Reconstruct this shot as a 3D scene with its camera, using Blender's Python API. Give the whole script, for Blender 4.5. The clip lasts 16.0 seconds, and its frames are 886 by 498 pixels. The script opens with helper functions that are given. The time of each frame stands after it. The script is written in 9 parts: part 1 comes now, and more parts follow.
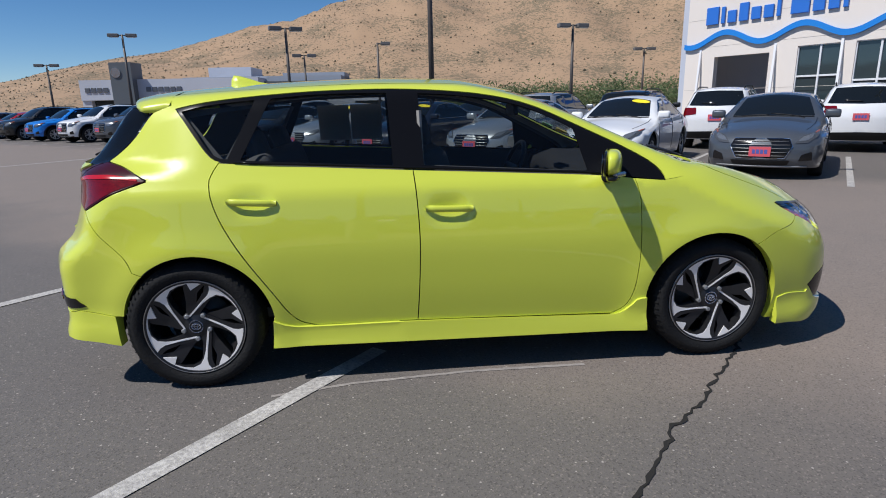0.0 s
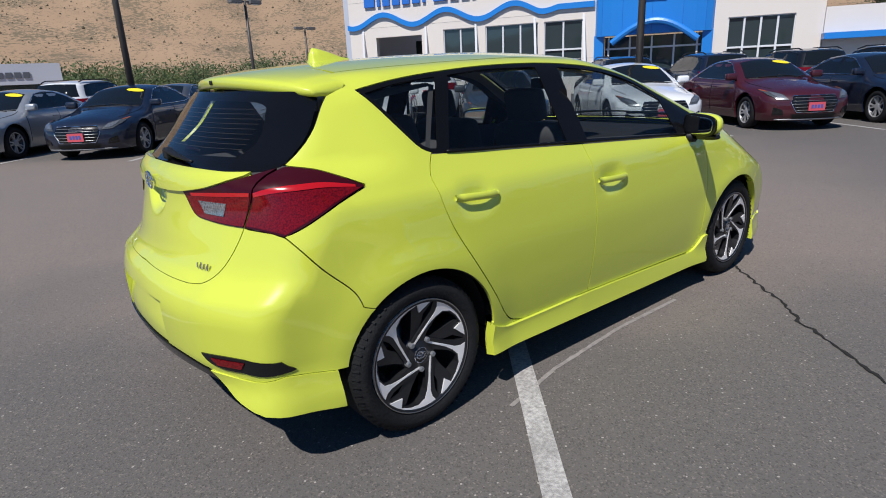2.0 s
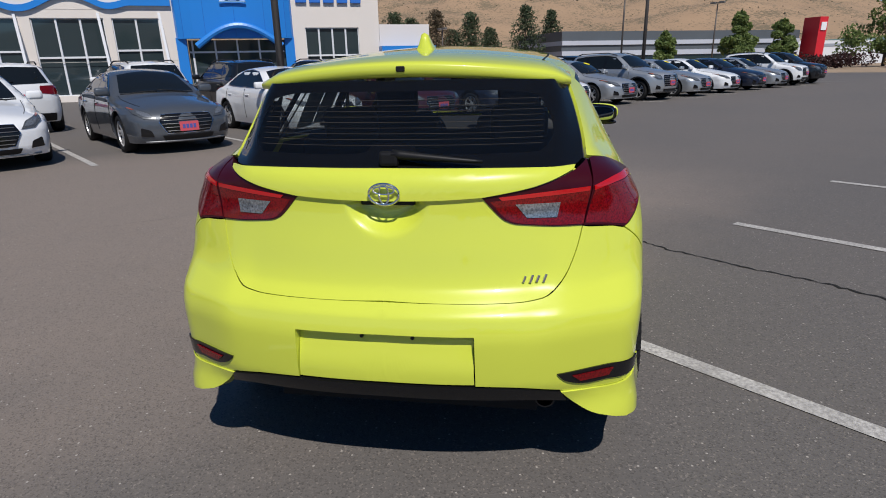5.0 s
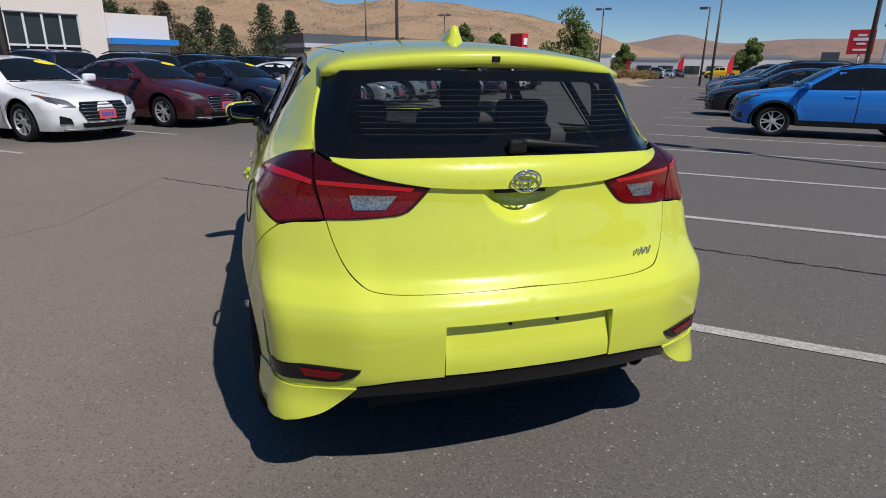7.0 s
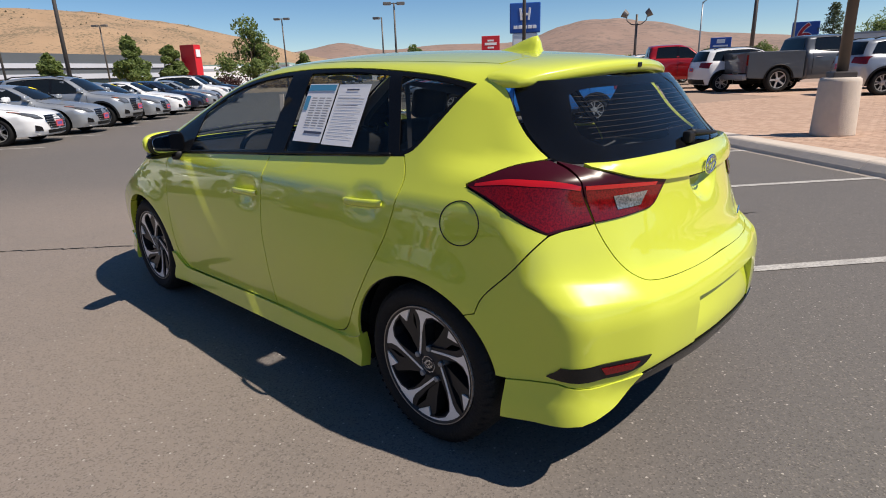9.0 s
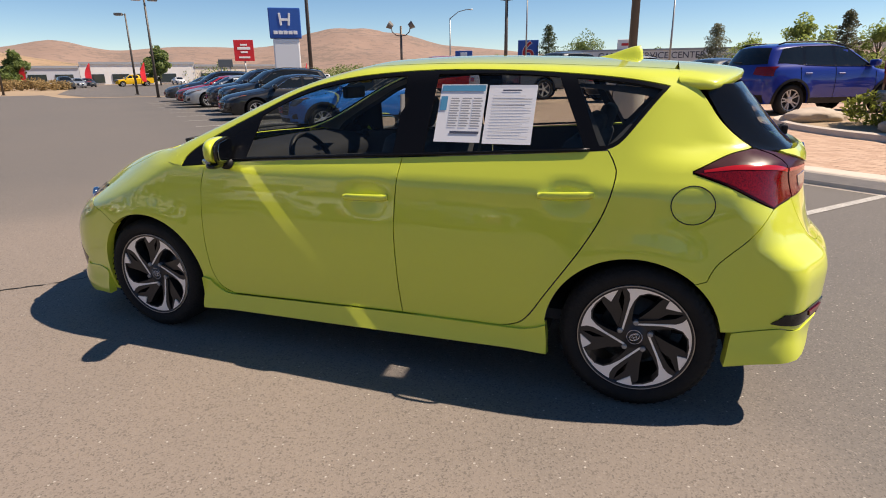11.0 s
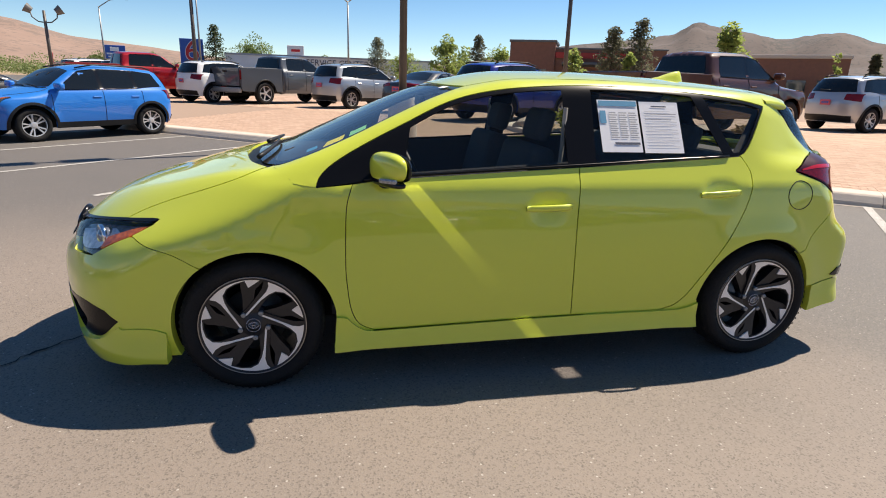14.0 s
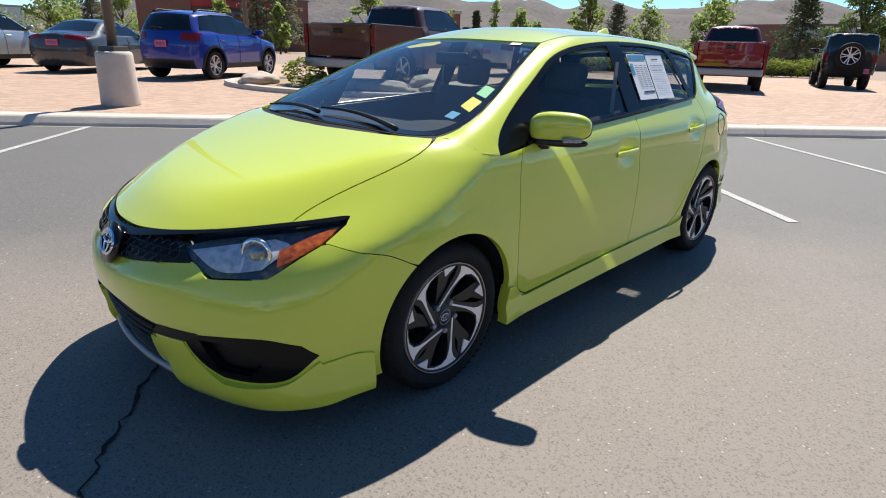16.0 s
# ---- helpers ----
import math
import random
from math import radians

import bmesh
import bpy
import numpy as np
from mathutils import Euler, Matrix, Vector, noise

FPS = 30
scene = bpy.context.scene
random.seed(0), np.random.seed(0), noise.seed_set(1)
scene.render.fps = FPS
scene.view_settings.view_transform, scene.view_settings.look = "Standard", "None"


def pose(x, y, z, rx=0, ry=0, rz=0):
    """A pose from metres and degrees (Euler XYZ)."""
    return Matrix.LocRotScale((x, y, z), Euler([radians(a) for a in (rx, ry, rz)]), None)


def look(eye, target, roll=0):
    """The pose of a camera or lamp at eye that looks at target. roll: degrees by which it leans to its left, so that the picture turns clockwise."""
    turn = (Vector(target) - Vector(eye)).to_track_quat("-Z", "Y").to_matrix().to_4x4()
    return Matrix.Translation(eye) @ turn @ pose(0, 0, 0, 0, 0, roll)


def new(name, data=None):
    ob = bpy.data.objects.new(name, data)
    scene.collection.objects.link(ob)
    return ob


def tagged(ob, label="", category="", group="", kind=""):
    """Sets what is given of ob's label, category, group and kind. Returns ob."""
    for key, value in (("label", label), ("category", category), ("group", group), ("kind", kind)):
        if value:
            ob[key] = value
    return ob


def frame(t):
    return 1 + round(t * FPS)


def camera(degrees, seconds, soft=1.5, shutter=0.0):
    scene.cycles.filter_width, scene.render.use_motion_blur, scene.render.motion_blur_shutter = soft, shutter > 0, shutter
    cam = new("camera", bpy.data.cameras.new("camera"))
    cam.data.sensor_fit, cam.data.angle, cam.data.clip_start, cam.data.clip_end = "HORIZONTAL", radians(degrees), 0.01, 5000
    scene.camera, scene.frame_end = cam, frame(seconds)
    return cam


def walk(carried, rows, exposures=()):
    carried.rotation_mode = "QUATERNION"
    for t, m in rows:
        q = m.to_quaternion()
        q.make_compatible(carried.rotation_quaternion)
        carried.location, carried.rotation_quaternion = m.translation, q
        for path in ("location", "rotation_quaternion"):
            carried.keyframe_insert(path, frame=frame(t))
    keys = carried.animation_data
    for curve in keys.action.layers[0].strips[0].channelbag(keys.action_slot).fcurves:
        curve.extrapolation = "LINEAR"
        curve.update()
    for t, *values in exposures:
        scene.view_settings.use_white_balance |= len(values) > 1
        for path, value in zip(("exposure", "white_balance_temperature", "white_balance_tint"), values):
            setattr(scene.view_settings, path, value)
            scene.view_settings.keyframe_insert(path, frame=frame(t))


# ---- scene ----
cam = camera(75.4, 16.0, soft=1.0)

PATH = [
    (0, (-0.373, -3.525, 1.321), (-0.179, -1.594, 0.835), -1.2),
    (0.5, (-0.989, -3.368, 1.331), (-0.513, -1.495, 0.817), -1.6),
    (1, (-1.587, -3.074, 1.345), (-0.824, -1.309, 0.797), -1.8),
    (1.5, (-2.152, -2.781, 1.361), (-1.133, -1.156, 0.793), -2.1),
    (2, (-2.511, -2.488, 1.373), (-1.302, -1.006, 0.79), -2.5),
    (2.5, (-2.689, -2.339, 1.381), (-1.367, -0.959, 0.79), -1.6),
    (3, (-2.875, -2.167, 1.349), (-1.429, -0.914, 0.766), -0.6),
    (3.5, (-3.23, -1.798, 1.369), (-1.608, -0.779, 0.794), -0.4),
    (3.7, (-3.327, -1.579, 1.361), (-1.645, -0.666, 0.781), -0.5),
    (5.8, (-3.632, -0.123, 1.4), (-1.724, -0.09, 0.8), -0.4),
    (6, (-3.63, -0.086, 1.395), (-1.72, -0.106, 0.804), 0.1),
    (6.5, (-3.653, 0.246, 1.374), (-1.757, -0.005, 0.79), 1.1),
    (7, (-3.558, 0.734, 1.352), (-1.73, 0.194, 0.745), 0.8),
    (7.5, (-3.353, 1.236, 1.388), (-1.634, 0.434, 0.755), -1.4),
    (8, (-3.146, 1.685, 1.407), (-1.585, 0.6, 0.786), -2.2),
    (8.2, (-3.034, 1.814, 1.394), (-1.532, 0.646, 0.778), -2.5),
    (10.3, (-2.004, 2.791, 1.366), (-1.024, 1.185, 0.809), -0.2),
    (10.5, (-1.809, 2.917, 1.37), (-0.919, 1.263, 0.805), -0.4),
    (11, (-1.305, 3.179, 1.387), (-0.658, 1.417, 0.814), -0.7),
    (11.5, (-0.826, 3.302, 1.385), (-0.387, 1.48, 0.802), -1.1),
    (12, (-0.466, 3.469, 1.392), (-0.21, 1.606, 0.83), -0.3),
    (12.5, (-0.279, 3.55, 1.402), (-0.146, 1.668, 0.86), 0.8),
    (13, (-0.093, 3.53, 1.379), (-0.052, 1.643, 0.846), 1.3),
    (13.5, (0.373, 3.425, 1.385), (0.233, 1.544, 0.848), 1.8),
    (14, (0.974, 3.348, 1.4), (0.579, 1.506, 0.852), 1.9),
    (14.5, (1.545, 3.101, 1.373), (0.861, 1.353, 0.804), 2.0),
    (15, (2.084, 2.894, 1.382), (1.128, 1.289, 0.783), 2.4),
    (15.5, (2.498, 2.552, 1.356), (1.314, 1.119, 0.727), 1.7),
    (16, (2.832, 2.281, 1.358), (1.496, 1.002, 0.701), 1.8),
]
walk(cam, [(t, look(eye, target, roll)) for t, eye, target, roll in PATH], exposures=[(0, 0.1, 6220, 11), (3.7, 0.04, 6380, 11), (5.8, -0.22, 6480, 11), (7.0, -0.1, 6520, 12), (8.2, 0.18, 6650, 11), (10.3, 0.58, 7800, 15), (12.5, 0.77, 7900, 14), (14.5, 0.81, 7250, 10), (16, 0.80, 6550, 6)])

# ---- world and light ----
SUN_AZ, SUN_EL = -156.0, 55.0
world = bpy.data.worlds.new("sky")
scene.world = world
world.use_nodes = True
wn = world.node_tree
sky = wn.nodes.new("ShaderNodeTexSky")
sky.sky_type, sky.sun_disc = "NISHITA", False
sky.sun_elevation, sky.sun_rotation = radians(SUN_EL), radians(90 - SUN_AZ)
sky.altitude, sky.air_density, sky.dust_density, sky.ozone_density = 1400, 0.85, 0.0, 3.5
vivid = wn.nodes.new("ShaderNodeHueSaturation")
vivid.inputs["Saturation"].default_value = 1.22
vivid.inputs["Value"].default_value = 1.08
wn.links.new(sky.outputs[0], vivid.inputs["Color"])
wn.links.new(vivid.outputs[0], wn.nodes["Background"].inputs[0])
wn.nodes["Background"].inputs[1].default_value = 0.080
sun = new("sun", bpy.data.lights.new("sun", "SUN"))
sun.data.energy, sun.data.angle, sun.data.color = 4.6, radians(0.55), (1.0, 0.955, 0.89)
sd = Vector((math.cos(radians(SUN_AZ)) * math.cos(radians(SUN_EL)), math.sin(radians(SUN_AZ)) * math.cos(radians(SUN_EL)), math.sin(radians(SUN_EL))))
sun.matrix_world = look(sd * 60, (0, 0, 0))
# added area lamp, standing in for sunlight the left mirror reflects along the door
beam_standin = new("mirror_glint", bpy.data.lights.new("mirror_glint", "AREA"))
beam_standin.data.shape, beam_standin.data.size, beam_standin.data.size_y, beam_standin.data.spread = "RECTANGLE", 0.20, 0.07, radians(1.6)
beam_standin.data.energy, beam_standin.data.color = 0.045, (1.0, 0.97, 0.92)
beam_standin.matrix_world = look((0.601, 0.931, 0.964), (0.601 - 0.645, 0.931 - 0.056, 0.964 - 0.762))
scene.view_settings.exposure = 0.0


# ---- materials ----
def mat(name, color, rough=0.6, metal=0.0, var=0.0, scale=8.0, bump=0.0, bscale=60.0, var2=0.0, scale2=0.6, tint=None, coat=0.0, spec=0.5, islands=0.0):
    m = bpy.data.materials.new(name)
    m.use_nodes = True
    nt, b = m.node_tree, m.node_tree.nodes["Principled BSDF"]
    b.inputs["Roughness"].default_value, b.inputs["Metallic"].default_value = rough, metal
    b.inputs["Coat Weight"].default_value, b.inputs["Coat Roughness"].default_value = coat, 0.02
    b.inputs["Specular IOR Level"].default_value = spec
    b.inputs["Base Color"].default_value = (*color, 1)
    tc = nt.nodes.new("ShaderNodeTexCoord")
    last = None

    def layer(last, fac, amount, dark):
        mx = nt.nodes.new("ShaderNodeMix")
        mx.data_type = "RGBA"
        mx.blend_type = "MIX"
        if last is None:
            mx.inputs["A"].default_value = (*color, 1)
        else:
            nt.links.new(last, mx.inputs["A"])
        mx.inputs["B"].default_value = (*dark, 1)
        mr = nt.nodes.new("ShaderNodeMapRange")
        mr.inputs["From Min"].default_value, mr.inputs["From Max"].default_value = 0.35, 0.72
        mr.inputs["To Max"].default_value = amount
        nt.links.new(fac, mr.inputs["Value"])
        nt.links.new(mr.outputs[0], mx.inputs["Factor"])
        return mx.outputs["Result"]

    second = tint or tuple(c * 0.55 for c in color)
    for amount, sc, det in ((var2, scale2, 3.0), (var, scale, 6.0)):
        if amount:
            n = nt.nodes.new("ShaderNodeTexNoise")
            n.inputs["Scale"].default_value, n.inputs["Detail"].default_value = sc, det
            nt.links.new(tc.outputs["Object"], n.inputs["Vector"])
            last = layer(last, n.outputs["Fac"], amount, second)
    if islands:
        g = nt.nodes.new("ShaderNodeObjectInfo")
        gi = nt.nodes.new("ShaderNodeNewGeometry")
        ad = nt.nodes.new("ShaderNodeMath")
        ad.operation = "ADD"
        nt.links.new(g.outputs["Random"], ad.inputs[0])
        nt.links.new(gi.outputs["Random Per Island"], ad.inputs[1])
        fr = nt.nodes.new("ShaderNodeMath")
        fr.operation = "FRACT"
        nt.links.new(ad.outputs[0], fr.inputs[0])
        last = layer(last, fr.outputs[0], islands, second)
    if last is not None:
        nt.links.new(last, b.inputs["Base Color"])
    if bump:
        n = nt.nodes.new("ShaderNodeTexNoise")
        n.inputs["Scale"].default_value, n.inputs["Detail"].default_value = bscale, 8.0
        nt.links.new(tc.outputs["Object"], n.inputs["Vector"])
        bp = nt.nodes.new("ShaderNodeBump")
        bp.inputs["Strength"].default_value, bp.inputs["Distance"].default_value = bump, 0.02
        nt.links.new(n.outputs["Fac"], bp.inputs["Height"])
        nt.links.new(bp.outputs[0], b.inputs["Normal"])
    return m


def paint(name, color, metal=0.0, rough=0.35):
    m = mat(name, color, rough, metal, coat=1.0, spec=0.2)
    return m


def pane(name, tint, rough=0.0, ior=1.52, haze=0.0):
    m = bpy.data.materials.new(name)
    m.use_nodes = True
    nt = m.node_tree
    nt.nodes.clear()
    out = nt.nodes.new("ShaderNodeOutputMaterial")
    mx = nt.nodes.new("ShaderNodeMixShader")
    tr = nt.nodes.new("ShaderNodeBsdfTransparent")
    tr.inputs[0].default_value = (*tint, 1)
    gl = nt.nodes.new("ShaderNodeBsdfGlossy")
    gl.inputs["Roughness"].default_value = rough
    # a thin pane mirrors alike from both of its faces
    head_on = ((ior - 1) / (ior + 1)) ** 2
    lw, power, gain = nt.nodes.new("ShaderNodeLayerWeight"), nt.nodes.new("ShaderNodeMath"), nt.nodes.new("ShaderNodeMath")
    power.operation, gain.operation = "POWER", "MULTIPLY_ADD"
    power.inputs[1].default_value = 5.0
    gain.inputs[1].default_value, gain.inputs[2].default_value = 1 - head_on, head_on
    nt.links.new(lw.outputs["Facing"], power.inputs[0])
    nt.links.new(power.outputs[0], gain.inputs[0])
    nt.links.new(gain.outputs[0], mx.inputs[0])
    nt.links.new(tr.outputs[0], mx.inputs[1])
    nt.links.new(gl.outputs[0], mx.inputs[2])
    last = mx
    # pale diffuse film lightens the pane, in place of a hazy sky reflection
    if haze:
        df, film, spots = nt.nodes.new("ShaderNodeBsdfDiffuse"), nt.nodes.new("ShaderNodeMixShader"), nt.nodes.new("ShaderNodeTexNoise")
        df.inputs[0].default_value = (0.62, 0.64, 0.66, 1)
        spots.inputs["Scale"].default_value, spots.inputs["Detail"].default_value = 7.0, 8.0
        amount = nt.nodes.new("ShaderNodeMapRange")
        amount.inputs["To Min"].default_value, amount.inputs["To Max"].default_value = haze * 0.6, haze * 1.4
        co = nt.nodes.new("ShaderNodeTexCoord")
        nt.links.new(co.outputs["Object"], spots.inputs["Vector"])
        nt.links.new(spots.outputs["Fac"], amount.inputs["Value"])
        nt.links.new(amount.outputs[0], film.inputs[0])
        nt.links.new(mx.outputs[0], film.inputs[1])
        nt.links.new(df.outputs[0], film.inputs[2])
        last = film
    nt.links.new(last.outputs[0], out.inputs[0])
    return m


M = {}
M["lime"] = paint("lime_paint", (0.60, 0.665, 0.065), 0.0, 0.3)
M["lime"].node_tree.nodes["Principled BSDF"].inputs["Coat IOR"].default_value = 1.55
M["lime"].node_tree.nodes["Principled BSDF"].inputs["Specular IOR Level"].default_value = 0.28
M["rubber"] = mat("tyre_rubber", (0.011, 0.0115, 0.0125), 0.75, spec=0.22, bump=0.25, bscale=90, var=0.4, scale=14, tint=(0.022, 0.021, 0.02))
M["black"] = mat("black_plastic", (0.008, 0.008, 0.009), 0.5, spec=0.3, bump=0.05, bscale=300)
M["gloss_black"] = mat("gloss_black_trim", (0.007, 0.007, 0.008), 0.16, coat=0.15, spec=0.35)
M["window_trim"] = mat("satin_black_trim", (0.006, 0.006, 0.007), 0.22, spec=0.16)
M["dark_alloy"] = mat("dark_alloy", (0.035, 0.036, 0.04), 0.35, 0.6)
M["alloy"] = mat("machined_alloy", (0.86, 0.85, 0.84), 0.33, 0.3, bump=0.03, bscale=200)
M["silver_spoke"] = mat("silver_wheel_paint", (0.55, 0.55, 0.56), 0.35, 0.5)
M["steel"] = mat("brake_steel", (0.35, 0.34, 0.33), 0.4, 0.9, var=0.4, scale=20)
M["chrome"] = mat("chrome", (0.8, 0.8, 0.82), 0.08, 1.0)
M["red_lens"] = mat("red_lens", (0.20, 0.003, 0.005), 0.12, coat=0.3, spec=0.35, var=1.0, scale=170, tint=(0.055, 0.001, 0.002))
M["dark_red_lens"] = mat("dark_red_lens", (0.040, 0.002, 0.006), 0.3, coat=0.1, spec=0.25)
M["bright_red"] = mat("bright_red_lens", (0.46, 0.007, 0.009), 0.15, coat=0.6)
M["clear_lens"] = mat("clear_lens", (0.38, 0.40, 0.42), 0.15, 0.6, coat=1.0, var=0.9, scale=140, tint=(0.07, 0.075, 0.08))
M["lamp_body"] = mat("lamp_housing_grey", (0.13, 0.14, 0.15), 0.22, 0.4, var=0.8, scale=60, tint=(0.05, 0.053, 0.06))
M["lamp_bowl"] = mat("lamp_reflector", (0.72, 0.74, 0.77), 0.25, 0.35, var=0.6, scale=38, tint=(0.2, 0.21, 0.22))
M["ceramic"] = mat("black_ceramic_edge", (0.004, 0.004, 0.005), 0.9, spec=0.0)
M["amber"] = mat("amber_lens", (0.58, 0.13, 0.015), 0.2, coat=0.6, var=1.0, scale=42, tint=(0.16, 0.025, 0.008))
M["glass_tint"] = pane("tinted_glass", (0.66, 0.69, 0.68), 0.0, 1.42, 0.002)
M["hatch_tint"] = pane("hatch_glass_tint", (0.72, 0.76, 0.76), 0.0, 1.5, 0.004)
M["screen_glass"] = pane("windscreen_glass", (0.80, 0.87, 0.88), 0.0, 1.9, 0.014)
M["lens_glass"] = pane("lens_glass", (0.95, 0.96, 0.97), 0.0, 1.4)
M["glass_dark"] = mat("dark_car_glass", (0.008, 0.010, 0.011), 0.02, spec=0.5)
M["glass_bld"] = mat("building_glass", (0.03, 0.045, 0.05), 0.04, spec=0.8)
M["interior"] = mat("dark_cloth", (0.06, 0.06, 0.064), 0.85, bump=0.2, bscale=250)
M["dash"] = mat("dashboard_plastic", (0.016, 0.017, 0.019), 0.8, spec=0.2, bump=0.15, bscale=300)
M["interior_grey"] = mat("grey_trim", (0.30, 0.29, 0.27), 0.7, bump=0.1, bscale=200)
M["paper"] = mat("white_paper", (0.78, 0.78, 0.80), 0.6)
M["paper_blue"] = mat("blue_print", (0.06, 0.28, 0.45), 0.6)
M["ink"] = mat("grey_print", (0.30, 0.31, 0.34), 0.6)
M["ink_pale"] = mat("pale_print", (0.48, 0.49, 0.52), 0.6)
M["mirror"] = mat("mirror_glass", (0.55, 0.58, 0.60), 0.02, 1.0)
M["ink_dark"] = mat("dark_print", (0.05, 0.06, 0.10), 0.6)
M["plate_red"] = mat("red_plate", (0.60, 0.09, 0.115), 0.5)
M["plate_ink"] = mat("plate_print", (0.08, 0.10, 0.35), 0.4)
M["yellow"] = mat("yellow_sticker", (0.85, 0.68, 0.02), 0.5)
M["green"] = mat("green_sticker", (0.25, 0.62, 0.25), 0.5)
M["white_line"] = mat("worn_line_paint", (0.54, 0.52, 0.49), 0.8, var=0.7, scale=60, var2=0.35, scale2=5, tint=(0.14, 0.13, 0.125), bump=0.3, bscale=180)
M["concrete"] = mat("concrete", (0.60, 0.515, 0.435), 0.85, var=0.35, scale=9, var2=0.4, scale2=1.2, bump=0.3, bscale=70, tint=(0.43, 0.38, 0.33))
M["gutter"] = mat("stained_concrete", (0.30, 0.265, 0.235), 0.9, var=0.5, scale=12, var2=0.5, scale2=1.5, tint=(0.17, 0.15, 0.135))
M["stucco"] = mat("cream_stucco", (0.74, 0.68, 0.62), 0.85, bump=0.12, bscale=60, var2=0.2, scale2=0.4, tint=(0.62, 0.57, 0.52))
M["stucco_joint"] = mat("stucco_joint", (0.5, 0.46, 0.42), 0.85)
M["white_metal"] = mat("white_metal", (0.72, 0.73, 0.75), 0.45, var2=0.15, scale2=0.5)
M["blue_panel"] = mat("blue_panel", (0.02, 0.22, 0.66), 0.35, var2=0.2, scale2=0.4, tint=(0.03, 0.17, 0.52))
M["blue_letter"] = mat("blue_letter", (0.03, 0.16, 0.58), 0.4)
M["grey_panel"] = mat("grey_panel", (0.33, 0.36, 0.41), 0.5, var2=0.2, scale2=0.2)
M["light_panel"] = mat("light_grey_panel", (0.50, 0.53, 0.60), 0.5, var2=0.15, scale2=0.2)
M["dark_panel"] = mat("dark_grey_panel", (0.10, 0.115, 0.13), 0.5, var2=0.25, scale2=0.2)
M["letter_grey"] = mat("grey_letter", (0.13, 0.14, 0.16), 0.4, 0.4)
M["pole"] = mat("brown_pole_paint", (0.085, 0.075, 0.068), 0.5, 0.2, var=0.2, scale=3)
M["pole_grey"] = mat("galvanised_pole", (0.30, 0.31, 0.32), 0.45, 0.6)
M["lamp_head"] = mat("lamp_housing", (0.14, 0.135, 0.13), 0.5)
M["lamp_lens"] = mat("lamp_diffuser", (0.6, 0.6, 0.58), 0.3)
M["sign_red"] = mat("sign_red", (0.62, 0.02, 0.03), 0.4)
M["sign_blue"] = mat("sign_blue", (0.015, 0.10, 0.42), 0.4)
M["sign_white"] = mat("sign_white", (0.82, 0.83, 0.85), 0.4)
M["brick_wall"] = mat("brown_brickwork", (0.23, 0.115, 0.085), 0.9, var=0.5, scale=3, bump=0.3, bscale=12, tint=(0.15, 0.085, 0.07))
M["red_band"] = mat("red_metal_band", (0.42, 0.035, 0.03), 0.5)
M["rock"] = mat("sandstone_boulder", (0.46, 0.38, 0.31), 0.9, var=0.5, scale=4, bump=0.6, bscale=7, tint=(0.30, 0.235, 0.19))
M["bark"] = mat("bark", (0.10, 0.075, 0.055), 0.9, var=0.5, scale=6, bump=0.5, bscale=20)
M["leaf"] = mat("broad_leaf", (0.20, 0.26, 0.075), 0.6, islands=0.7, tint=(0.09, 0.14, 0.04), var2=0.3, scale2=0.7)
M["leaf_belt"] = mat("belt_leaf", (0.11, 0.15, 0.055), 0.65, islands=0.8, tint=(0.05, 0.08, 0.028))
M["leaf_dark"] = mat("conifer_needles", (0.085, 0.115, 0.055), 0.7, islands=0.8, tint=(0.035, 0.055, 0.028))
M["leaf_pine"] = mat("pine_needles", (0.20, 0.205, 0.135), 0.7, islands=0.8, tint=(0.10, 0.11, 0.075))
M["leaf_dry"] = mat("dry_conifer", (0.135, 0.10, 0.06), 0.75, islands=0.8, tint=(0.07, 0.06, 0.03))


def leafy(m, share=0.42):
    """Lets light through the leaves of a foliage material."""
    nt = m.node_tree
    b = nt.nodes["Principled BSDF"]
    tl, mx = nt.nodes.new("ShaderNodeBsdfTranslucent"), nt.nodes.new("ShaderNodeMixShader")
    mx.inputs[0].default_value = share
    nt.links.new(b.inputs["Base Color"].links[0].from_socket, tl.inputs[0])
    nt.links.new(b.outputs[0], mx.inputs[1])
    nt.links.new(tl.outputs[0], mx.inputs[2])
    nt.links.new(mx.outputs[0], nt.nodes["Material Output"].inputs[0])


M["leaf_red"] = mat("dark_red_shrub", (0.06, 0.022, 0.022), 0.75, islands=0.8, tint=(0.03, 0.014, 0.012))
M["grass_dry"] = mat("dry_grass", (0.36, 0.25, 0.11), 0.85, islands=0.8, tint=(0.22, 0.15, 0.07))
M["hedge"] = mat("hedge_leaf", (0.26, 0.29, 0.06), 0.7, islands=0.7, tint=(0.14, 0.18, 0.035))
M["leaf_spring"] = mat("fresh_leaf", (0.33, 0.40, 0.12), 0.6, islands=0.7, tint=(0.19, 0.25, 0.075), var2=0.3, scale2=0.7)
for key in ("leaf", "leaf_belt", "leaf_dark", "leaf_pine", "leaf_dry", "leaf_red", "grass_dry", "hedge"):
    leafy(M[key])
leafy(M["leaf_spring"], 0.55)
M["sage"] = mat("sage_scrub", (0.085, 0.075, 0.045), 0.9, islands=0.7, tint=(0.05, 0.048, 0.03))
M["teal"] = mat("pale_teal_metal", (0.30, 0.46, 0.42), 0.5, var2=0.2, scale2=0.3)
M["hedge_wood"] = mat("hedge_twigs", (0.06, 0.05, 0.025), 0.9)


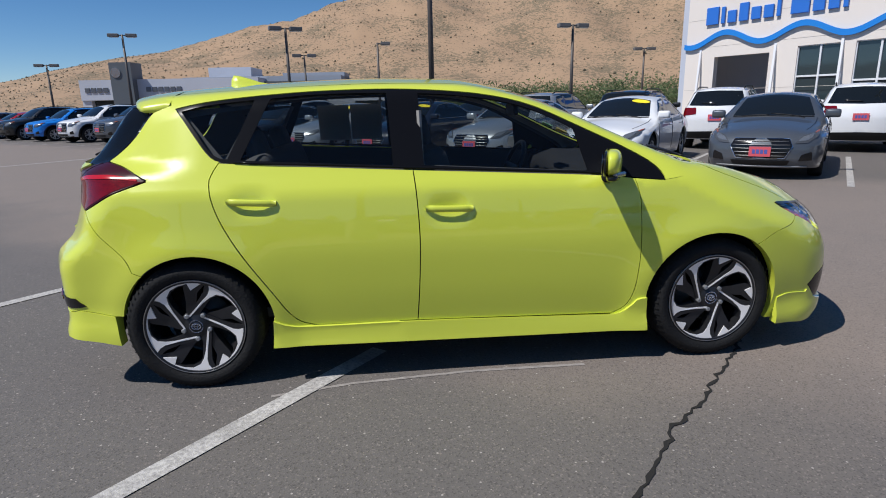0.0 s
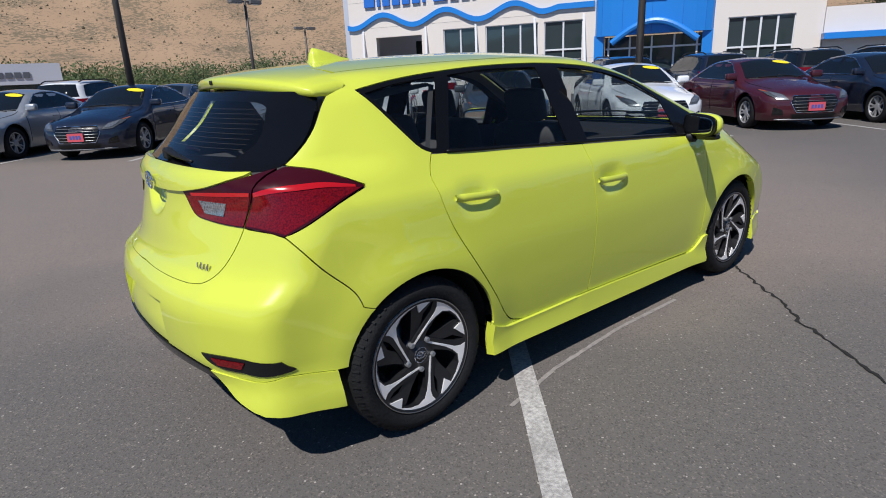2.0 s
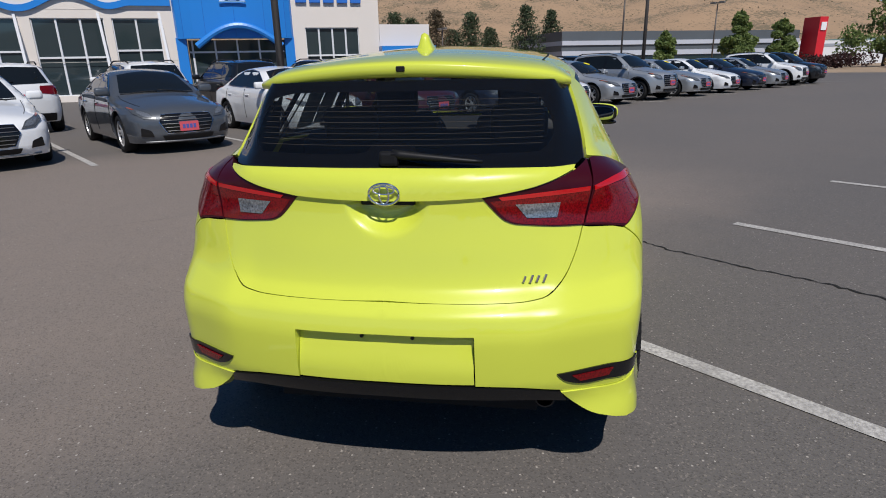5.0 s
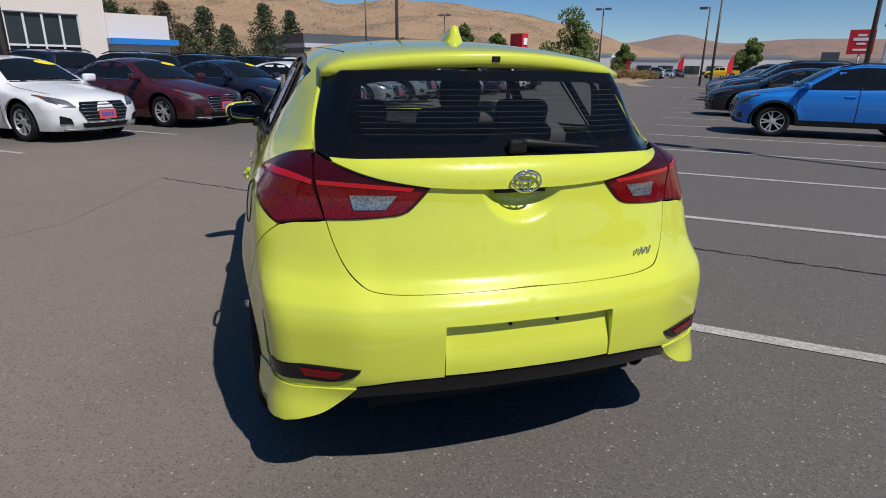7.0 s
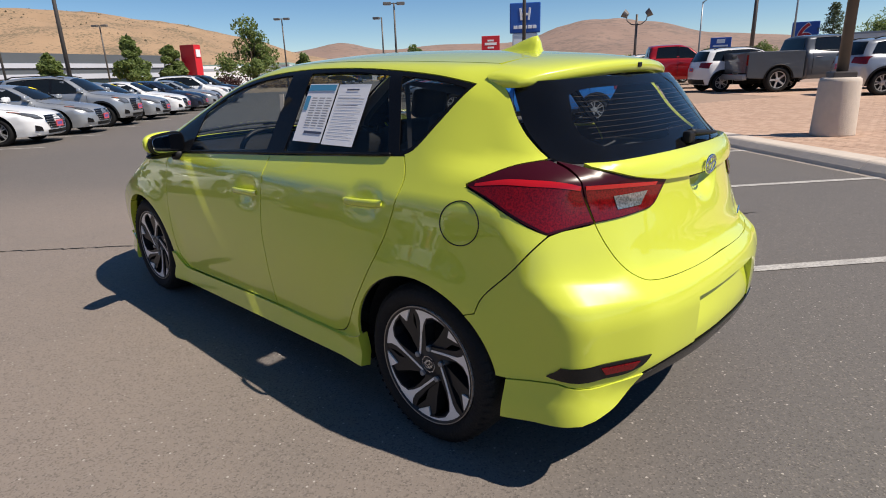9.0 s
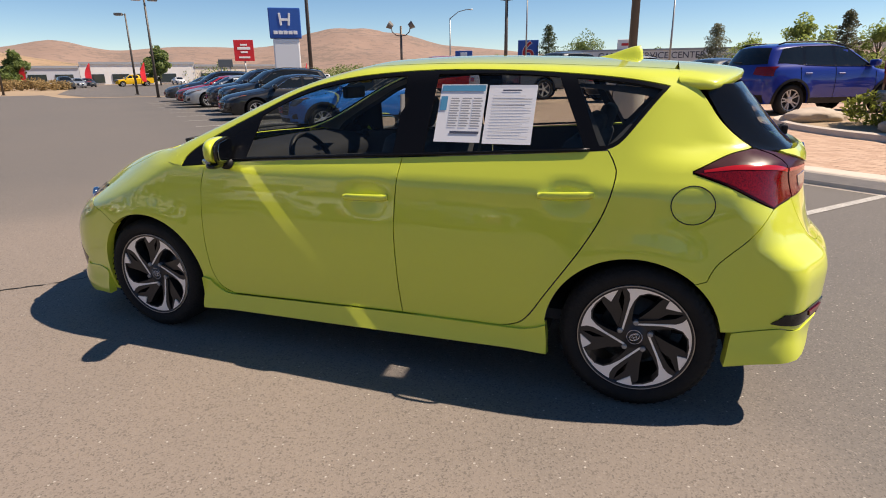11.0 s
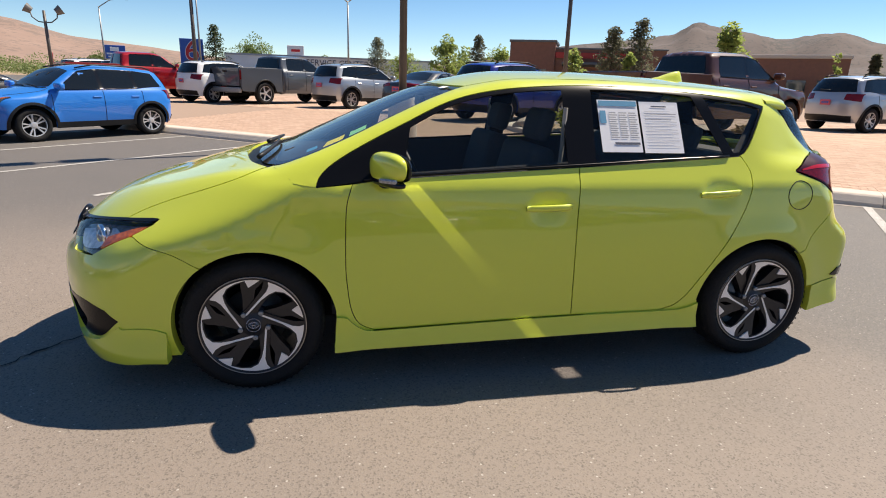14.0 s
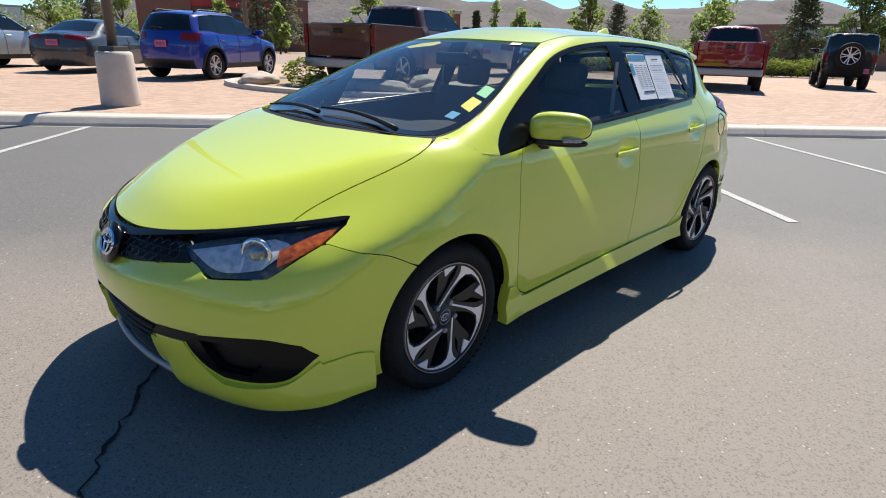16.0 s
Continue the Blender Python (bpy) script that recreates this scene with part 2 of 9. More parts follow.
def asphalt():
    m = mat("asphalt", (0.114, 0.106, 0.100), 0.75, spec=0.4, var2=0.6, scale2=0.22, tint=(0.136, 0.122, 0.111), var=0.3, scale=2.2)
    m.node_tree.nodes["Principled BSDF"].inputs["IOR"].default_value = 1.5
    nt, b = m.node_tree, m.node_tree.nodes["Principled BSDF"]
    tc = nt.nodes.new("ShaderNodeTexCoord")
    src = b.inputs["Base Color"].links[0].from_socket
    # the driving lane is paler than the bays, most of all on one stretch
    dot = nt.nodes.new("ShaderNodeVectorMath")
    dot.operation = "DOT_PRODUCT"
    dot.inputs[1].default_value = (0.643, 0.766, 0.0)
    nt.links.new(tc.outputs["Object"], dot.inputs[0])
    lane_noise = nt.nodes.new("ShaderNodeTexNoise")
    lane_noise.inputs["Scale"].default_value, lane_noise.inputs["Detail"].default_value = 0.55, 7.0
    nt.links.new(tc.outputs["Object"], lane_noise.inputs["Vector"])
    edge = nt.nodes.new("ShaderNodeMath")
    edge.operation = "MULTIPLY_ADD"
    edge.inputs[1].default_value = 3.0
    nt.links.new(lane_noise.outputs["Fac"], edge.inputs[0])
    nt.links.new(dot.outputs["Value"], edge.inputs[2])
    lane_in, lane_out = nt.nodes.new("ShaderNodeMapRange"), nt.nodes.new("ShaderNodeMapRange")
    for node, lo, hi, a0, a1 in ((lane_in, 0.4, 2.6, 0.0, 1.0), (lane_out, 8.5, 11.0, 1.0, 0.1)):
        node.interpolation_type = "SMOOTHSTEP"
        node.inputs["From Min"].default_value, node.inputs["From Max"].default_value = lo, hi
        node.inputs["To Min"].default_value, node.inputs["To Max"].default_value = a0, a1
        nt.links.new(edge.outputs[0], node.inputs["Value"])
    along = nt.nodes.new("ShaderNodeVectorMath")
    along.operation = "DOT_PRODUCT"
    along.inputs[1].default_value = (0.766, -0.643, 0.0)
    nt.links.new(tc.outputs["Object"], along.inputs[0])
    fade = nt.nodes.new("ShaderNodeMath")
    fade.operation = "MULTIPLY_ADD"
    fade.inputs[1].default_value = 2.5
    nt.links.new(lane_noise.outputs["Fac"], fade.inputs[0])
    nt.links.new(along.outputs["Value"], fade.inputs[2])
    lane_end = nt.nodes.new("ShaderNodeMapRange")
    lane_end.interpolation_type = "SMOOTHSTEP"
    lane_end.inputs["From Min"].default_value, lane_end.inputs["From Max"].default_value = 3.8, 7.5
    lane_end.inputs["To Min"].default_value, lane_end.inputs["To Max"].default_value = 1.0, 0.15
    nt.links.new(fade.outputs[0], lane_end.inputs["Value"])
    # blend mask of the paler lane, across it and then along it
    lane_across, worn = nt.nodes.new("ShaderNodeMath"), nt.nodes.new("ShaderNodeMath")
    lane_across.operation = worn.operation = "MULTIPLY"
    nt.links.new(lane_in.outputs[0], lane_across.inputs[0])
    nt.links.new(lane_out.outputs[0], lane_across.inputs[1])
    nt.links.new(lane_across.outputs[0], worn.inputs[0])
    nt.links.new(lane_end.outputs[0], worn.inputs[1])
    pale = nt.nodes.new("ShaderNodeMix")
    pale.data_type, pale.blend_type = "RGBA", "MULTIPLY"
    pale.inputs["B"].default_value = (1.80, 1.63, 1.49, 1)
    pale.clamp_result = False
    nt.links.new(worn.outputs[0], pale.inputs["Factor"])
    nt.links.new(src, pale.inputs["A"])
    src = pale.outputs["Result"]
    vo = nt.nodes.new("ShaderNodeTexVoronoi")
    vo.inputs["Scale"].default_value = 150
    nt.links.new(tc.outputs["Object"], vo.inputs["Vector"])
    sep = nt.nodes.new("ShaderNodeSeparateColor")
    nt.links.new(vo.outputs["Color"], sep.inputs[0])
    mr = nt.nodes.new("ShaderNodeMapRange")
    mr.inputs["From Min"].default_value, mr.inputs["From Max"].default_value, mr.inputs["To Max"].default_value = 0.86, 1.0, 0.7
    nt.links.new(sep.outputs[0], mr.inputs["Value"])
    mx = nt.nodes.new("ShaderNodeMix")
    mx.data_type = "RGBA"
    nt.links.new(mr.outputs[0], mx.inputs["Factor"])
    nt.links.new(src, mx.inputs["A"])
    mx.inputs["B"].default_value = (0.24, 0.21, 0.185, 1)
    mr2 = nt.nodes.new("ShaderNodeMapRange")
    mr2.inputs["From Min"].default_value, mr2.inputs["From Max"].default_value, mr2.inputs["To Max"].default_value = 0.0, 0.32, 0.4
    nt.links.new(sep.outputs[1], mr2.inputs["Value"])
    mr2.inputs["To Min"].default_value, mr2.inputs["To Max"].default_value = 0.5, 0.0
    mx2 = nt.nodes.new("ShaderNodeMix")
    mx2.data_type = "RGBA"
    nt.links.new(mr2.outputs[0], mx2.inputs["Factor"])
    nt.links.new(mx.outputs["Result"], mx2.inputs["A"])
    mx2.inputs["B"].default_value = (0.035, 0.032, 0.03, 1)
    nt.links.new(mx2.outputs["Result"], b.inputs["Base Color"])
    # loose pale stones
    peb = nt.nodes.new("ShaderNodeTexVoronoi")
    peb.inputs["Scale"].default_value = 24
    nt.links.new(tc.outputs["Object"], peb.inputs["Vector"])
    near = nt.nodes.new("ShaderNodeMath")
    near.operation = "LESS_THAN"
    near.inputs[1].default_value = 0.11
    nt.links.new(peb.outputs["Distance"], near.inputs[0])
    sep2 = nt.nodes.new("ShaderNodeSeparateColor")
    nt.links.new(peb.outputs["Color"], sep2.inputs[0])
    rare = nt.nodes.new("ShaderNodeMath")
    rare.operation = "GREATER_THAN"
    rare.inputs[1].default_value = 0.86
    nt.links.new(sep2.outputs[2], rare.inputs[0])
    few = nt.nodes.new("ShaderNodeMath")
    few.operation = "MULTIPLY"
    nt.links.new(near.outputs[0], few.inputs[0])
    nt.links.new(rare.outputs[0], few.inputs[1])
    mx3 = nt.nodes.new("ShaderNodeMix")
    mx3.data_type = "RGBA"
    mx3.inputs["B"].default_value = (0.36, 0.33, 0.30, 1)
    nt.links.new(few.outputs[0], mx3.inputs["Factor"])
    nt.links.new(mx2.outputs["Result"], mx3.inputs["A"])
    nt.links.new(mx3.outputs["Result"], b.inputs["Base Color"])
    bp = nt.nodes.new("ShaderNodeBump")
    bp.inputs["Strength"].default_value, bp.inputs["Distance"].default_value = 0.3, 0.003
    nt.links.new(vo.outputs["Distance"], bp.inputs["Height"])
    nt.links.new(bp.outputs[0], b.inputs["Normal"])
    return m


M["asphalt"] = asphalt()
M["crack"] = mat("open_crack", (0.012, 0.011, 0.010), 0.95)
M["fine_crack"] = mat("fine_crack", (0.075, 0.066, 0.060), 0.95)
M["scuff"] = mat("pale_scuff", (0.30, 0.275, 0.255), 0.9, var=0.7, scale=25, tint=(0.15, 0.135, 0.125))
M["paver"] = mat("clay_paver", (0.50, 0.345, 0.255), 0.88, var=0.3, scale=14, islands=0.6, tint=(0.40, 0.255, 0.18), bump=0.25, bscale=90)
M["paver_joint"] = mat("sand_joint", (0.34, 0.24, 0.18), 0.95, var=0.4, scale=30)
M["dirt"] = mat("dry_earth", (0.36, 0.26, 0.17), 0.95, var2=0.5, scale2=0.05, var=0.4, scale=0.6, tint=(0.24, 0.18, 0.12))


def hill_mat(name, base, scrub, amount, size):
    m = mat(name, base, 0.95, var2=0.5, scale2=0.006, tint=tuple(c * 0.72 for c in base), var=0.3, scale=0.03)
    nt, b = m.node_tree, m.node_tree.nodes["Principled BSDF"]
    src = b.inputs["Base Color"].links[0].from_socket
    tc = nt.nodes.new("ShaderNodeTexCoord")
    n = nt.nodes.new("ShaderNodeTexNoise")
    n.inputs["Scale"].default_value, n.inputs["Detail"].default_value, n.inputs["Roughness"].default_value = size, 5.0, 0.75
    nt.links.new(tc.outputs["Object"], n.inputs["Vector"])
    n2 = nt.nodes.new("ShaderNodeTexNoise")
    n2.inputs["Scale"].default_value = size * 0.07
    nt.links.new(tc.outputs["Object"], n2.inputs["Vector"])
    ad = nt.nodes.new("ShaderNodeMath")
    ad.operation = "MULTIPLY_ADD"
    ad.inputs[1].default_value = 0.45
    nt.links.new(n2.outputs["Fac"], ad.inputs[0])
    nt.links.new(n.outputs["Fac"], ad.inputs[2])
    mr = nt.nodes.new("ShaderNodeMapRange")
    mr.inputs["From Min"].default_value, mr.inputs["From Max"].default_value, mr.inputs["To Max"].default_value = 0.735, 0.80, amount
    nt.links.new(ad.outputs[0], mr.inputs["Value"])
    mx = nt.nodes.new("ShaderNodeMix")
    mx.data_type = "RGBA"
    nt.links.new(mr.outputs[0], mx.inputs["Factor"])
    nt.links.new(src, mx.inputs["A"])
    mx.inputs["B"].default_value = (*scrub, 1)
    nt.links.new(mx.outputs["Result"], b.inputs["Base Color"])
    return m


M["hill_tan"] = hill_mat("tan_hillside", (0.36, 0.24, 0.145), (0.115, 0.098, 0.06), 0.8, 0.34)
M["hill_pink"] = hill_mat("pinkish_far_hills", (0.28, 0.19, 0.15), (0.15, 0.115, 0.095), 0.7, 0.04)
M["hill_far"] = hill_mat("hazy_far_hills", (0.112, 0.087, 0.080), (0.052, 0.050, 0.048), 0.9, 0.075)


# ---- mesh helpers ----
def mesh_of(name, verts, faces, material, smooth=False, normals=None):
    me = bpy.data.meshes.new(name)
    me.from_pydata([tuple(v) for v in verts], [], [tuple(f) for f in faces])
    for m in material if isinstance(material, (list, tuple)) else [material]:
        me.materials.append(m)
    if smooth:
        me.polygons.foreach_set("use_smooth", [True] * len(me.polygons))
    if normals is not None:
        me.normals_split_custom_set_from_vertices([tuple(n) for n in normals])
    me.update()
    return me


def thing(name, m=None, label="", category="", group="", kind=""):
    ob = new(name)
    ob.empty_display_size = 0.1
    if m is not None:
        ob.matrix_basis = m
    return tagged(ob, label, category, group, kind)


def part(name, data, material=None, parent=None, label="", m=None, smooth=False):
    """A mesh (bmesh, or mesh data that may be shared) as one object, under a thing or a part."""
    if isinstance(data, bmesh.types.BMesh):
        me = bpy.data.meshes.new(name)
        data.to_mesh(me)
        data.free()
        if material is not None:
            me.materials.append(material)
        if smooth:
            me.polygons.foreach_set("use_smooth", [True] * len(me.polygons))
        data = me
    ob = new(name, data)
    if parent is not None:
        ob.parent = parent
    if m is not None:
        ob.matrix_basis = m
    return tagged(ob, label)


def dress(ob, material):
    """Gives one object its own material on shared mesh data."""
    ob.material_slots[0].link = "OBJECT"
    ob.material_slots[0].material = material
    return ob


def add_box(bm, size, m, bevel=0.0, seg=2):
    r = bmesh.ops.create_cube(bm, size=1.0, matrix=m @ Matrix.Diagonal((*size, 1)))
    if bevel:
        edges = list({e for v in r["verts"] for e in v.link_edges})
        bmesh.ops.bevel(bm, geom=edges, offset=bevel, segments=seg, affect="EDGES", profile=0.6)
    return bm


def box(size, m=None, bevel=0.0, seg=2):
    return add_box(bmesh.new(), size, m or Matrix(), bevel, seg)


def add_cyl(bm, r1, r2, depth, m, seg=20):
    bmesh.ops.create_cone(bm, cap_ends=True, segments=seg, radius1=r1, radius2=r2, depth=depth, matrix=m)
    return bm


def cyl(r1, r2, depth, m=None, seg=20):
    return add_cyl(bmesh.new(), r1, r2, depth, m or Matrix(), seg)


def lathe(profile, seg=40, closed=False):
    """Turns (radius, offset) pairs round the y axis."""
    verts, faces = [], []
    n = len(profile)
    for i in range(seg):
        a = 2 * math.pi * i / seg
        for r, o in profile:
            verts.append((r * math.cos(a), o, r * math.sin(a)))
    for i in range(seg):
        j = (i + 1) % seg
        for k in range(n if closed else n - 1):
            k2 = (k + 1) % n
            faces.append((i * n + k, i * n + k2, j * n + k2, j * n + k))
    return verts, faces


def prism(points, depth):
    """A closed outline in x and z, pushed out along y from 0 to depth."""
    bm = bmesh.new()
    a = [bm.verts.new((x, 0, z)) for x, z in points]
    b = [bm.verts.new((x, depth, z)) for x, z in points]
    bm.faces.new(a)
    bm.faces.new(b[::-1])
    for i in range(len(a)):
        j = (i + 1) % len(a)
        bm.faces.new((a[j], a[i], b[i], b[j]))
    bmesh.ops.recalc_face_normals(bm, faces=bm.faces)
    return bm


def tube(points, radius, seg=8):
    """A round bar along points; radius a number or one for each point."""
    verts, faces = [], []
    P = [Vector(p) for p in points]
    for i, p in enumerate(P):
        d = (P[min(i + 1, len(P) - 1)] - P[max(i - 1, 0)]).normalized()
        a = d.orthogonal().normalized() if abs(d.z) < 0.99 else Vector((1, 0, 0))
        if abs(d.z) < 0.99:
            a = d.cross(Vector((0, 0, 1))).normalized()
        b = d.cross(a)
        r = radius[i] if isinstance(radius, (list, tuple)) else radius
        for k in range(seg):
            t = 2 * math.pi * k / seg
            verts.append(p + a * math.cos(t) * r + b * math.sin(t) * r)
    for i in range(len(P) - 1):
        for k in range(seg):
            k2 = (k + 1) % seg
            faces.append((i * seg + k, i * seg + k2, (i + 1) * seg + k2, (i + 1) * seg + k))
    faces.append(tuple(range(seg))[::-1])
    faces.append(tuple(range((len(P) - 1) * seg, len(P) * seg)))
    return verts, faces


def join_vf(parts):
    V, F = [], []
    for v, f in parts:
        o = len(V)
        V += [tuple(p) for p in v]
        F += [tuple(i + o for i in q) for q in f]
    return V, F


def curve(points):
    """A smooth function through points (a, b), straight beyond its ends, with no overshoot."""
    P = np.array(sorted(points), float)
    x, y = P[:, 0], P[:, 1]
    d = np.diff(y) / np.diff(x)
    t = np.zeros(len(x))
    t[0], t[-1] = d[0], d[-1]
    for i in range(1, len(x) - 1):
        if d[i - 1] * d[i] > 0:
            h0, h1 = x[i] - x[i - 1], x[i + 1] - x[i]
            t[i] = 3 * (h0 + h1) / ((2 * h1 + h0) / d[i - 1] + (h1 + 2 * h0) / d[i])

    def f(a):
        a = np.asarray(a, float)
        i = np.clip(np.searchsorted(x, a) - 1, 0, len(x) - 2)
        h = x[i + 1] - x[i]
        s = np.clip((a - x[i]) / h, 0, 1)
        v = (2 * s**3 - 3 * s**2 + 1) * y[i] + (s**3 - 2 * s**2 + s) * h * t[i] + (3 * s**2 - 2 * s**3) * y[i + 1] + (s**3 - s**2) * h * t[i + 1]
        return v + np.where(a < x[0], (a - x[0]) * t[0], 0) + np.where(a > x[-1], (a - x[-1]) * t[-1], 0)

    return f


def smax(a, b, k):
    h = np.clip(0.5 + 0.5 * (a - b) / k, 0, 1)
    return b + (a - b) * h + k * h * (1 - h)


# ---- car bodies ----
class Shape:
    """A car body: the inside of a side, a top, a front and a rear surface, melted together at the edges."""

    def __init__(self, wide, section, top, rear, front, crown=0.07, rear_bow=None, front_bow=None, soft=(0.09, 0.14), flare=(), spine=(-1.2, 1.2, 0.6), extra=None):
        self.wide, self.section, self.top, self.rear, self.front = curve(wide), curve(section), curve(top), curve(rear), curve(front)
        self.rb, self.fb = curve(rear_bow or [(0, 0.15), (2, 0.15)]), curve(front_bow or [(0, 0.18), (2, 0.18)])
        self.crown = curve(crown) if isinstance(crown, list) else (lambda x: crown)
        self.soft, self.flare, self.spine, self.extra = soft, flare, spine, extra

    def f(self, P):
        x, y, z = P[..., 0], np.abs(P[..., 1]), P[..., 2]
        w = self.wide(x) + self.section(z)
        for cx, cz, r, amount in self.flare:
            q = np.hypot(x - cx, z - cz)
            w = w + amount * np.exp(-((q - r) / 0.09) ** 2) * (q > r - 0.2)
        side = y - w
        top = z - (self.top(x) - self.crown(x) * (y / 0.6) ** 2)
        rear = self.rear(z) + self.rb(z) * (y / 0.7) ** 2.4 - x
        front = x - (self.front(z) - self.fb(z) * (y / 0.7) ** 2.2)
        k1, k2 = self.soft
        if callable(k2):
            k2 = k2(x, z)
        e = smax(rear, front, 0.01)
        v = smax(smax(side, e, k2), top, k1)
        if self.extra is not None:
            v = self.extra(v, x, y, z)
        return v

    def cast(self, O, D, far=3.2):
        O, D = np.asarray(O, float), np.asarray(D, float)
        n = 72
        T = np.linspace(0, far, n)
        lo, hi = np.zeros(len(O)), np.full(len(O), far)
        found = np.zeros(len(O), bool)
        for i in range(1, n):
            v = self.f(O + D * T[i]) > 0
            fresh = v & ~found
            lo[fresh], hi[fresh] = T[i - 1], T[i]
            found |= v
        for _ in range(26):
            mid = (lo + hi) / 2
            out = self.f(O + D * mid[:, None]) > 0
            hi, lo = np.where(out, mid, hi), np.where(out, lo, mid)
        return O + D * ((lo + hi) / 2)[:, None]

    def normal(self, P, e=0.004):
        g = np.stack([self.f(P + np.eye(3)[i] * e) - self.f(P - np.eye(3)[i] * e) for i in range(3)], -1)
        return g / np.maximum(np.linalg.norm(g, axis=1, keepdims=True), 1e-9)

    # views: points of the surface from one side
    def at(self, view, pts):
        p = np.array(pts, float)
        z0 = np.zeros(len(p))
        one = np.ones(len(p))
        if view == "s":
            return self.cast(np.stack([p[:, 0], z0, p[:, 1]], 1), np.stack([z0, one, z0], 1), 1.6)
        if view == "t":
            return self.cast(np.stack([p[:, 0], p[:, 1], z0 + self.spine[2]], 1), np.stack([z0, z0, one], 1), 1.8)
        s = 1 if view == "f" else -1
        c = self.spine[1] if s > 0 else self.spine[0]
        return self.cast(np.stack([z0 + c, p[:, 0], p[:, 1]], 1), np.stack([one * s, z0, z0], 1), 2.4)

    R = 0.75

    def tip(self, end):
        """The stroke of the plane that is the tip of the nose (1) or tail (-1)."""
        s = (self.spine[1] if end > 0 else self.spine[0]) + end * self.R * math.pi / 2
        q = self.R * math.pi / 2
        return ("p", [(s, -q * end), (s, q * end)], 1)

    def to_plane(self, P):
        a0, a1, zc = self.spine
        x, y, z = P[:, 0], P[:, 1], P[:, 2] - zc
        r = np.hypot(y, z)
        over = np.where(x > a1, x - a1, np.where(x < a0, x - a0, 0.0))
        s = np.clip(x, a0, a1) + np.sign(over) * np.arctan2(np.abs(over), r) * self.R
        return np.stack([s, np.arctan2(z, np.maximum(y, 0)) * self.R], 1)

    def from_plane(self, Q):
        a0, a1, zc = self.spine
        s, th = Q[:, 0], Q[:, 1] / self.R
        over = np.where(s > a1, s - a1, np.where(s < a0, s - a0, 0.0))
        al = np.clip(np.abs(over) / self.R, 0, math.pi / 2)
        O = np.stack([np.clip(s, a0, a1), np.zeros_like(s), np.full_like(s, zc)], 1)
        D = np.stack([np.sign(over) * np.sin(al), np.cos(al) * np.cos(th), np.cos(al) * np.sin(th)], 1)
        return self.cast(O, D)

    def outline(self, strokes, step):
        """A closed outline in the plane of the body, from strokes (view, points): each stroke a smooth line, with corners where they meet."""
        out = []
        for st in strokes:
            view, pts = st[0], np.array(st[1], float)
            if len(pts) > 2 and len(st) < 3:
                q = []
                for i in range(len(pts) - 1):
                    p0, p1, p2, p3 = pts[max(i - 1, 0)], pts[i], pts[i + 1], pts[min(i + 2, len(pts) - 1)]
                    for t in np.linspace(0, 1, 8, endpoint=False):
                        q.append(0.5 * (2 * p1 + (p2 - p0) * t + (2 * p0 - 5 * p1 + 4 * p2 - p3) * t * t + (3 * p1 - p0 - 3 * p2 + p3) * t**3))
                pts = np.array(q + [pts[-1]])
            d = np.concatenate([[0], np.cumsum(np.linalg.norm(np.diff(pts, axis=0), axis=1))])
            n = max(2, int(d[-1] / step) + 1)
            w = np.linspace(0, d[-1], n)
            pts = np.stack([np.interp(w, d, pts[:, 0]), np.interp(w, d, pts[:, 1])], 1)
            out.append(pts if view == "p" else self.to_plane(self.at(view, pts)))
        Q = np.concatenate(out)
        keep = [Q[0]]
        for q in Q[1:]:
            if np.hypot(*(q - keep[-1])) > step * 0.15:
                keep.append(q)
        if np.hypot(*(keep[0] - keep[-1])) < step * 0.15:
            keep.pop()
        full = []
        for a, b in zip(keep, keep[1:] + keep[:1]):
            n = max(1, int(np.hypot(*(b - a)) / (step * 1.3)))
            full += [a + (b - a) * i / n for i in range(n)]
        return np.array(full)


def inside(P, poly):
    x, y = P[:, 0], P[:, 1]
    c = np.zeros(len(P), bool)
    j = len(poly) - 1
    for i in range(len(poly)):
        xi, yi = poly[i]
        xj, yj = poly[j]
        if yi != yj:
            c ^= ((yi > y) != (yj > y)) & (x < (xj - xi) * (y - yi) / (yj - yi) + xi)
        j = i
    return c


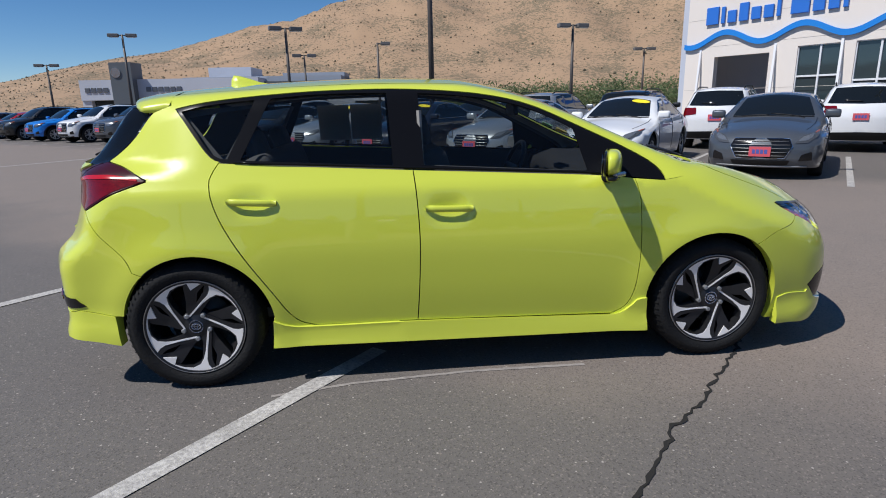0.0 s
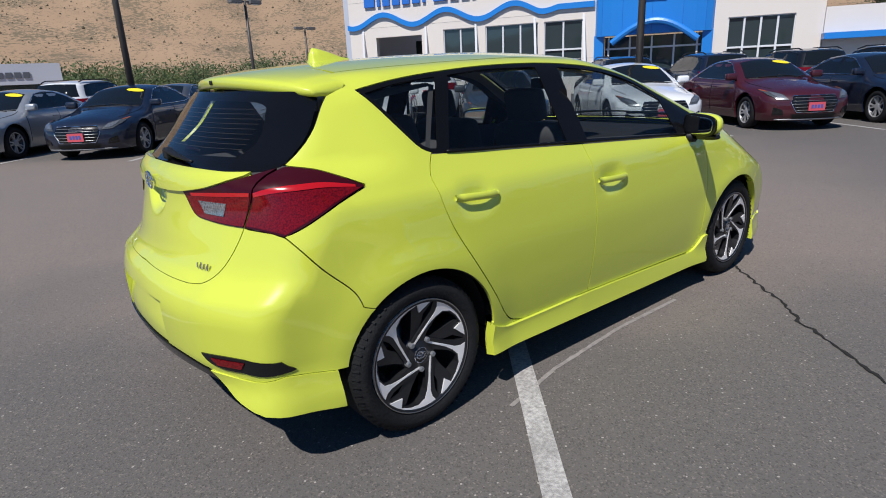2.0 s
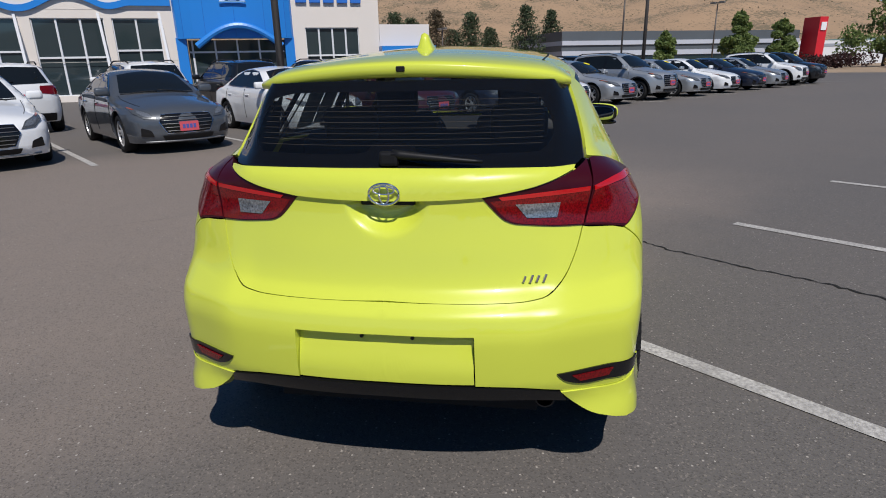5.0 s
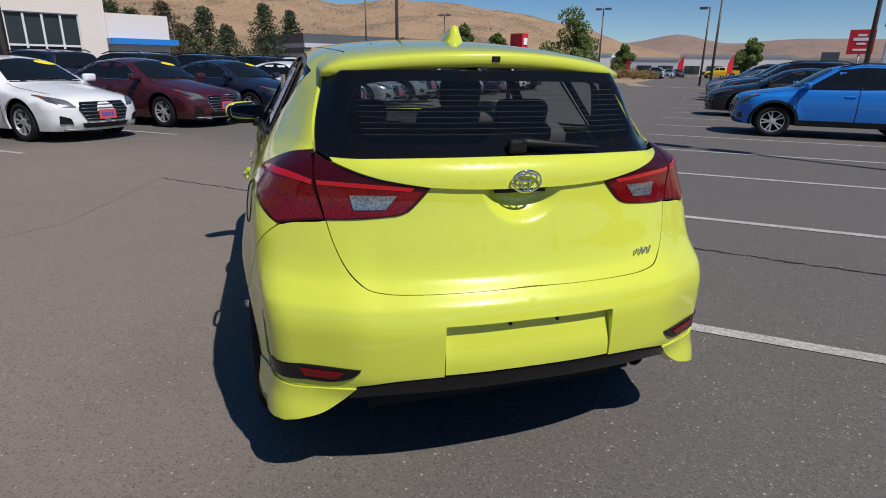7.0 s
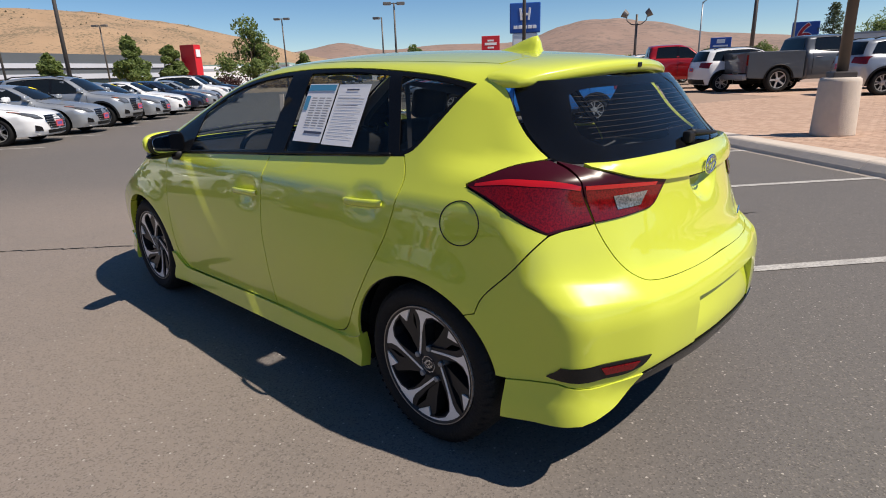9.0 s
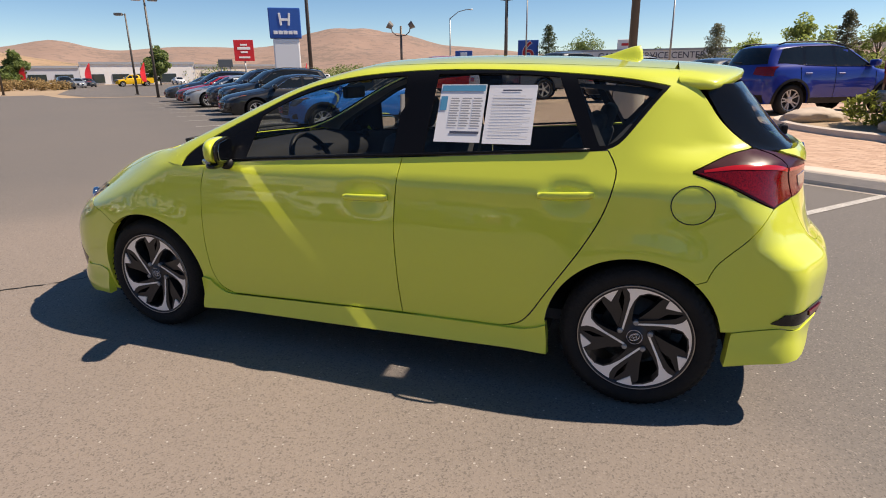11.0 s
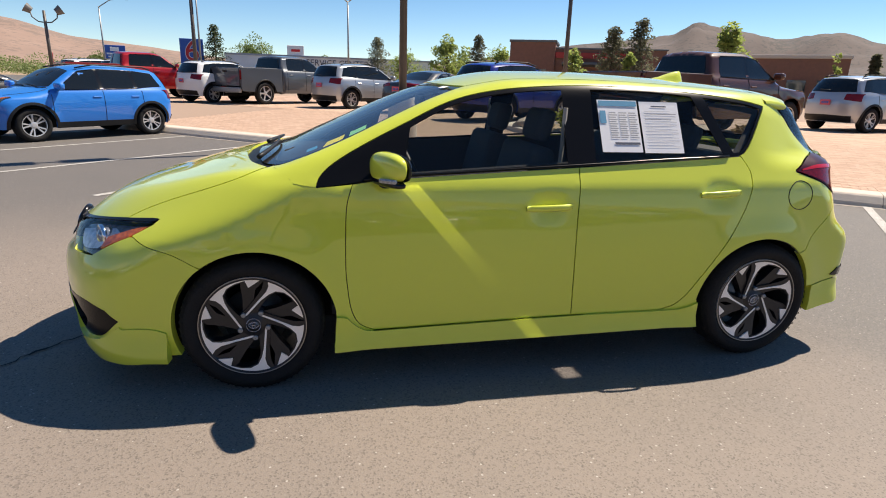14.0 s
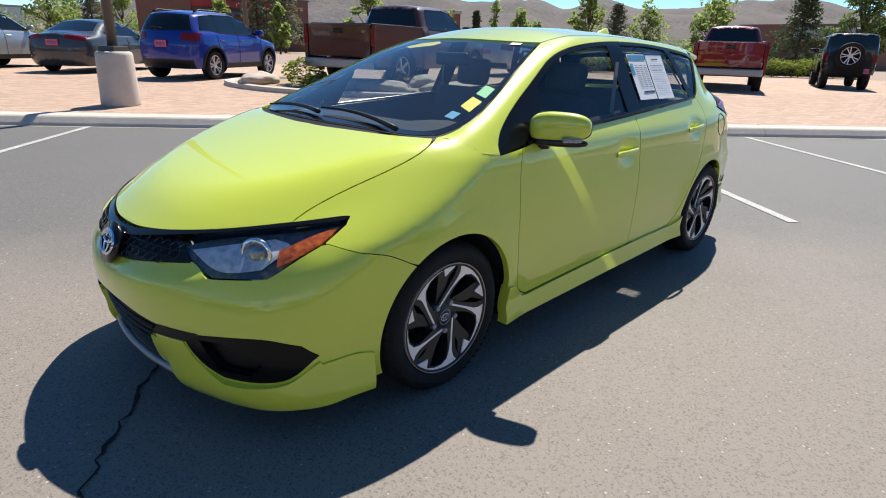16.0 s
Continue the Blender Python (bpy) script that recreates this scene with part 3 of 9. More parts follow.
def sheet(shape, strokes, h=0.04, lift=0.0, rim=0.0, holes=(), gap=0.0, both=False, push=None):
    """A panel that lies on the body inside an outline: verts, faces, normals. rim: depth of the folded edge; both: with its mirror image, as one."""
    from mathutils.geometry import delaunay_2d_cdt
    loops = [shape.outline(strokes, h * 0.6)] + [shape.outline(q, h * 0.6) for q in holes]
    if gap:
        out = []
        for li, L in enumerate(loops):
            area = np.sum(L[:, 0] * np.roll(L[:, 1], -1) - L[:, 1] * np.roll(L[:, 0], -1))
            t = np.roll(L, -1, 0) - np.roll(L, 1, 0)
            n = np.stack([-t[:, 1], t[:, 0]], 1) / np.maximum(np.linalg.norm(t, axis=1), 1e-9)[:, None] * np.sign(area)
            free = np.abs(np.abs(L[:, 1]) - shape.R * math.pi / 2) > 1e-4
            free &= (L[:, 0] < shape.tip(1)[1][0][0] - 1e-4) & (L[:, 0] > shape.tip(-1)[1][0][0] + 1e-4)
            out.append(L + n * (gap * free * (1 if li == 0 else -1))[:, None])
        loops = out
    lo, hi = loops[0].min(0), loops[0].max(0)
    gx, gy = np.meshgrid(np.arange(lo[0], hi[0], h), np.arange(lo[1], hi[1], h * 0.87))
    gx = gx + (np.arange(gx.shape[0]) % 2)[:, None] * h / 2
    for end in (1, -1):   # even rings round the tips
        tip = shape.tip(end)[1][0][0]
        k = np.maximum(np.round((tip - gx) * end / h), 1)
        gx = np.where(np.abs(gx - tip) < 5 * h, tip - end * k * h, gx)
    G = np.unique(np.round(np.stack([gx.ravel(), gy.ravel()], 1), 6), axis=0)
    ok = inside(G, loops[0])
    for L in loops[1:]:
        ok &= ~inside(G, L)
    G = G[ok]
    B = np.concatenate(loops)
    if len(G):
        near = np.full(len(G), 9.0)
        for L in loops:
            a, b = L, np.roll(L, -1, 0)
            for p, q in zip(a, b):
                d = q - p
                t = np.clip(((G - p) @ d) / max(d @ d, 1e-12), 0, 1)
                near = np.minimum(near, np.linalg.norm(G - p - t[:, None] * d, axis=1))
        G = G[near > 0.42 * h]
    pts = np.concatenate([B, G])
    edges, o = [], 0
    for L in loops:
        n = len(L)
        edges += [(o + i, o + (i + 1) % n) for i in range(n)]
        o += n
    vs, es, fs = delaunay_2d_cdt([Vector(p) for p in pts], edges, [], 0, 1e-6)[:3]
    Q = np.array([tuple(v) for v in vs])
    F = np.array([f for f in fs if len(f) == 3])
    cen = Q[F].mean(1)
    ok = inside(cen, loops[0])
    for L in loops[1:]:
        ok &= ~inside(cen, L)
    F = F[ok]
    P = shape.from_plane(Q)
    P[np.abs(np.abs(Q[:, 1]) - shape.R * math.pi / 2) < 1e-4, 1] = 0.0
    key = {}
    same = np.array([key.setdefault(tuple(k), i) for i, k in enumerate(np.round(P, 5))])
    F = same[F]
    F = F[(F[:, 0] != F[:, 1]) & (F[:, 1] != F[:, 2]) & (F[:, 0] != F[:, 2])]
    N = shape.normal(P)
    P = P + N * lift
    if push is not None:
        P = push(P, N)
    a, b, c = P[F[:, 0]], P[F[:, 1]], P[F[:, 2]]
    flip = np.einsum("ij,ij->i", np.cross(b - a, c - a), N[F].mean(1)) < 0
    F[flip] = F[flip][:, ::-1]
    if push is not None:
        N = np.zeros_like(P)
        face_n = np.cross(P[F[:, 1]] - P[F[:, 0]], P[F[:, 2]] - P[F[:, 0]])
        for k in range(3):
            np.add.at(N, F[:, k], face_n)
        N[np.abs(P[:, 1]) < 1e-6, 1] = 0
        N = N / np.maximum(np.linalg.norm(N, axis=1, keepdims=True), 1e-12)
    V, faces, NN = list(P), [tuple(f) for f in F], list(N)
    if rim:
        seen = {}
        for f in faces:
            for i in range(3):
                e = (f[i], f[(i + 1) % 3])
                seen[e] = seen.get(e, 0) + 1
        free = [e for e in seen if (e[1], e[0]) not in seen and not (abs(P[e[0]][1]) < 1e-6 and abs(P[e[1]][1]) < 1e-6)]
        for i, j in free:
            k = len(V)
            side = np.cross(P[j] - P[i], N[i])
            side = side / max(np.linalg.norm(side), 1e-9)
            V += [P[i], P[j], P[j] - N[j] * rim, P[i] - N[i] * rim]
            NN += [side] * 4
            faces.append((k + 1, k, k + 3, k + 2))
    V, NN = np.array(V), np.array(NN)
    if both:
        V2, N2 = V * [1, -1, 1], NN * [1, -1, 1]
        k = len(V)
        faces = faces + [tuple(i + k for i in f[::-1]) for f in faces]
        V, NN = np.concatenate([V, V2]), np.concatenate([NN, N2])
    return V, faces, NN


def mirrored(s):
    V, F, N = s
    return V * [1, -1, 1], [f[::-1] for f in F], N * [1, -1, 1]


def panel(name, s, material, parent, label="", smooth=True):
    ob = new(name, mesh_of(name, s[0], s[1], material, smooth, s[2]))
    ob.parent = parent
    return tagged(ob, label)


def pair(name, s, material, parent, label=""):
    return panel(name, s, material, parent, label), panel(name, mirrored(s), material, parent, label)


def arc(cx, cz, r, a0, a1, n=18):
    return [(cx + r * math.cos(radians(a0 + (a1 - a0) * i / n)), cz + r * math.sin(radians(a0 + (a1 - a0) * i / n))) for i in range(n + 1)]


# ---- the lot: u runs along the kerb, v across the aisle ----
LOT = radians(-40)


def lot(u, v, z=0.0, turn=0.0):
    """A pose at (u, v) of the lot; turn 0 faces along +v."""
    return pose(u * math.cos(LOT) - v * math.sin(LOT), u * math.sin(LOT) + v * math.cos(LOT), z, 0, 0, 50 + turn)


def lot_xy(u, v):
    return u * math.cos(LOT) - v * math.sin(LOT), u * math.sin(LOT) + v * math.cos(LOT)


def flat(name, corners, z, material, label="", category="", kind="structure", cell=None):
    me = mesh_of(name, [(*lot_xy(u, v), z) for u, v in corners], [tuple(range(len(corners)))], material)
    return tagged(new(name, me), label, category, "", kind)


def ground():
    n, verts, faces = 48, [(0, 0, -0.02)], []
    for r in (150, 700, 3000):
        for i in range(n):
            a = 2 * math.pi * i / n
            verts.append((r * math.cos(a), r * math.sin(a), -0.02))
    for i in range(n):
        j = (i + 1) % n
        faces.append((0, 1 + i, 1 + j))
        for k in (0, 1):
            faces.append((1 + k * n + i, 1 + (k + 1) * n + i, 1 + (k + 1) * n + j, 1 + k * n + j))
    tagged(new("ground", mesh_of("ground", verts, faces, M["dirt"])), "dry sandy earth reaching out to the hills", "ground", "", "structure")


ground()
KERB_V = -6.05
flat("parking_lot", [(-75, KERB_V), (45, KERB_V), (46, -3), (49, 4), (60, 6), (60, 33), (-75, 38)], 0.0, M["asphalt"], "grey-brown asphalt parking lot with pale aggregate and tyre scuffs", "parking lot")
flat("road", [(50, -90), (140, -90), (140, 5), (62, 5), (50, 2.5), (47.5, -5), (47.5, -60)], -0.008, M["asphalt"], "asphalt road beyond the lot", "road")


def stripe(name, a, b, width, label, z=0.005, material=None, n=1):
    a, b = Vector(a), Vector(b)
    d = (b - a).normalized()
    s = Vector((-d.y, d.x)) * width / 2
    rnd = random.Random(int(a.x * 97 + b.y * 31))
    n = max(2, int((b - a).length / 0.18))
    verts, faces = [], []
    for i in range(n + 1):
        p = a.lerp(b, i / n)
        j0, j1 = rnd.uniform(-0.004, 0.004), rnd.uniform(-0.004, 0.004)
        verts += [(p.x + s.x + j0, p.y + s.y + j0, z), (p.x - s.x + j1, p.y - s.y + j1, z)]
    faces = [(2 * i, 2 * i + 1, 2 * i + 3, 2 * i + 2) for i in range(n)]
    return tagged(new(name, mesh_of(name, verts, faces, material or M["white_line"])), label, "line marking", "parking bay lines", "structure")


for u in (-30.8, -28.2, -25.6, -23.0, -20.4, -17.9, -15.4, -13.0, -10.6, -8.2, -5.6, -2.83, 0.0, 2.66, 5.26, 7.78, 10.26, 12.75, 15.3, 17.9, 20.5, 23.1, 25.7, 28.3, 30.9, 33.5, 36.1):
    stripe("parking_line", lot_xy(u, -0.87 if u == -2.83 else -0.68), lot_xy(u, KERB_V + 0.05), 0.1, "worn white painted parking bay line on asphalt")
stripe("parking_line", (-12.4, 9.4), (-8.7, 15.0), 0.14, "worn white painted lane line on asphalt")
for k in range(-14, 14):
    u = 2.25 + 2.92 * k
    stripe("parking_line", lot_xy(u, 7.65), lot_xy(u, 13.1), 0.1, "worn white painted parking bay line on asphalt")


def crack(points, width, seed, material="crack", label="open dark crack running through the asphalt"):
    rnd = random.Random(seed)
    pts = [Vector(p) for p in points]
    line = []
    for a, b in zip(pts, pts[1:]):
        n = max(2, int((b - a).length / 0.035))
        d = Vector((-(b - a).y, (b - a).x)).normalized()
        for i in range(n):
            line.append(a.lerp(b, i / n) + d * rnd.uniform(-1, 1) * (0.002 if material == "scuff" else 0.016))
    line.append(pts[-1])
    verts, faces = [], []
    for i, p in enumerate(line):
        q = line[min(i + 1, len(line) - 1)] - line[max(i - 1, 0)]
        d = Vector((-q.y, q.x)).normalized() * width * (rnd.uniform(0.8, 1.1) if material == "scuff" else rnd.uniform(0.25, 1.2)) / 2
        z = 0.0025 if material == "scuff" else 0.0045
        verts += [(p.x + d.x, p.y + d.y, z), (p.x - d.x, p.y - d.y, z)]
    faces = [(2 * i, 2 * i + 1, 2 * i + 3, 2 * i + 2) for i in range(len(line) - 1)]
    kind_name = "tyre_scuff" if material == "scuff" else "crack"
    tagged(new(kind_name, mesh_of(kind_name, verts, faces, M[material])), label, "scuff mark" if material == "scuff" else "crack", "", "structure")


crack([(1.75, -0.52), (1.45, -0.85), (1.02, -1.30), (0.79, -1.49), (0.58, -1.75), (0.42, -1.90), (0.18, -2.28), (-0.33, -2.79), (-1.2, -3.7)], 0.022, 3)
crack([(1.75, -0.52), (2.0, -0.25), (2.17, -0.06), (2.31, 0.14), (2.46, 0.34), (2.61, 0.54), (2.84, 0.80), (4.1, 2.1)], 0.018, 4)
crack([(4.1, 2.1), (2.02, 2.53), (1.4, 3.1), (0.92, 3.68)], 0.005, 5, "fine_crack")
SCUFF = "pale scuff mark on the asphalt"
crack([(-0.95, -0.99), (-0.57, -0.91), (0.05, -0.86), (0.62, -0.87)], 0.024, 6, "scuff", SCUFF)


# kerb, in cast lengths, and the paved upper lot
PAVE = 0.15


def rise(v):
    """Height of the brick lot, which climbs away from the kerb."""
    a = min(1.0, max(0.0, (-6.4 - v) / 6.0))
    return PAVE + 0.18 * a * a * (3 - 2 * a)


def kerb_piece(length):
    bm = bmesh.new()
    prof = [(-0.36, 0.0), (0.05, 0.0), (0.035, 0.05), (-0.035, PAVE - 0.02), (-0.06, PAVE - 0.003), (-0.09, PAVE + 0.006), (-0.36, PAVE + 0.012)]
    a = [bm.verts.new((0.003, x, z)) for x, z in prof]
    b = [bm.verts.new((length - 0.003, x, z)) for x, z in prof]
    bm.faces.new(a)
    bm.faces.new(b[::-1])
    for i in range(len(a)):
        j = (i + 1) % len(a)
        bm.faces.new((a[j], a[i], b[i], b[j]))
    bmesh.ops.recalc_face_normals(bm, faces=bm.faces)
    me = bpy.data.meshes.new("kerb_stone")
    bm.to_mesh(me)
    bm.free()
    me.materials.append(M["concrete"])
    return me


kerb = thing("kerb", Matrix.Rotation(LOT, 4, "Z"), "pale cast concrete kerb edging the raised brick lot", "kerb", "", "structure")
kerb_mesh = kerb_piece(3.0)
for i in range(-22, 15):
    part("kerb_length", kerb_mesh, None, kerb, "", Matrix.Translation((i * 3.0, KERB_V, 0)))
stripe("gutter_line", lot_xy(-66, KERB_V + 0.10), lot_xy(45, KERB_V + 0.10), 0.12, "pale concrete gutter along the kerb", 0.003, M["gutter"])
vs = [KERB_V - 0.34 - 0.4 * i for i in range(17)] + [-16, -25, -44]
bv = [(*lot_xy(u, v), rise(v) - 0.008) for v in vs for u in (-66, 45)]
tagged(new("brick_lot", mesh_of("brick_lot", bv, [(2 * i, 2 * i + 2, 2 * i + 3, 2 * i + 1) for i in range(len(vs) - 1)], M["paver_joint"])), "raised lot paved in tan clay brick", "paved lot", "", "structure")


def pavers():
    """Bricks in a running bond; a stretch beside the kerb as single bricks, the rest as one mesh."""
    bm = box((0.196, 0.096, 0.012), None, 0.003, 1)
    me = bpy.data.meshes.new("paver")
    bm.to_mesh(me)
    bm.free()
    me.materials.append(M["paver"])
    owner = bpy.data.objects["brick_lot"]
    rnd = random.Random(5)
    base = Matrix.Rotation(LOT, 4, "Z")
    singles = 0
    V, F = [], []
    row = 0
    v = KERB_V - 0.42
    while v > -24:
        far = v < -12.5
        L, W = (0.2, 0.1) if not far else (0.6, 0.3)
        u = -15.0 - (row % 2) * L / 2 if not far else -24.0 - (row % 2) * L / 2
        while u < (13 if not far else 24):
            z = rise(v) - 0.004 + rnd.uniform(-0.002, 0.002)
            if singles < 300 and v > KERB_V - 1.0 and -6.3 < u < 0.1:
                part("paver", me, None, owner, "", base @ Matrix.Translation((u, v, z)) @ Matrix.Rotation(rnd.uniform(-0.01, 0.01), 4, "Z"))
                singles += 1
            else:
                a, b = L / 2 - 0.003, W / 2 - 0.003
                o = len(V)
                s = rise(v - b) - rise(v)
                V += [(u - a, v - b, z + 0.005 + s), (u + a, v - b, z + 0.005 + s), (u + a, v + b, z + 0.005 - s), (u - a, v + b, z + 0.005 - s)]
                F.append((o, o + 1, o + 2, o + 3))
            u += L
        v -= W
        row += 1
    ob = new("paver_field", mesh_of("paver_field", V, F, M["paver"]))
    ob.matrix_basis = base
    tagged(ob, "tan clay bricks laid in running bond", "", "", "stuff")
    ob.parent = owner


# ---- hills ----
def hills(name, ridge, near, far, material, label, seed, rough=1.0):
    """A range whose crest stands at the given heights (degrees) for the given bearings, seen from the lot."""
    crest = curve(ridge)
    a0, a1 = min(r[0] for r in ridge), max(r[0] for r in ridge)
    na, nr = int((a1 - a0) / 0.45) + 1, 34
    V, F = [], []
    for i in range(na):
        az = a0 + (a1 - a0) * i / (na - 1)
        top = math.tan(radians(float(crest(az)))) * far
        for j in range(nr):
            s = j / (nr - 1)
            d = near + (far * 1.25 - near) * s
            q = min(1.0, (d - near) / (far - near))
            h = top * (q * q * (3 - 2 * q)) if d <= far else top * (1 - 0.5 * (d - far) / (0.25 * far))
            x, y = d * math.cos(radians(az)), d * math.sin(radians(az))
            p = Vector((x / far * 7 + seed, y / far * 7, seed))
            h += (noise.fractal(p, 0.9, 2.1, 6) * 0.16 * top * rough + noise.ridged_multi_fractal(p * 1.6, 0.9, 2.2, 4, 1.0, 2.0) * 0.05 * top * rough - 0.05 * top * rough) * q * (1 if d < far * 0.97 else 0.4) * (1 - 0.75 * max(0, 1 - abs(d / far - 1) * 6))
            V.append((x, y, h + 1.4 - 6 * (1 - q)))
    for i in range(na - 1):
        for j in range(nr - 1):
            F.append((i * nr + j, (i + 1) * nr + j, (i + 1) * nr + j + 1, i * nr + j + 1))
    tagged(new(name, mesh_of(name, V, F, material, True)), label, "hill", "", "structure")


hills("hill_scrub", [(-44, 0.6), (-38, 1.2), (-33, 2.0), (-30, 3.0), (-27, 3.7), (-23, 4.7), (-20, 5.1), (-16, 5.5), (-10.8, 5.6), (-6.8, 5.1), (-3.7, 5.8), (0, 6.2), (6, 6.5), (12, 6.2), (16, 6.0), (25, 7.0), (45, 8.4), (60, 9.4), (72, 9.7), (76, 9.1), (80, 9.2), (88, 9.6), (92, 9.2), (95.5, 8.3), (101, 6.6), (106, 5.3), (111.4, 4.3), (116.7, 3.4), (121, 2.3), (130, 1.2), (140, 0.6)], 330, 900, M["hill_tan"], "dry tan hillside dotted with dark scrub", 3.0)
hills("hill_east", [(-176, 2.4), (-171, 3.0), (-163, 3.9), (-156.4, 3.5), (-153.4, 3.5), (-149.8, 4.3), (-146.7, 3.4), (-144, 4.2), (-140.9, 3.6), (-138, 3.4), (-134, 4.2), (-129, 4.3), (-126, 5.1), (-124.4, 5.2), (-121.5, 4.2), (-116, 3.9), (-111.8, 3.4), (-106, 2.2), (-100, 1.5), (-92, 1.2)], 1100, 2300, M["hill_far"], "grey-brown far hills dotted with scrub", 11.0, 2.2)
hills("hill_south", [(-106, 2.2), (-100, 1.5), (-92, 1.2), (-84, 1.3), (-76.5, 1.9), (-70.5, 2.5), (-65.5, 3.7), (-60.4, 3.9), (-57.9, 3.5), (-54.7, 2.6), (-52, 2.4), (-47, 2.5), (-41.8, 2.2), (-37.2, 2.8), (-32.5, 2.1), (-24, 2.0)], 1150, 2350, M["hill_pink"], "hazy pinkish-brown far hills", 12.0)
hills("hill_west", [(120, 0.8), (135, 1.4), (160, 2.0), (178, 2.4), (184, 2.6)], 1100, 2300, M["hill_far"], "hazy pinkish-brown far hills", 17.0)


# ---- dealership: a cream front with a blue entrance ----
FRONT_O, FRONT_A = Vector((18.4, 31.7, 0)), -63.0   # its corner, and the bearing of its front


def dealership():
    b = thing("dealership", Matrix.Translation(FRONT_O) @ Matrix.Rotation(radians(FRONT_A), 4, "Z"), "cream stucco dealership with blue entrance and wave band", "building")
    # x runs along the front, -y faces the lot
    def wall_with(name, x0, x1, z1, openings, thick=0.35, y=0.0):
        xs = sorted({x0, x1, *[o[0] for o in openings], *[o[1] for o in openings]})
        for a, c in zip(xs, xs[1:]):
            op = [o for o in openings if o[0] <= a + 1e-6 and o[1] >= c - 1e-6]
            spans = [(0, z1)] if not op else [(0, op[0][2]), (op[0][3], z1)]
            for za, zb in spans:
                if zb - za > 0.02:
                    part("wall_panel", box((c - a, thick, zb - za), Matrix.Translation(((a + c) / 2, y + thick / 2, (za + zb) / 2))), M["stucco"], b)

    def window(x0, x1, z0, z1, cols, rows):
        w = part("window", box((x1 - x0, 0.04, z1 - z0), Matrix.Translation(((x0 + x1) / 2, 0.17, (z0 + z1) / 2))), M["glass_bld"], b)
        bm = bmesh.new()
        for i in range(cols + 1):
            add_box(bm, (0.09, 0.1, z1 - z0), Matrix.Translation((x0 + (x1 - x0) * i / cols, 0.12, (z0 + z1) / 2)))
        for k in range(rows + 1):
            add_box(bm, (x1 - x0, 0.094, 0.09), Matrix.Translation(((x0 + x1) / 2, 0.12, z0 + (z1 - z0) * k / rows)))
        part("frame", bm, M["white_metal"], w)

    ops = [(1.9, 5.1, 0.0, 3.75), (6.55, 8.75, 0.9, 3.95), (9.25, 12.4, 0.3, 3.95), (12.75, 14.9, 0.9, 3.95)]
    wall_with("front_wall", 0.0, 15.6, 7.6, ops)
    for (x0, x1, z0, z1), (c, r) in zip(ops[1:], ((2, 2), (3, 2), (2, 2))):
        window(x0, x1, z0, z1, c, r)
    part("side_wall", box((0.35, 14, 7.6), Matrix.Translation((-0.176, 7.0, 3.8))), M["light_panel"], b)
    part("recess", box((3.2, 0.3, 3.75), Matrix.Translation((3.5, 6.0, 1.87))), M["glass_bld"], b)
    part("roof", box((26.5, 13.5, 0.3), Matrix.Translation((13, 7.1, 7.2))), M["grey_panel"], b)
    for z in (1.9, 4.35, 5.9):
        part("joint", box((15.5, 0.012, 0.02), Matrix.Translation((7.8, -0.002, z))), M["stucco_joint"], b)
    for x in (1.35, 5.75, 9.0, 12.55, 15.3):
        bm = prism([(x - 0.06, 0), (x + 0.06, 0), (x + 0.06, 4.2), (x - 0.06, 4.2)], 0.1)
        bmesh.ops.transform(bm, matrix=Matrix.Translation((0, -0.9, 0)) @ Matrix.Shear("XZ", 4, (0, 0)), verts=bm.verts)
        for q in bm.verts:
            q.co.y += 0.85 * (q.co.z / 4.2)
            q.co.x -= 0.35 * (q.co.z / 4.2)
        part("raking_strut", bm, M["white_metal"], b)
    # blue wave
    V, F = [], []
    n = 160
    for i in range(n + 1):
        x = -0.05 + 15.6 * i / n
        e = min(1.0, max(0.0, (13.6 - x) / 1.2))
        zc = 4.72 + (0.34 * math.sin(x * 2 * math.pi / 4.25 - 2.15)) * e - 0.05 * (1 - e)
        for dz, dy in ((-0.15, -0.02), (0.15, -0.02), (0.15, -0.16), (-0.15, -0.16)):
            V.append((x, dy, zc + dz))
    for i in range(n):
        for k in range(4):
            F.append((4 * i + k, 4 * i + (k + 1) % 4, 4 * i + 4 + (k + 1) % 4, 4 * i + 4 + k))
    F += [(3, 2, 1, 0), (4 * n, 4 * n + 1, 4 * n + 2, 4 * n + 3)]
    part("wave_band", mesh_of("wave_band", V, F, M["blue_panel"]), None, b, "blue wave-shaped metal band")
    # the name over it, as plain blocks
    x = 1.25
    for wdt, hgt in ((0.75, 0.95), (0.22, 0.9), (0.5, 0.65), (0.52, 0.95), (0.52, 0.65), (0.52, 0.65), (0.2, 0.95), (0.0, 0), (0.9, 1.1), (0.55, 0.7), (0.5, 1.05), (0.22, 1.1)):
        if wdt:
            part("sign_block", box((wdt, 0.12, hgt), Matrix.Translation((x + wdt / 2, -0.08, 5.55 + hgt / 2)), 0.02, 1), M["blue_letter"], b, "plain blue raised block of the sign")
        x += wdt + 0.17 if wdt else 0.35
    # blue entrance
    prof = []
    for i in range(13):
        a = math.pi * i / 12
        prof.append((18.55 - 2.95 * math.cos(a), -0.75 * math.sin(a)))
    bm = bmesh.new()
    lo, hi = [], []
    for px, py in prof:
        lo.append(bm.verts.new((px, py, 2.95 + 0.0)))
        hi.append(bm.verts.new((px, py, 7.8)))
    for i in range(12):
        bm.faces.new((lo[i], lo[i + 1], hi[i + 1], hi[i]))
    bm.faces.new(lo[::-1])
    bm.faces.new(hi)
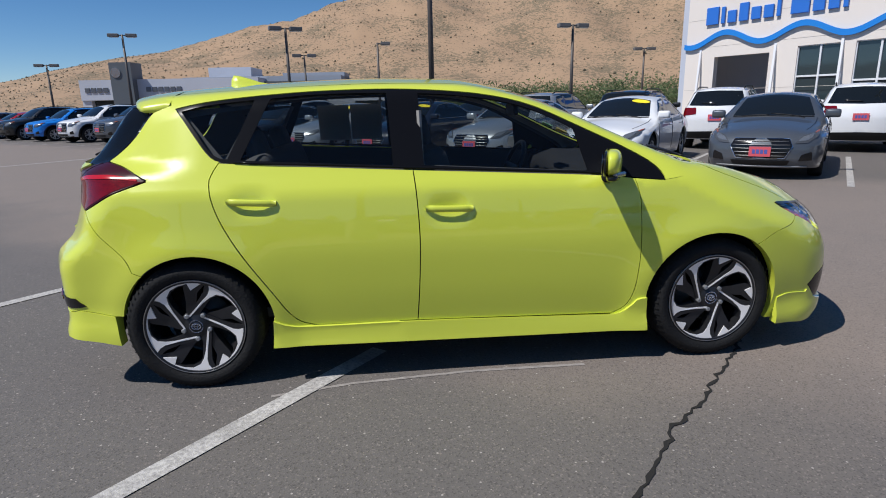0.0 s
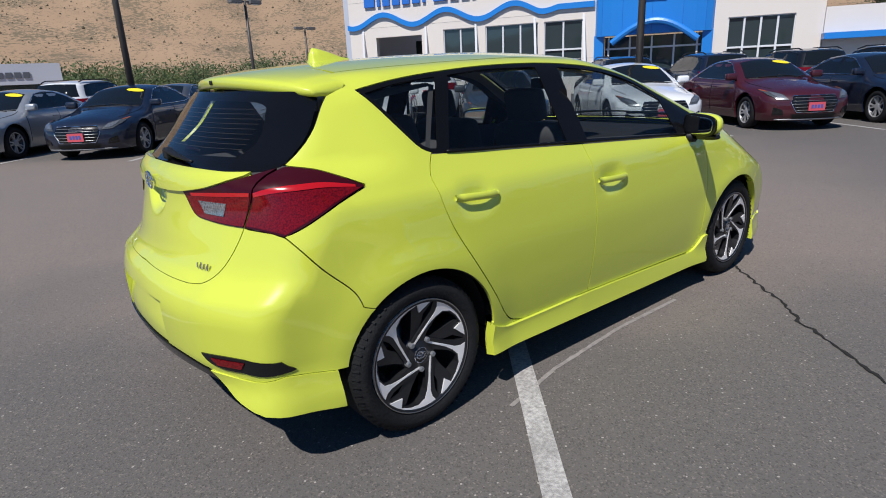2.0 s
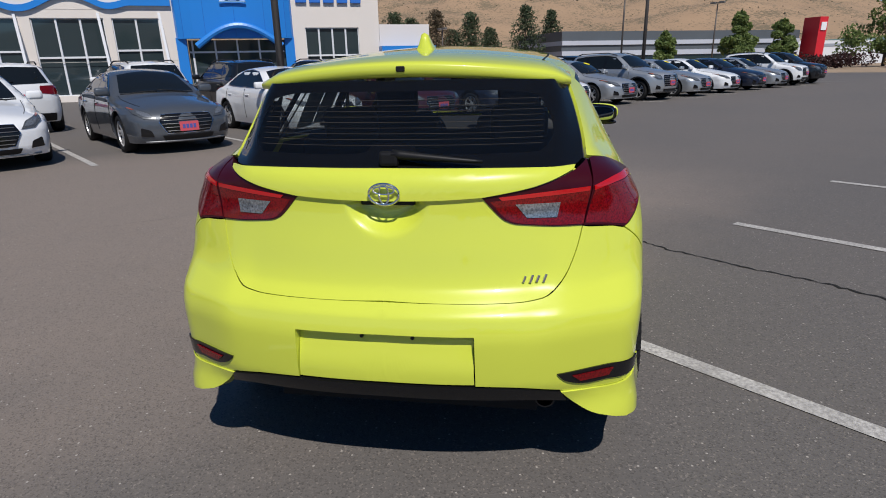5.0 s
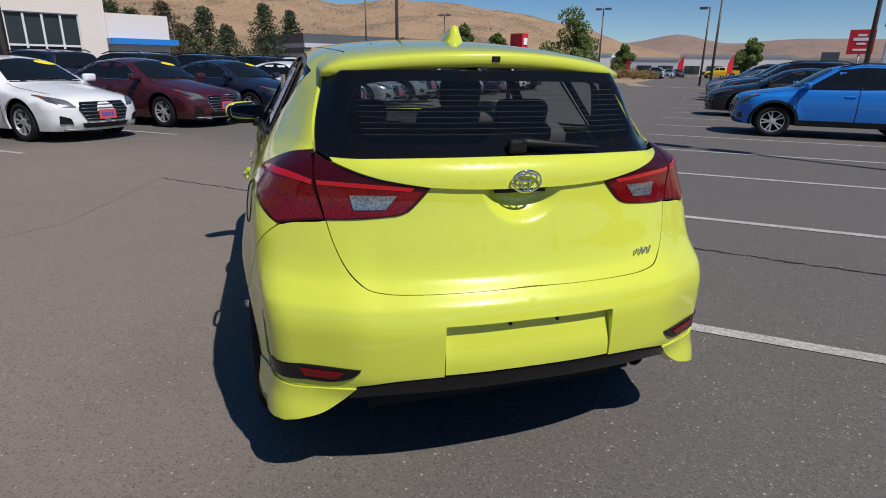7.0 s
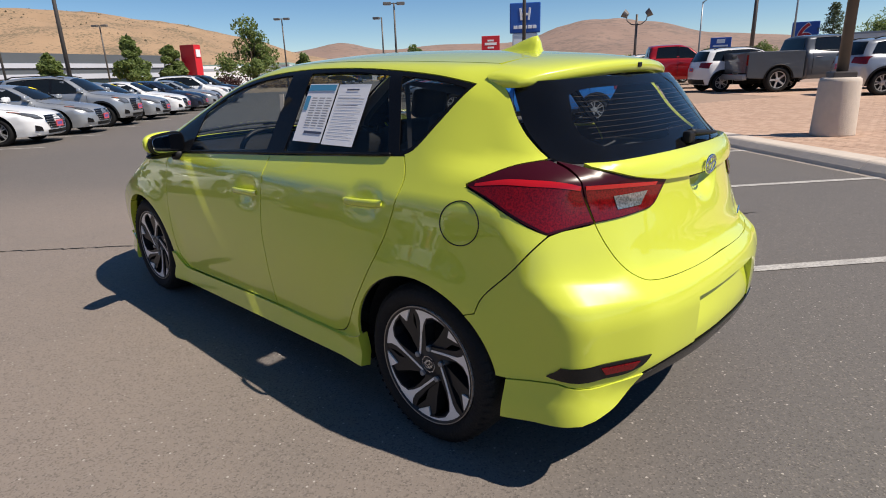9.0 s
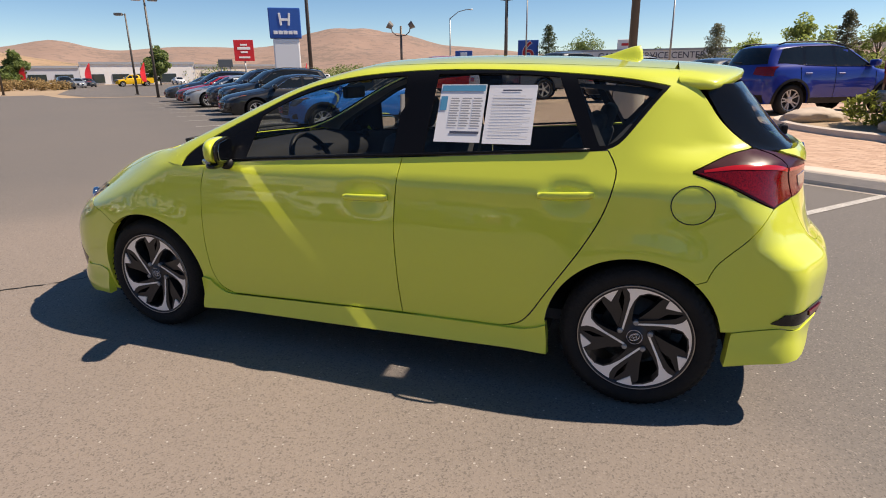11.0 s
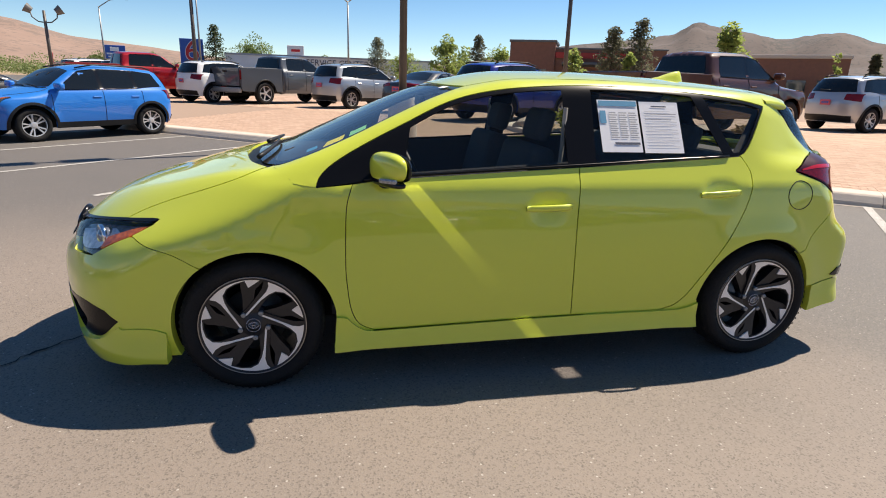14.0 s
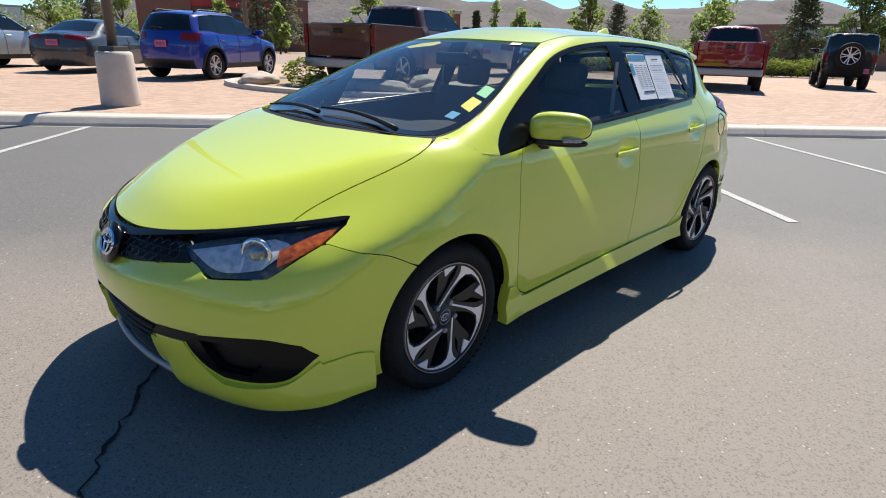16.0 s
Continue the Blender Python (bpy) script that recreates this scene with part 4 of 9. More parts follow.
    part("entrance_front", bm, M["blue_panel"], b, "blue metal panel front", smooth=False)
    for i in (2, 4, 6, 8, 10):
        part("panel_joint", box((0.015, 0.015, 4.8), Matrix.Translation((prof[i][0], prof[i][1] - 0.002, 5.4))), M["sign_blue"], b)
    for x0 in (15.62, 21.05):
        part("entrance_pier", box((0.5, 0.5, 3.0), Matrix.Translation((x0 + 0.2, 0.1, 1.5))), M["blue_panel"], b)
    V, F = tube([(16.6 + 0.21 * i, -1.0, 2.55 + 1.0 * math.sin(math.pi * i / 20)) for i in range(21)], 0.16, 8)
    part("entrance_arch", mesh_of("entrance_arch", V, F, M["blue_panel"]), None, b)
    part("entrance_glass", box((4.9, 0.06, 2.9), Matrix.Translation((18.55, 0.3, 1.45))), M["glass_bld"], b)
    bm = bmesh.new()
    for i in range(5):
        add_box(bm, (0.09, 0.12, 2.9), Matrix.Translation((16.3 + 1.12 * i, 0.25, 1.45)))
    add_box(bm, (4.8, 0.1, 0.09), Matrix.Translation((18.55, 0.25, 2.3)))
    part("entrance_frame", bm, M["white_metal"], b)
    emblem = bmesh.new()
    for a in (-0.32, 0.32):
        add_box(emblem, (0.16, 0.1, 1.0), Matrix.Translation((18.55 + a, -0.86, 5.3)) @ Matrix.Rotation(0.12 * (1 if a > 0 else -1), 4, "Y"), 0.02, 1)
    add_box(emblem, (0.62, 0.1, 0.15), Matrix.Translation((18.55, -0.86, 5.25)), 0.02, 1)
    add_box(emblem, (1.3, 0.08, 0.12), Matrix.Translation((18.55, -0.84, 4.68)), 0.03, 1)
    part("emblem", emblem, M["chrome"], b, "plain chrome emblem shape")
    # cream right wing and low annex
    wall_with("right_wall", 21.5, 26.0, 7.2, [(22.15, 25.1, 0.6, 3.5)])
    window(22.15, 25.1, 0.6, 3.5, 4, 2)
    x = 21.75
    for k in range(5):
        part("sign_block", box((0.58, 0.12, 0.72), Matrix.Translation((x + 0.29, -0.08, 5.1)), 0.02, 1), M["blue_letter"], b, "plain blue raised block of the sign")
        x += 0.74
    part("right_end", box((0.35, 12, 7.2), Matrix.Translation((26.18, 6.36, 3.6))), M["stucco"], b)
    part("annex_wall", box((3.0, 9, 3.7), Matrix.Translation((27.9, 5.0, 1.85))), M["stucco"], b)
    part("annex_canopy", box((3.2, 1.0, 0.28), Matrix.Translation((27.9, 0.0, 2.35))), M["blue_panel"], b)


dealership()


def far_showroom():
    b = thing("far_showroom", Matrix.Translation((-12, 78, 0)) @ Matrix.Rotation(radians(-4), 4, "Z"), "low grey panelled car showroom with a dark tower sign", "building")
    def blk(name, x0, x1, z0, z1, m, y=0.0, depth=14):
        return part(name, box((x1 - x0, depth, z1 - z0), Matrix.Translation(((x0 + x1) / 2, y + depth / 2, (z0 + z1) / 2))), m, b)
    blk("main_block", -16, 6, 0, 5.8, M["grey_panel"], 4)
    blk("fascia", -28, -4.5, 2.9, 5.5, M["light_panel"], 0, 6)
    blk("shop_front", -27.6, -4.9, 0, 2.9, M["glass_bld"], 1.0, 4.5)
    for x in (-28, -23, -18.5, -10, -5):
        blk("pier", x, x + 1.2, 0, 2.9, M["light_panel"], 0.2, 1)
    blk("long_wall", -4.5, 10.0, 0, 4.7, M["grey_panel"], 3.0, 12)
    blk("dark_strip", -4.5, 10.0, 4.7, 5.05, M["dark_panel"], 2.9, 12)
    blk("upper_block", -13, -7, 5.8, 7.2, M["light_panel"], 6, 6)
    blk("upper_block", -3, 6, 4.9, 6.4, M["grey_panel"], 8, 6)
    blk("right_fascia", 8.0, 20.0, 2.2, 4.4, M["light_panel"], 1, 9)
    blk("right_front", 8.0, 20.0, 0, 2.2, M["glass_bld"], 2, 6)
    blk("tower", -23.2, -20.4, 0, 7.6, M["dark_panel"], -1.2, 3)
    part("tower_badge", cyl(0.62, 0.62, 0.12, Matrix.Translation((-22.4, -1.25, 6.3)) @ Matrix.Rotation(math.pi / 2, 4, "X")), M["chrome"], b)
    for x0, n, z in ((-19.0, 6, 4.2), (9.0, 3, 3.2), (13.5, 5, 3.2), (-27, 4, 4.2)):
        for i in range(n):
            part("sign_block", box((0.62, 0.1, 0.62), Matrix.Translation((x0 + 0.8 * i, (-0.06 if z > 4 else 0.94), z)), 0.02, 1), M["letter_grey"], b, "plain grey raised block of the sign")


far_showroom()


def long_showroom():
    b = thing("long_showroom", Matrix.Translation((92, -20, 0)) @ Matrix.Rotation(radians(-66), 4, "Z"), "long dark grey banded dealership building with a red tower sign", "building")
    for i, (z0, z1, m) in enumerate(((0, 2.2, "dark_panel"), (2.2, 2.9, "light_panel"), (2.9, 3.7, "dark_panel"), (3.7, 4.3, "light_panel"), (4.3, 5.6, "dark_panel"))):
        part("band", box((42, 16, z1 - z0), Matrix.Translation((4, 8 + (0.2 if m == "dark_panel" else 0), (z0 + z1) / 2))), M[m], b)
    part("window_band", box((34, 0.2, 1.5), Matrix.Translation((4, 0.1, 1.2))), M["glass_bld"], b)
    part("red_tower", box((1.6, 3, 7.4), Matrix.Translation((27, -0.6, 3.7))), M["sign_red"], b)
    part("tower_badge", box((1.0, 0.2, 1.2), Matrix.Translation((27, -2.15, 6.0))), M["sign_white"], b)
    part("white_wing", box((26, 10, 4.2), Matrix.Translation((43, 14, 2.1))), M["white_metal"], b)
    part("green_strip", box((26.1, 10.1, 0.5), Matrix.Translation((43, 14, 3.4))), M["grey_panel"], b)


long_showroom()


def brick_shop():
    b = thing("brick_restaurant", Matrix.Translation((-33.3, -71.0, 0)) @ Matrix.Rotation(radians(-25.6), 4, "Z"), "brown brick restaurant with a corner tower and a red metal band", "building")
    part("wall", box((14.0, 12, 6.1), Matrix.Translation((-3.1, -6, 3.05))), M["brick_wall"], b)
    part("tower", box((6.0, 7, 6.9), Matrix.Translation((6.92, -3.0, 3.45))), M["brick_wall"], b)
    part("cornice", box((6.3, 7.3, 0.3), Matrix.Translation((6.92, -3.0, 7.05)), 0.05, 1), M["dark_panel"], b)
    part("cornice", box((14.2, 12.2, 0.25), Matrix.Translation((-3.2, -6, 6.22)), 0.05, 1), M["dark_panel"], b)
    part("red_band", box((9.2, 0.3, 0.7), Matrix.Translation((-0.7, 0.14, 5.35))), M["red_band"], b)
    part("porch_roof", box((5.0, 2.0, 0.3), Matrix.Translation((0.4, 1.0, 4.2)) @ Matrix.Rotation(0.12, 4, "X")), M["dark_panel"], b)
    for x in (-8.4, -5.4, -2.4, 0.6):
        part("window", box((1.9, 0.2, 1.9), Matrix.Translation((x, 0.08, 2.3))), M["glass_bld"], b)
    for x in (5.6, 8.2):
        part("window", box((1.4, 0.2, 2.2), Matrix.Translation((x, 0.53, 2.4))), M["glass_bld"], b)
    w = thing("brown_store", Matrix.Translation((-49.5, -51.5, 0)) @ Matrix.Rotation(radians(-42.2), 4, "Z"), "low brown store with a flat roof", "building")
    part("wall", box((9.0, 9.0, 5.0), Matrix.Translation((0.6, -4.5, 2.5))), M["brick_wall"], w)
    part("roof_edge", box((9.3, 9.3, 0.4), Matrix.Translation((0.6, -4.5, 5.2)), 0.05, 1), M["stucco_joint"], w)
    for x in (-2.2, 0.6, 3.4):
        part("window", box((1.8, 0.2, 1.8), Matrix.Translation((x, 0.06, 1.9))), M["glass_bld"], w)
    c = thing("service_shop", Matrix.Translation((2, -128, 0)) @ Matrix.Rotation(radians(4), 4, "Z"), "low white service shop with a painted name", "building")
    part("wall", box((44, 14, 5.5), Matrix.Translation((-4, -7, 2.75))), M["white_metal"], c)
    part("roof_edge", box((44.3, 14.3, 0.35), Matrix.Translation((-4, -7, 5.67))), M["grey_panel"], c)
    f = bpy.data.curves.new("shop_name", "FONT")
    f.body, f.size, f.extrude, f.align_x = "CARSON SERVICE CENTER", 1.75, 0.03, "CENTER"
    f.materials.append(M["ink_dark"])
    o = new("shop_name", f)
    o.matrix_basis = pose(-1, 0.06, 3.95, 90, 0, 180)
    o.parent = c
    d = thing("far_brick_shop", Matrix.Translation((-88, -20, 0)) @ Matrix.Rotation(radians(-100), 4, "Z"), "low brown brick shop with a blue awning", "building")
    part("wall", box((18, 14, 5.4), Matrix.Translation((0, -7, 2.7))), M["brick_wall"], d)
    part("awning", box((9.5, 2.2, 1.5), Matrix.Translation((-4.2, 0.9, 4.1)), 0.1, 1), M["grey_panel"], d)
    for x in (-7.5, -4.5, -1.5, 4.0):
        part("window", box((2.2, 0.2, 1.8), Matrix.Translation((x, 0.05, 1.7))), M["glass_bld"], d)


brick_shop()


# ---- street furniture ----
def lamp_post(x, y, height, heads=2, turn=0.0, r=0.09, z=0.0, name="lamp_post"):
    p = thing(name, pose(x, y, z, 0, 0, turn), "brown steel parking lot lamp post with shoebox heads", "lamp post", "parking lot lamp posts")
    V, F = tube([(0, 0, 0), (0, 0, height)], [r, r * 0.62], 12)
    part("pole", mesh_of("pole", V, F, M["pole"], True), None, p)
    part("base_plate", box((r * 3.4, r * 3.4, 0.04), Matrix.Translation((0, 0, 0.02)), 0.01, 1), M["pole"], p)
    for s in ((-1, 1) if heads == 2 else (1,)):
        h = part("lamp_head", box((0.62, 0.36, 0.2), Matrix.Translation((s * 0.52, 0, height - 0.05)), 0.03, 2), M["lamp_head"], p)
        part("diffuser", box((0.5, 0.28, 0.03), Matrix.Translation((s * 0.52, 0, height - 0.155))), M["lamp_lens"], h)
        part("arm", box((0.25, 0.06, 0.06), Matrix.Translation((s * 0.15, 0, height - 0.05))), M["pole"], p)
    return p


def polar(az, d, x0=-0.4, y0=-1.0):
    return x0 + d * math.cos(radians(az)), y0 + d * math.sin(radians(az))


def near_post(x, y, z, height):
    p = lamp_post(x, y, height, 2, 30, 0.085, z + 0.93)
    V, F = tube([(0, 0, 0), (0, 0, 0.04), (0, 0, 0.86), (0, 0, 0.91), (0, 0, 0.93)], [0.325, 0.325, 0.30, 0.29, 0.26], 28)
    part("plinth", mesh_of("plinth", V, F, M["concrete"], True), None, p, "weathered round concrete plinth", Matrix.Translation((0, 0, -0.94)))
    part("cover", box((0.34, 0.34, 0.12), Matrix.Translation((0, 0, 0.95)), 0.02, 2), M["pole"], p, "", Matrix.Translation((0, 0, -0.93)))


near_post(-0.74, -9.3, rise(-7.6), 8.2)
for x, y, h, n, tn, r in ((10.93, 5.92, 8.5, 2, 20, 0.1), (28.0, -5.9, 8.6, 2, 40, 0.1), (56, -8.7, 9.0, 2, 40, 0.1), (1.2, 14.5, 8.5, 2, 30, 0.09), (14.5, -21.8, 9.0, 2, 10, 0.1),
                          (32.5, -29.9, 6.6, 2, 50, 0.1), (69, -20.5, 7.4, 2, 40, 0.1), (54.4, -33.7, 7.4, 2, 40, 0.1), (-8.9, -19.9, 8.0, 1, 10, 0.1), (-5.0, 28, 5.3, 2, 20, 0.1),
                          (-16.5, 37, 6.1, 2, 10, 0.1), (9.6, 26.8, 5.2, 2, 10, 0.1), (-0.4, 36.5, 5.4, 1, 0, 0.1), (-5.6, 40, 5.0, 2, 10, 0.09), (19.5, 40, 5.2, 2, 0, 0.1), (24, 38, 4.3, 2, 0, 0.1),
                          (41, -36, 6.5, 1, 30, 0.1), (-26, 46, 5.0, 2, 10, 0.1), (66, 10, 5.4, 2, 40, 0.1)):
    lamp_post(x, y, h, n, tn, r)


def flood_post(x, y, height):
    p = thing("flood_lamp_post", pose(x, y, 0.36, 0, 0, 20), "steel post with two flood lamps on curved arms", "lamp post")
    V, F = tube([(0, 0, 0), (0, 0, height)], [0.13, 0.09], 12)
    part("pole", mesh_of("pole", V, F, M["pole"], True), None, p)
    for s in (-1, 1):
        V, F = tube([(0, 0, height - 0.8), (s * 0.4, 0, height - 0.75), (s * 0.75, 0, height - 0.45), (s * 0.8, 0, height - 0.1)], 0.04, 8)
        part("arm", mesh_of("arm", V, F, M["pole"], True), None, p)
        part("flood_lamp", cyl(0.22, 0.34, 0.42, Matrix.Translation((s * 0.9, 0, height + 0.05)) @ Matrix.Rotation(s * 1.0, 4, "Y"), 14), M["lamp_head"], p)


flood_post(8.4, -35.7, 6.3)
flood_post(20.0, -45.0, 5.0)


def street_light(x, y, height, arms, turn=0):
    p = thing("street_light", pose(x, y, 0, 0, 0, turn), "tall galvanised street light with curved arms", "street light")
    V, F = tube([(0, 0, 0), (0, 0, height)], [0.12, 0.07], 10)
    part("pole", mesh_of("pole", V, F, M["pole_grey"], True), None, p)
    for s in arms:
        V, F = tube([(0, 0, height - 0.1), (s * 1.2, 0, height + 0.7), (s * 2.4, 0, height + 0.95), (s * 3.2, 0, height + 0.9)], [0.06, 0.05, 0.05, 0.09], 8)
        part("arm", mesh_of("arm", V, F, M["pole_grey"], True), None, p)


street_light(26, -75, 8.6, (-1,), 0)
street_light(-2, -62, 9.2, (1, -1), 5)
street_light(14, -68, 12.0, (1,), 0)
street_light(70, -100, 8.0, (-1,), 0)


def pylon_sign():
    x, y = 45.1, -64.7
    p = thing("pylon_sign", pose(x, y, 0, 0, 0, 34), "tall white pylon sign with a blue panel on top", "sign")
    part("column", box((3.3, 1.0, 6.0), Matrix.Translation((0, 0, 3.0)), 0.15, 2), M["sign_white"], p)
    part("panel", box((4.0, 1.2, 3.7), Matrix.Translation((0, 0, 7.9)), 0.12, 2), M["sign_blue"], p)
    for s in (1, -1):
        bm = bmesh.new()
        for a in (-0.55, 0.55):
            add_box(bm, (0.28, 0.06, 1.5), Matrix.Translation((a, s * 0.62, 8.35)) @ Matrix.Rotation(0.1 * (1 if a > 0 else -1), 4, "Y"), 0.02, 1)
        add_box(bm, (1.0, 0.06, 0.28), Matrix.Translation((0, s * 0.62, 8.3)), 0.02, 1)
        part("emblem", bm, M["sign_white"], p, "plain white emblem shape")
        bm = bmesh.new()
        for i in range(5):
            add_box(bm, (0.5, 0.06, 0.42), Matrix.Translation((-1.24 + 0.62 * i, s * 0.62, 6.75)), 0.02, 1)
        part("lettering", bm, M["sign_white"], p, "plain white blocks")


pylon_sign()


def board_sign(x, y, z0, w, h, material, label, turn, blocks=(), legs=1, mark=None):
    p = thing("road_sign", pose(x, y, 0, 0, 0, turn), label, "sign")
    part("board", box((w, 0.5, h), Matrix.Translation((0, 0, z0 + h / 2)), 0.05, 1), M[material], p)
    for i in range(legs):
        o = 0 if legs == 1 else (-0.3 + 0.6 * i) * w
        V, F = tube([(o, 0, 0), (o, 0, z0 + 0.1)], 0.18, 8)
        part("post", mesh_of("post", V, F, M["pole_grey"], True), None, p)
    for (bx, bz, bw, bh, m) in blocks:
        for s in (1, -1):
            part("mark", box((bw, 0.06, bh), Matrix.Translation((bx, s * 0.27, z0 + h / 2 + bz)), 0.02, 1), M[m], p)
    return p


board_sign(95, -119.6, 5.0, 4.6, 4.9, "sign_red", "red square dealership sign on a post", 38, ((0, 0.5, 3.0, 0.6, "sign_white"), (0, 1.3, 1.6, 0.4, "sign_white"), (0, -0.4, 1.6, 0.4, "sign_white"), (0, -1.6, 2.6, 0.4, "sign_white")))
six = board_sign(27.5, -133, 3.3, 4.6, 5.2, "sign_blue", "blue motel sign with a red figure six", 10, (), 2)
f = bpy.data.curves.new("figure", "FONT")
f.body, f.size, f.extrude, f.align_x, f.align_y = "6", 6.0, 0.05, "CENTER", "CENTER"
f.materials.append(M["sign_red"])
o = new("figure", f)
o.matrix_basis = pose(0, 0.32, 5.9, 90, 0, 180)
o.parent = six
tagged(o, "red figure six with a white edge")
f2 = f.copy()
f2.offset = 0.12
f2.materials.clear()
f2.materials.append(M["sign_white"])
o = new("figure_edge", f2)
o.matrix_basis = pose(0, 0.27, 5.9, 90, 0, 180)
o.parent = six
board_sign(38, -118, 3.6, 3.6, 2.4, "sign_blue", "blue roadside sign with white print", 20, ((0, 0.5, 1.4, 0.7, "sign_white"), (0, -0.3, 2.6, 0.3, "sign_white"), (0, -0.8, 2.2, 0.25, "sign_white")), 2)
board_sign(6, -128, 5.2, 3.4, 2.6, "sign_white", "white lit box sign on a post", 8, ((0, 0.3, 1.8, 0.5, "sign_red"),), 1)
board_sign(88, -104, 3.4, 3.0, 1.6, "dark_panel", "small dark message board on posts", 38, (), 2)


# ---- plants ----
def leaf_cloud(bm_v, bm_f, centre, radius, count, size, rnd, squash=0.8):
    for _ in range(count):
        d = Vector((rnd.gauss(0, 1), rnd.gauss(0, 1), rnd.gauss(0, 1))).normalized() * radius * rnd.uniform(0.35, 1.0) ** 0.5
        p = Vector(centre) + Vector((d.x, d.y, d.z * squash))
        a = Vector((rnd.gauss(0, 1), rnd.gauss(0, 1), rnd.gauss(0, 1))).normalized()
        b = a.orthogonal().normalized()
        s = size * rnd.uniform(0.6, 1.3)
        o = len(bm_v)
        bm_v += [p - a * s, p + b * s * 0.5, p + a * s, p - b * s * 0.5]
        bm_f.append((o, o + 1, o + 2, o + 3))


def tree(x, y, height, spread, seed, leaf="leaf", label="green broadleaf tree", z=0.0, count=1.0, size=0.2):
    rnd = random.Random(seed)
    t = thing("tree", pose(x, y, z), label, "tree")
    top = height * 0.62
    pts = [(rnd.uniform(-0.05, 0.05) * i, rnd.uniform(-0.05, 0.05) * i, top * i / 4) for i in range(5)]
    parts = [tube(pts, [height * 0.022 * (1 - 0.17 * i) for i in range(5)], 8)]
    V, F = [], []
    for i in range(30):
        a, h = rnd.uniform(0, 6.28), rnd.uniform(0.0, 1.0)
        r = spread * (1.0 - 0.75 * h**1.5) * rnd.uniform(0.25, 0.95)
        c = (math.cos(a) * r, math.sin(a) * r, height * (0.17 + 0.73 * h))
        s = pts[min(4, 1 + int(h * 3))]
        parts.append(tube([s, ((s[0] + c[0]) / 2, (s[1] + c[1]) / 2, (s[2] + c[2]) / 2 + 0.1), c], [height * 0.009, height * 0.006, height * 0.003], 5))
        leaf_cloud(V, F, c, spread * rnd.uniform(0.16, 0.36), int(110 * count), size * 0.8, rnd)
    leaf_cloud(V, F, (0, 0, height * 0.9), spread * 0.3, int(120 * count), size, rnd, 1.3)
    v, f = join_vf(parts)
    part("trunk", mesh_of("trunk", v, f, M["bark"], True), None, t)
    tagged(part("crown", mesh_of("crown", V, F, M[leaf]), None, t), "", "", "", "stuff")
    return t


def conifer(x, y, height, spread, seed, leaf="leaf_dark", label="dark green pine tree"):
    rnd = random.Random(seed)
    t = thing("tree", pose(x, y, 0), label, "tree")
    v, f = tube([(0, 0, 0), (0, 0, height)], [height * 0.022, 0.02], 8)
    part("trunk", mesh_of("trunk", v, f, M["bark"], True), None, t)
    V, F = [], []
    n = 46
    for i in range(n):
        h = 0.14 + 0.86 * i / n
        r = spread * (1 - h) ** 0.7 * rnd.uniform(0.55, 1.1) + 0.12
        a = i * 2.4 + rnd.uniform(-0.4, 0.4)
        for q in (0.35, 0.7, 1.0):
            leaf_cloud(V, F, (math.cos(a) * r * q, math.sin(a) * r * q, height * h - 0.1 * r * q), 0.14 * spread + 0.14, 26, 0.15 + 0.02 * height / 8, rnd, 0.6)
    tagged(part("crown", mesh_of("crown", V, F, M[leaf]), None, t), "", "", "", "stuff")


for az_, d, h, s, sd_, kind in ((13.9, 78, 8.0, 4.0, 1, "leaf_dark"), (12.2, 82, 7.6, 3.6, 7, "leaf_dark"), (9.9, 78, 8.2, 3.8, 2, "leaf_dry"), (6.5, 80, 8.0, 3.4, 3, "leaf_dark"), (4.6, 84, 6.2, 3.2, 4, "leaf_dark"),
                             (1.2, 86, 9.2, 3.6, 5, "leaf_dark"), (-1.2, 92, 9.0, 3.2, 6, "leaf_dark"), (8.2, 90, 6.4, 3.8, 16, "leaf_dark")):
    conifer(*polar(az_, d), h, s, sd_, kind, "dark green pine tree" if kind == "leaf_dark" else "half-dry brown pine tree")
for az_, d, h, s, sd_ in ((-11.6, 78, 4.6, 1.9, 21), (-17.6, 76, 6.4, 2.2, 22), (-21.0, 80, 5.6, 2.0, 23), (-28.2, 98, 10.2, 5.2, 24), (-33.0, 105, 5.2, 2.4, 25), (-43.6, 118, 6.4, 3.6, 26)):
    tree(*polar(az_, d), h, s, sd_, "leaf", "green broadleaf tree on the planted verge", 0.0, 1.6, 0.3)
for az_, d, h, s, sd_, kind in ((-80.0, 128, 11.0, 4.6, 31, "leaf_dark"), (-83.5, 140, 9.0, 7.5, 32, "leaf"), (-161, 72, 6.4, 3.4, 44, "leaf"), (-168, 66, 7.6, 4.2, 45, "leaf_dark"), (-172, 70, 8.6, 4.0, 46, "leaf"),
                             (-90, 150, 6.0, 4.5, 47, "leaf"), (-75, 170, 5.5, 4.8, 48, "leaf"), (-71, 190, 5.6, 5.5, 49, "leaf")):
    if kind == "leaf_dark":
        conifer(*polar(az_, d), h, s * 0.85, sd_)
    else:
        tree(*polar(az_, d), h, s, sd_, kind, "green broadleaf tree by the street", 0.0, 1.4, 0.26)
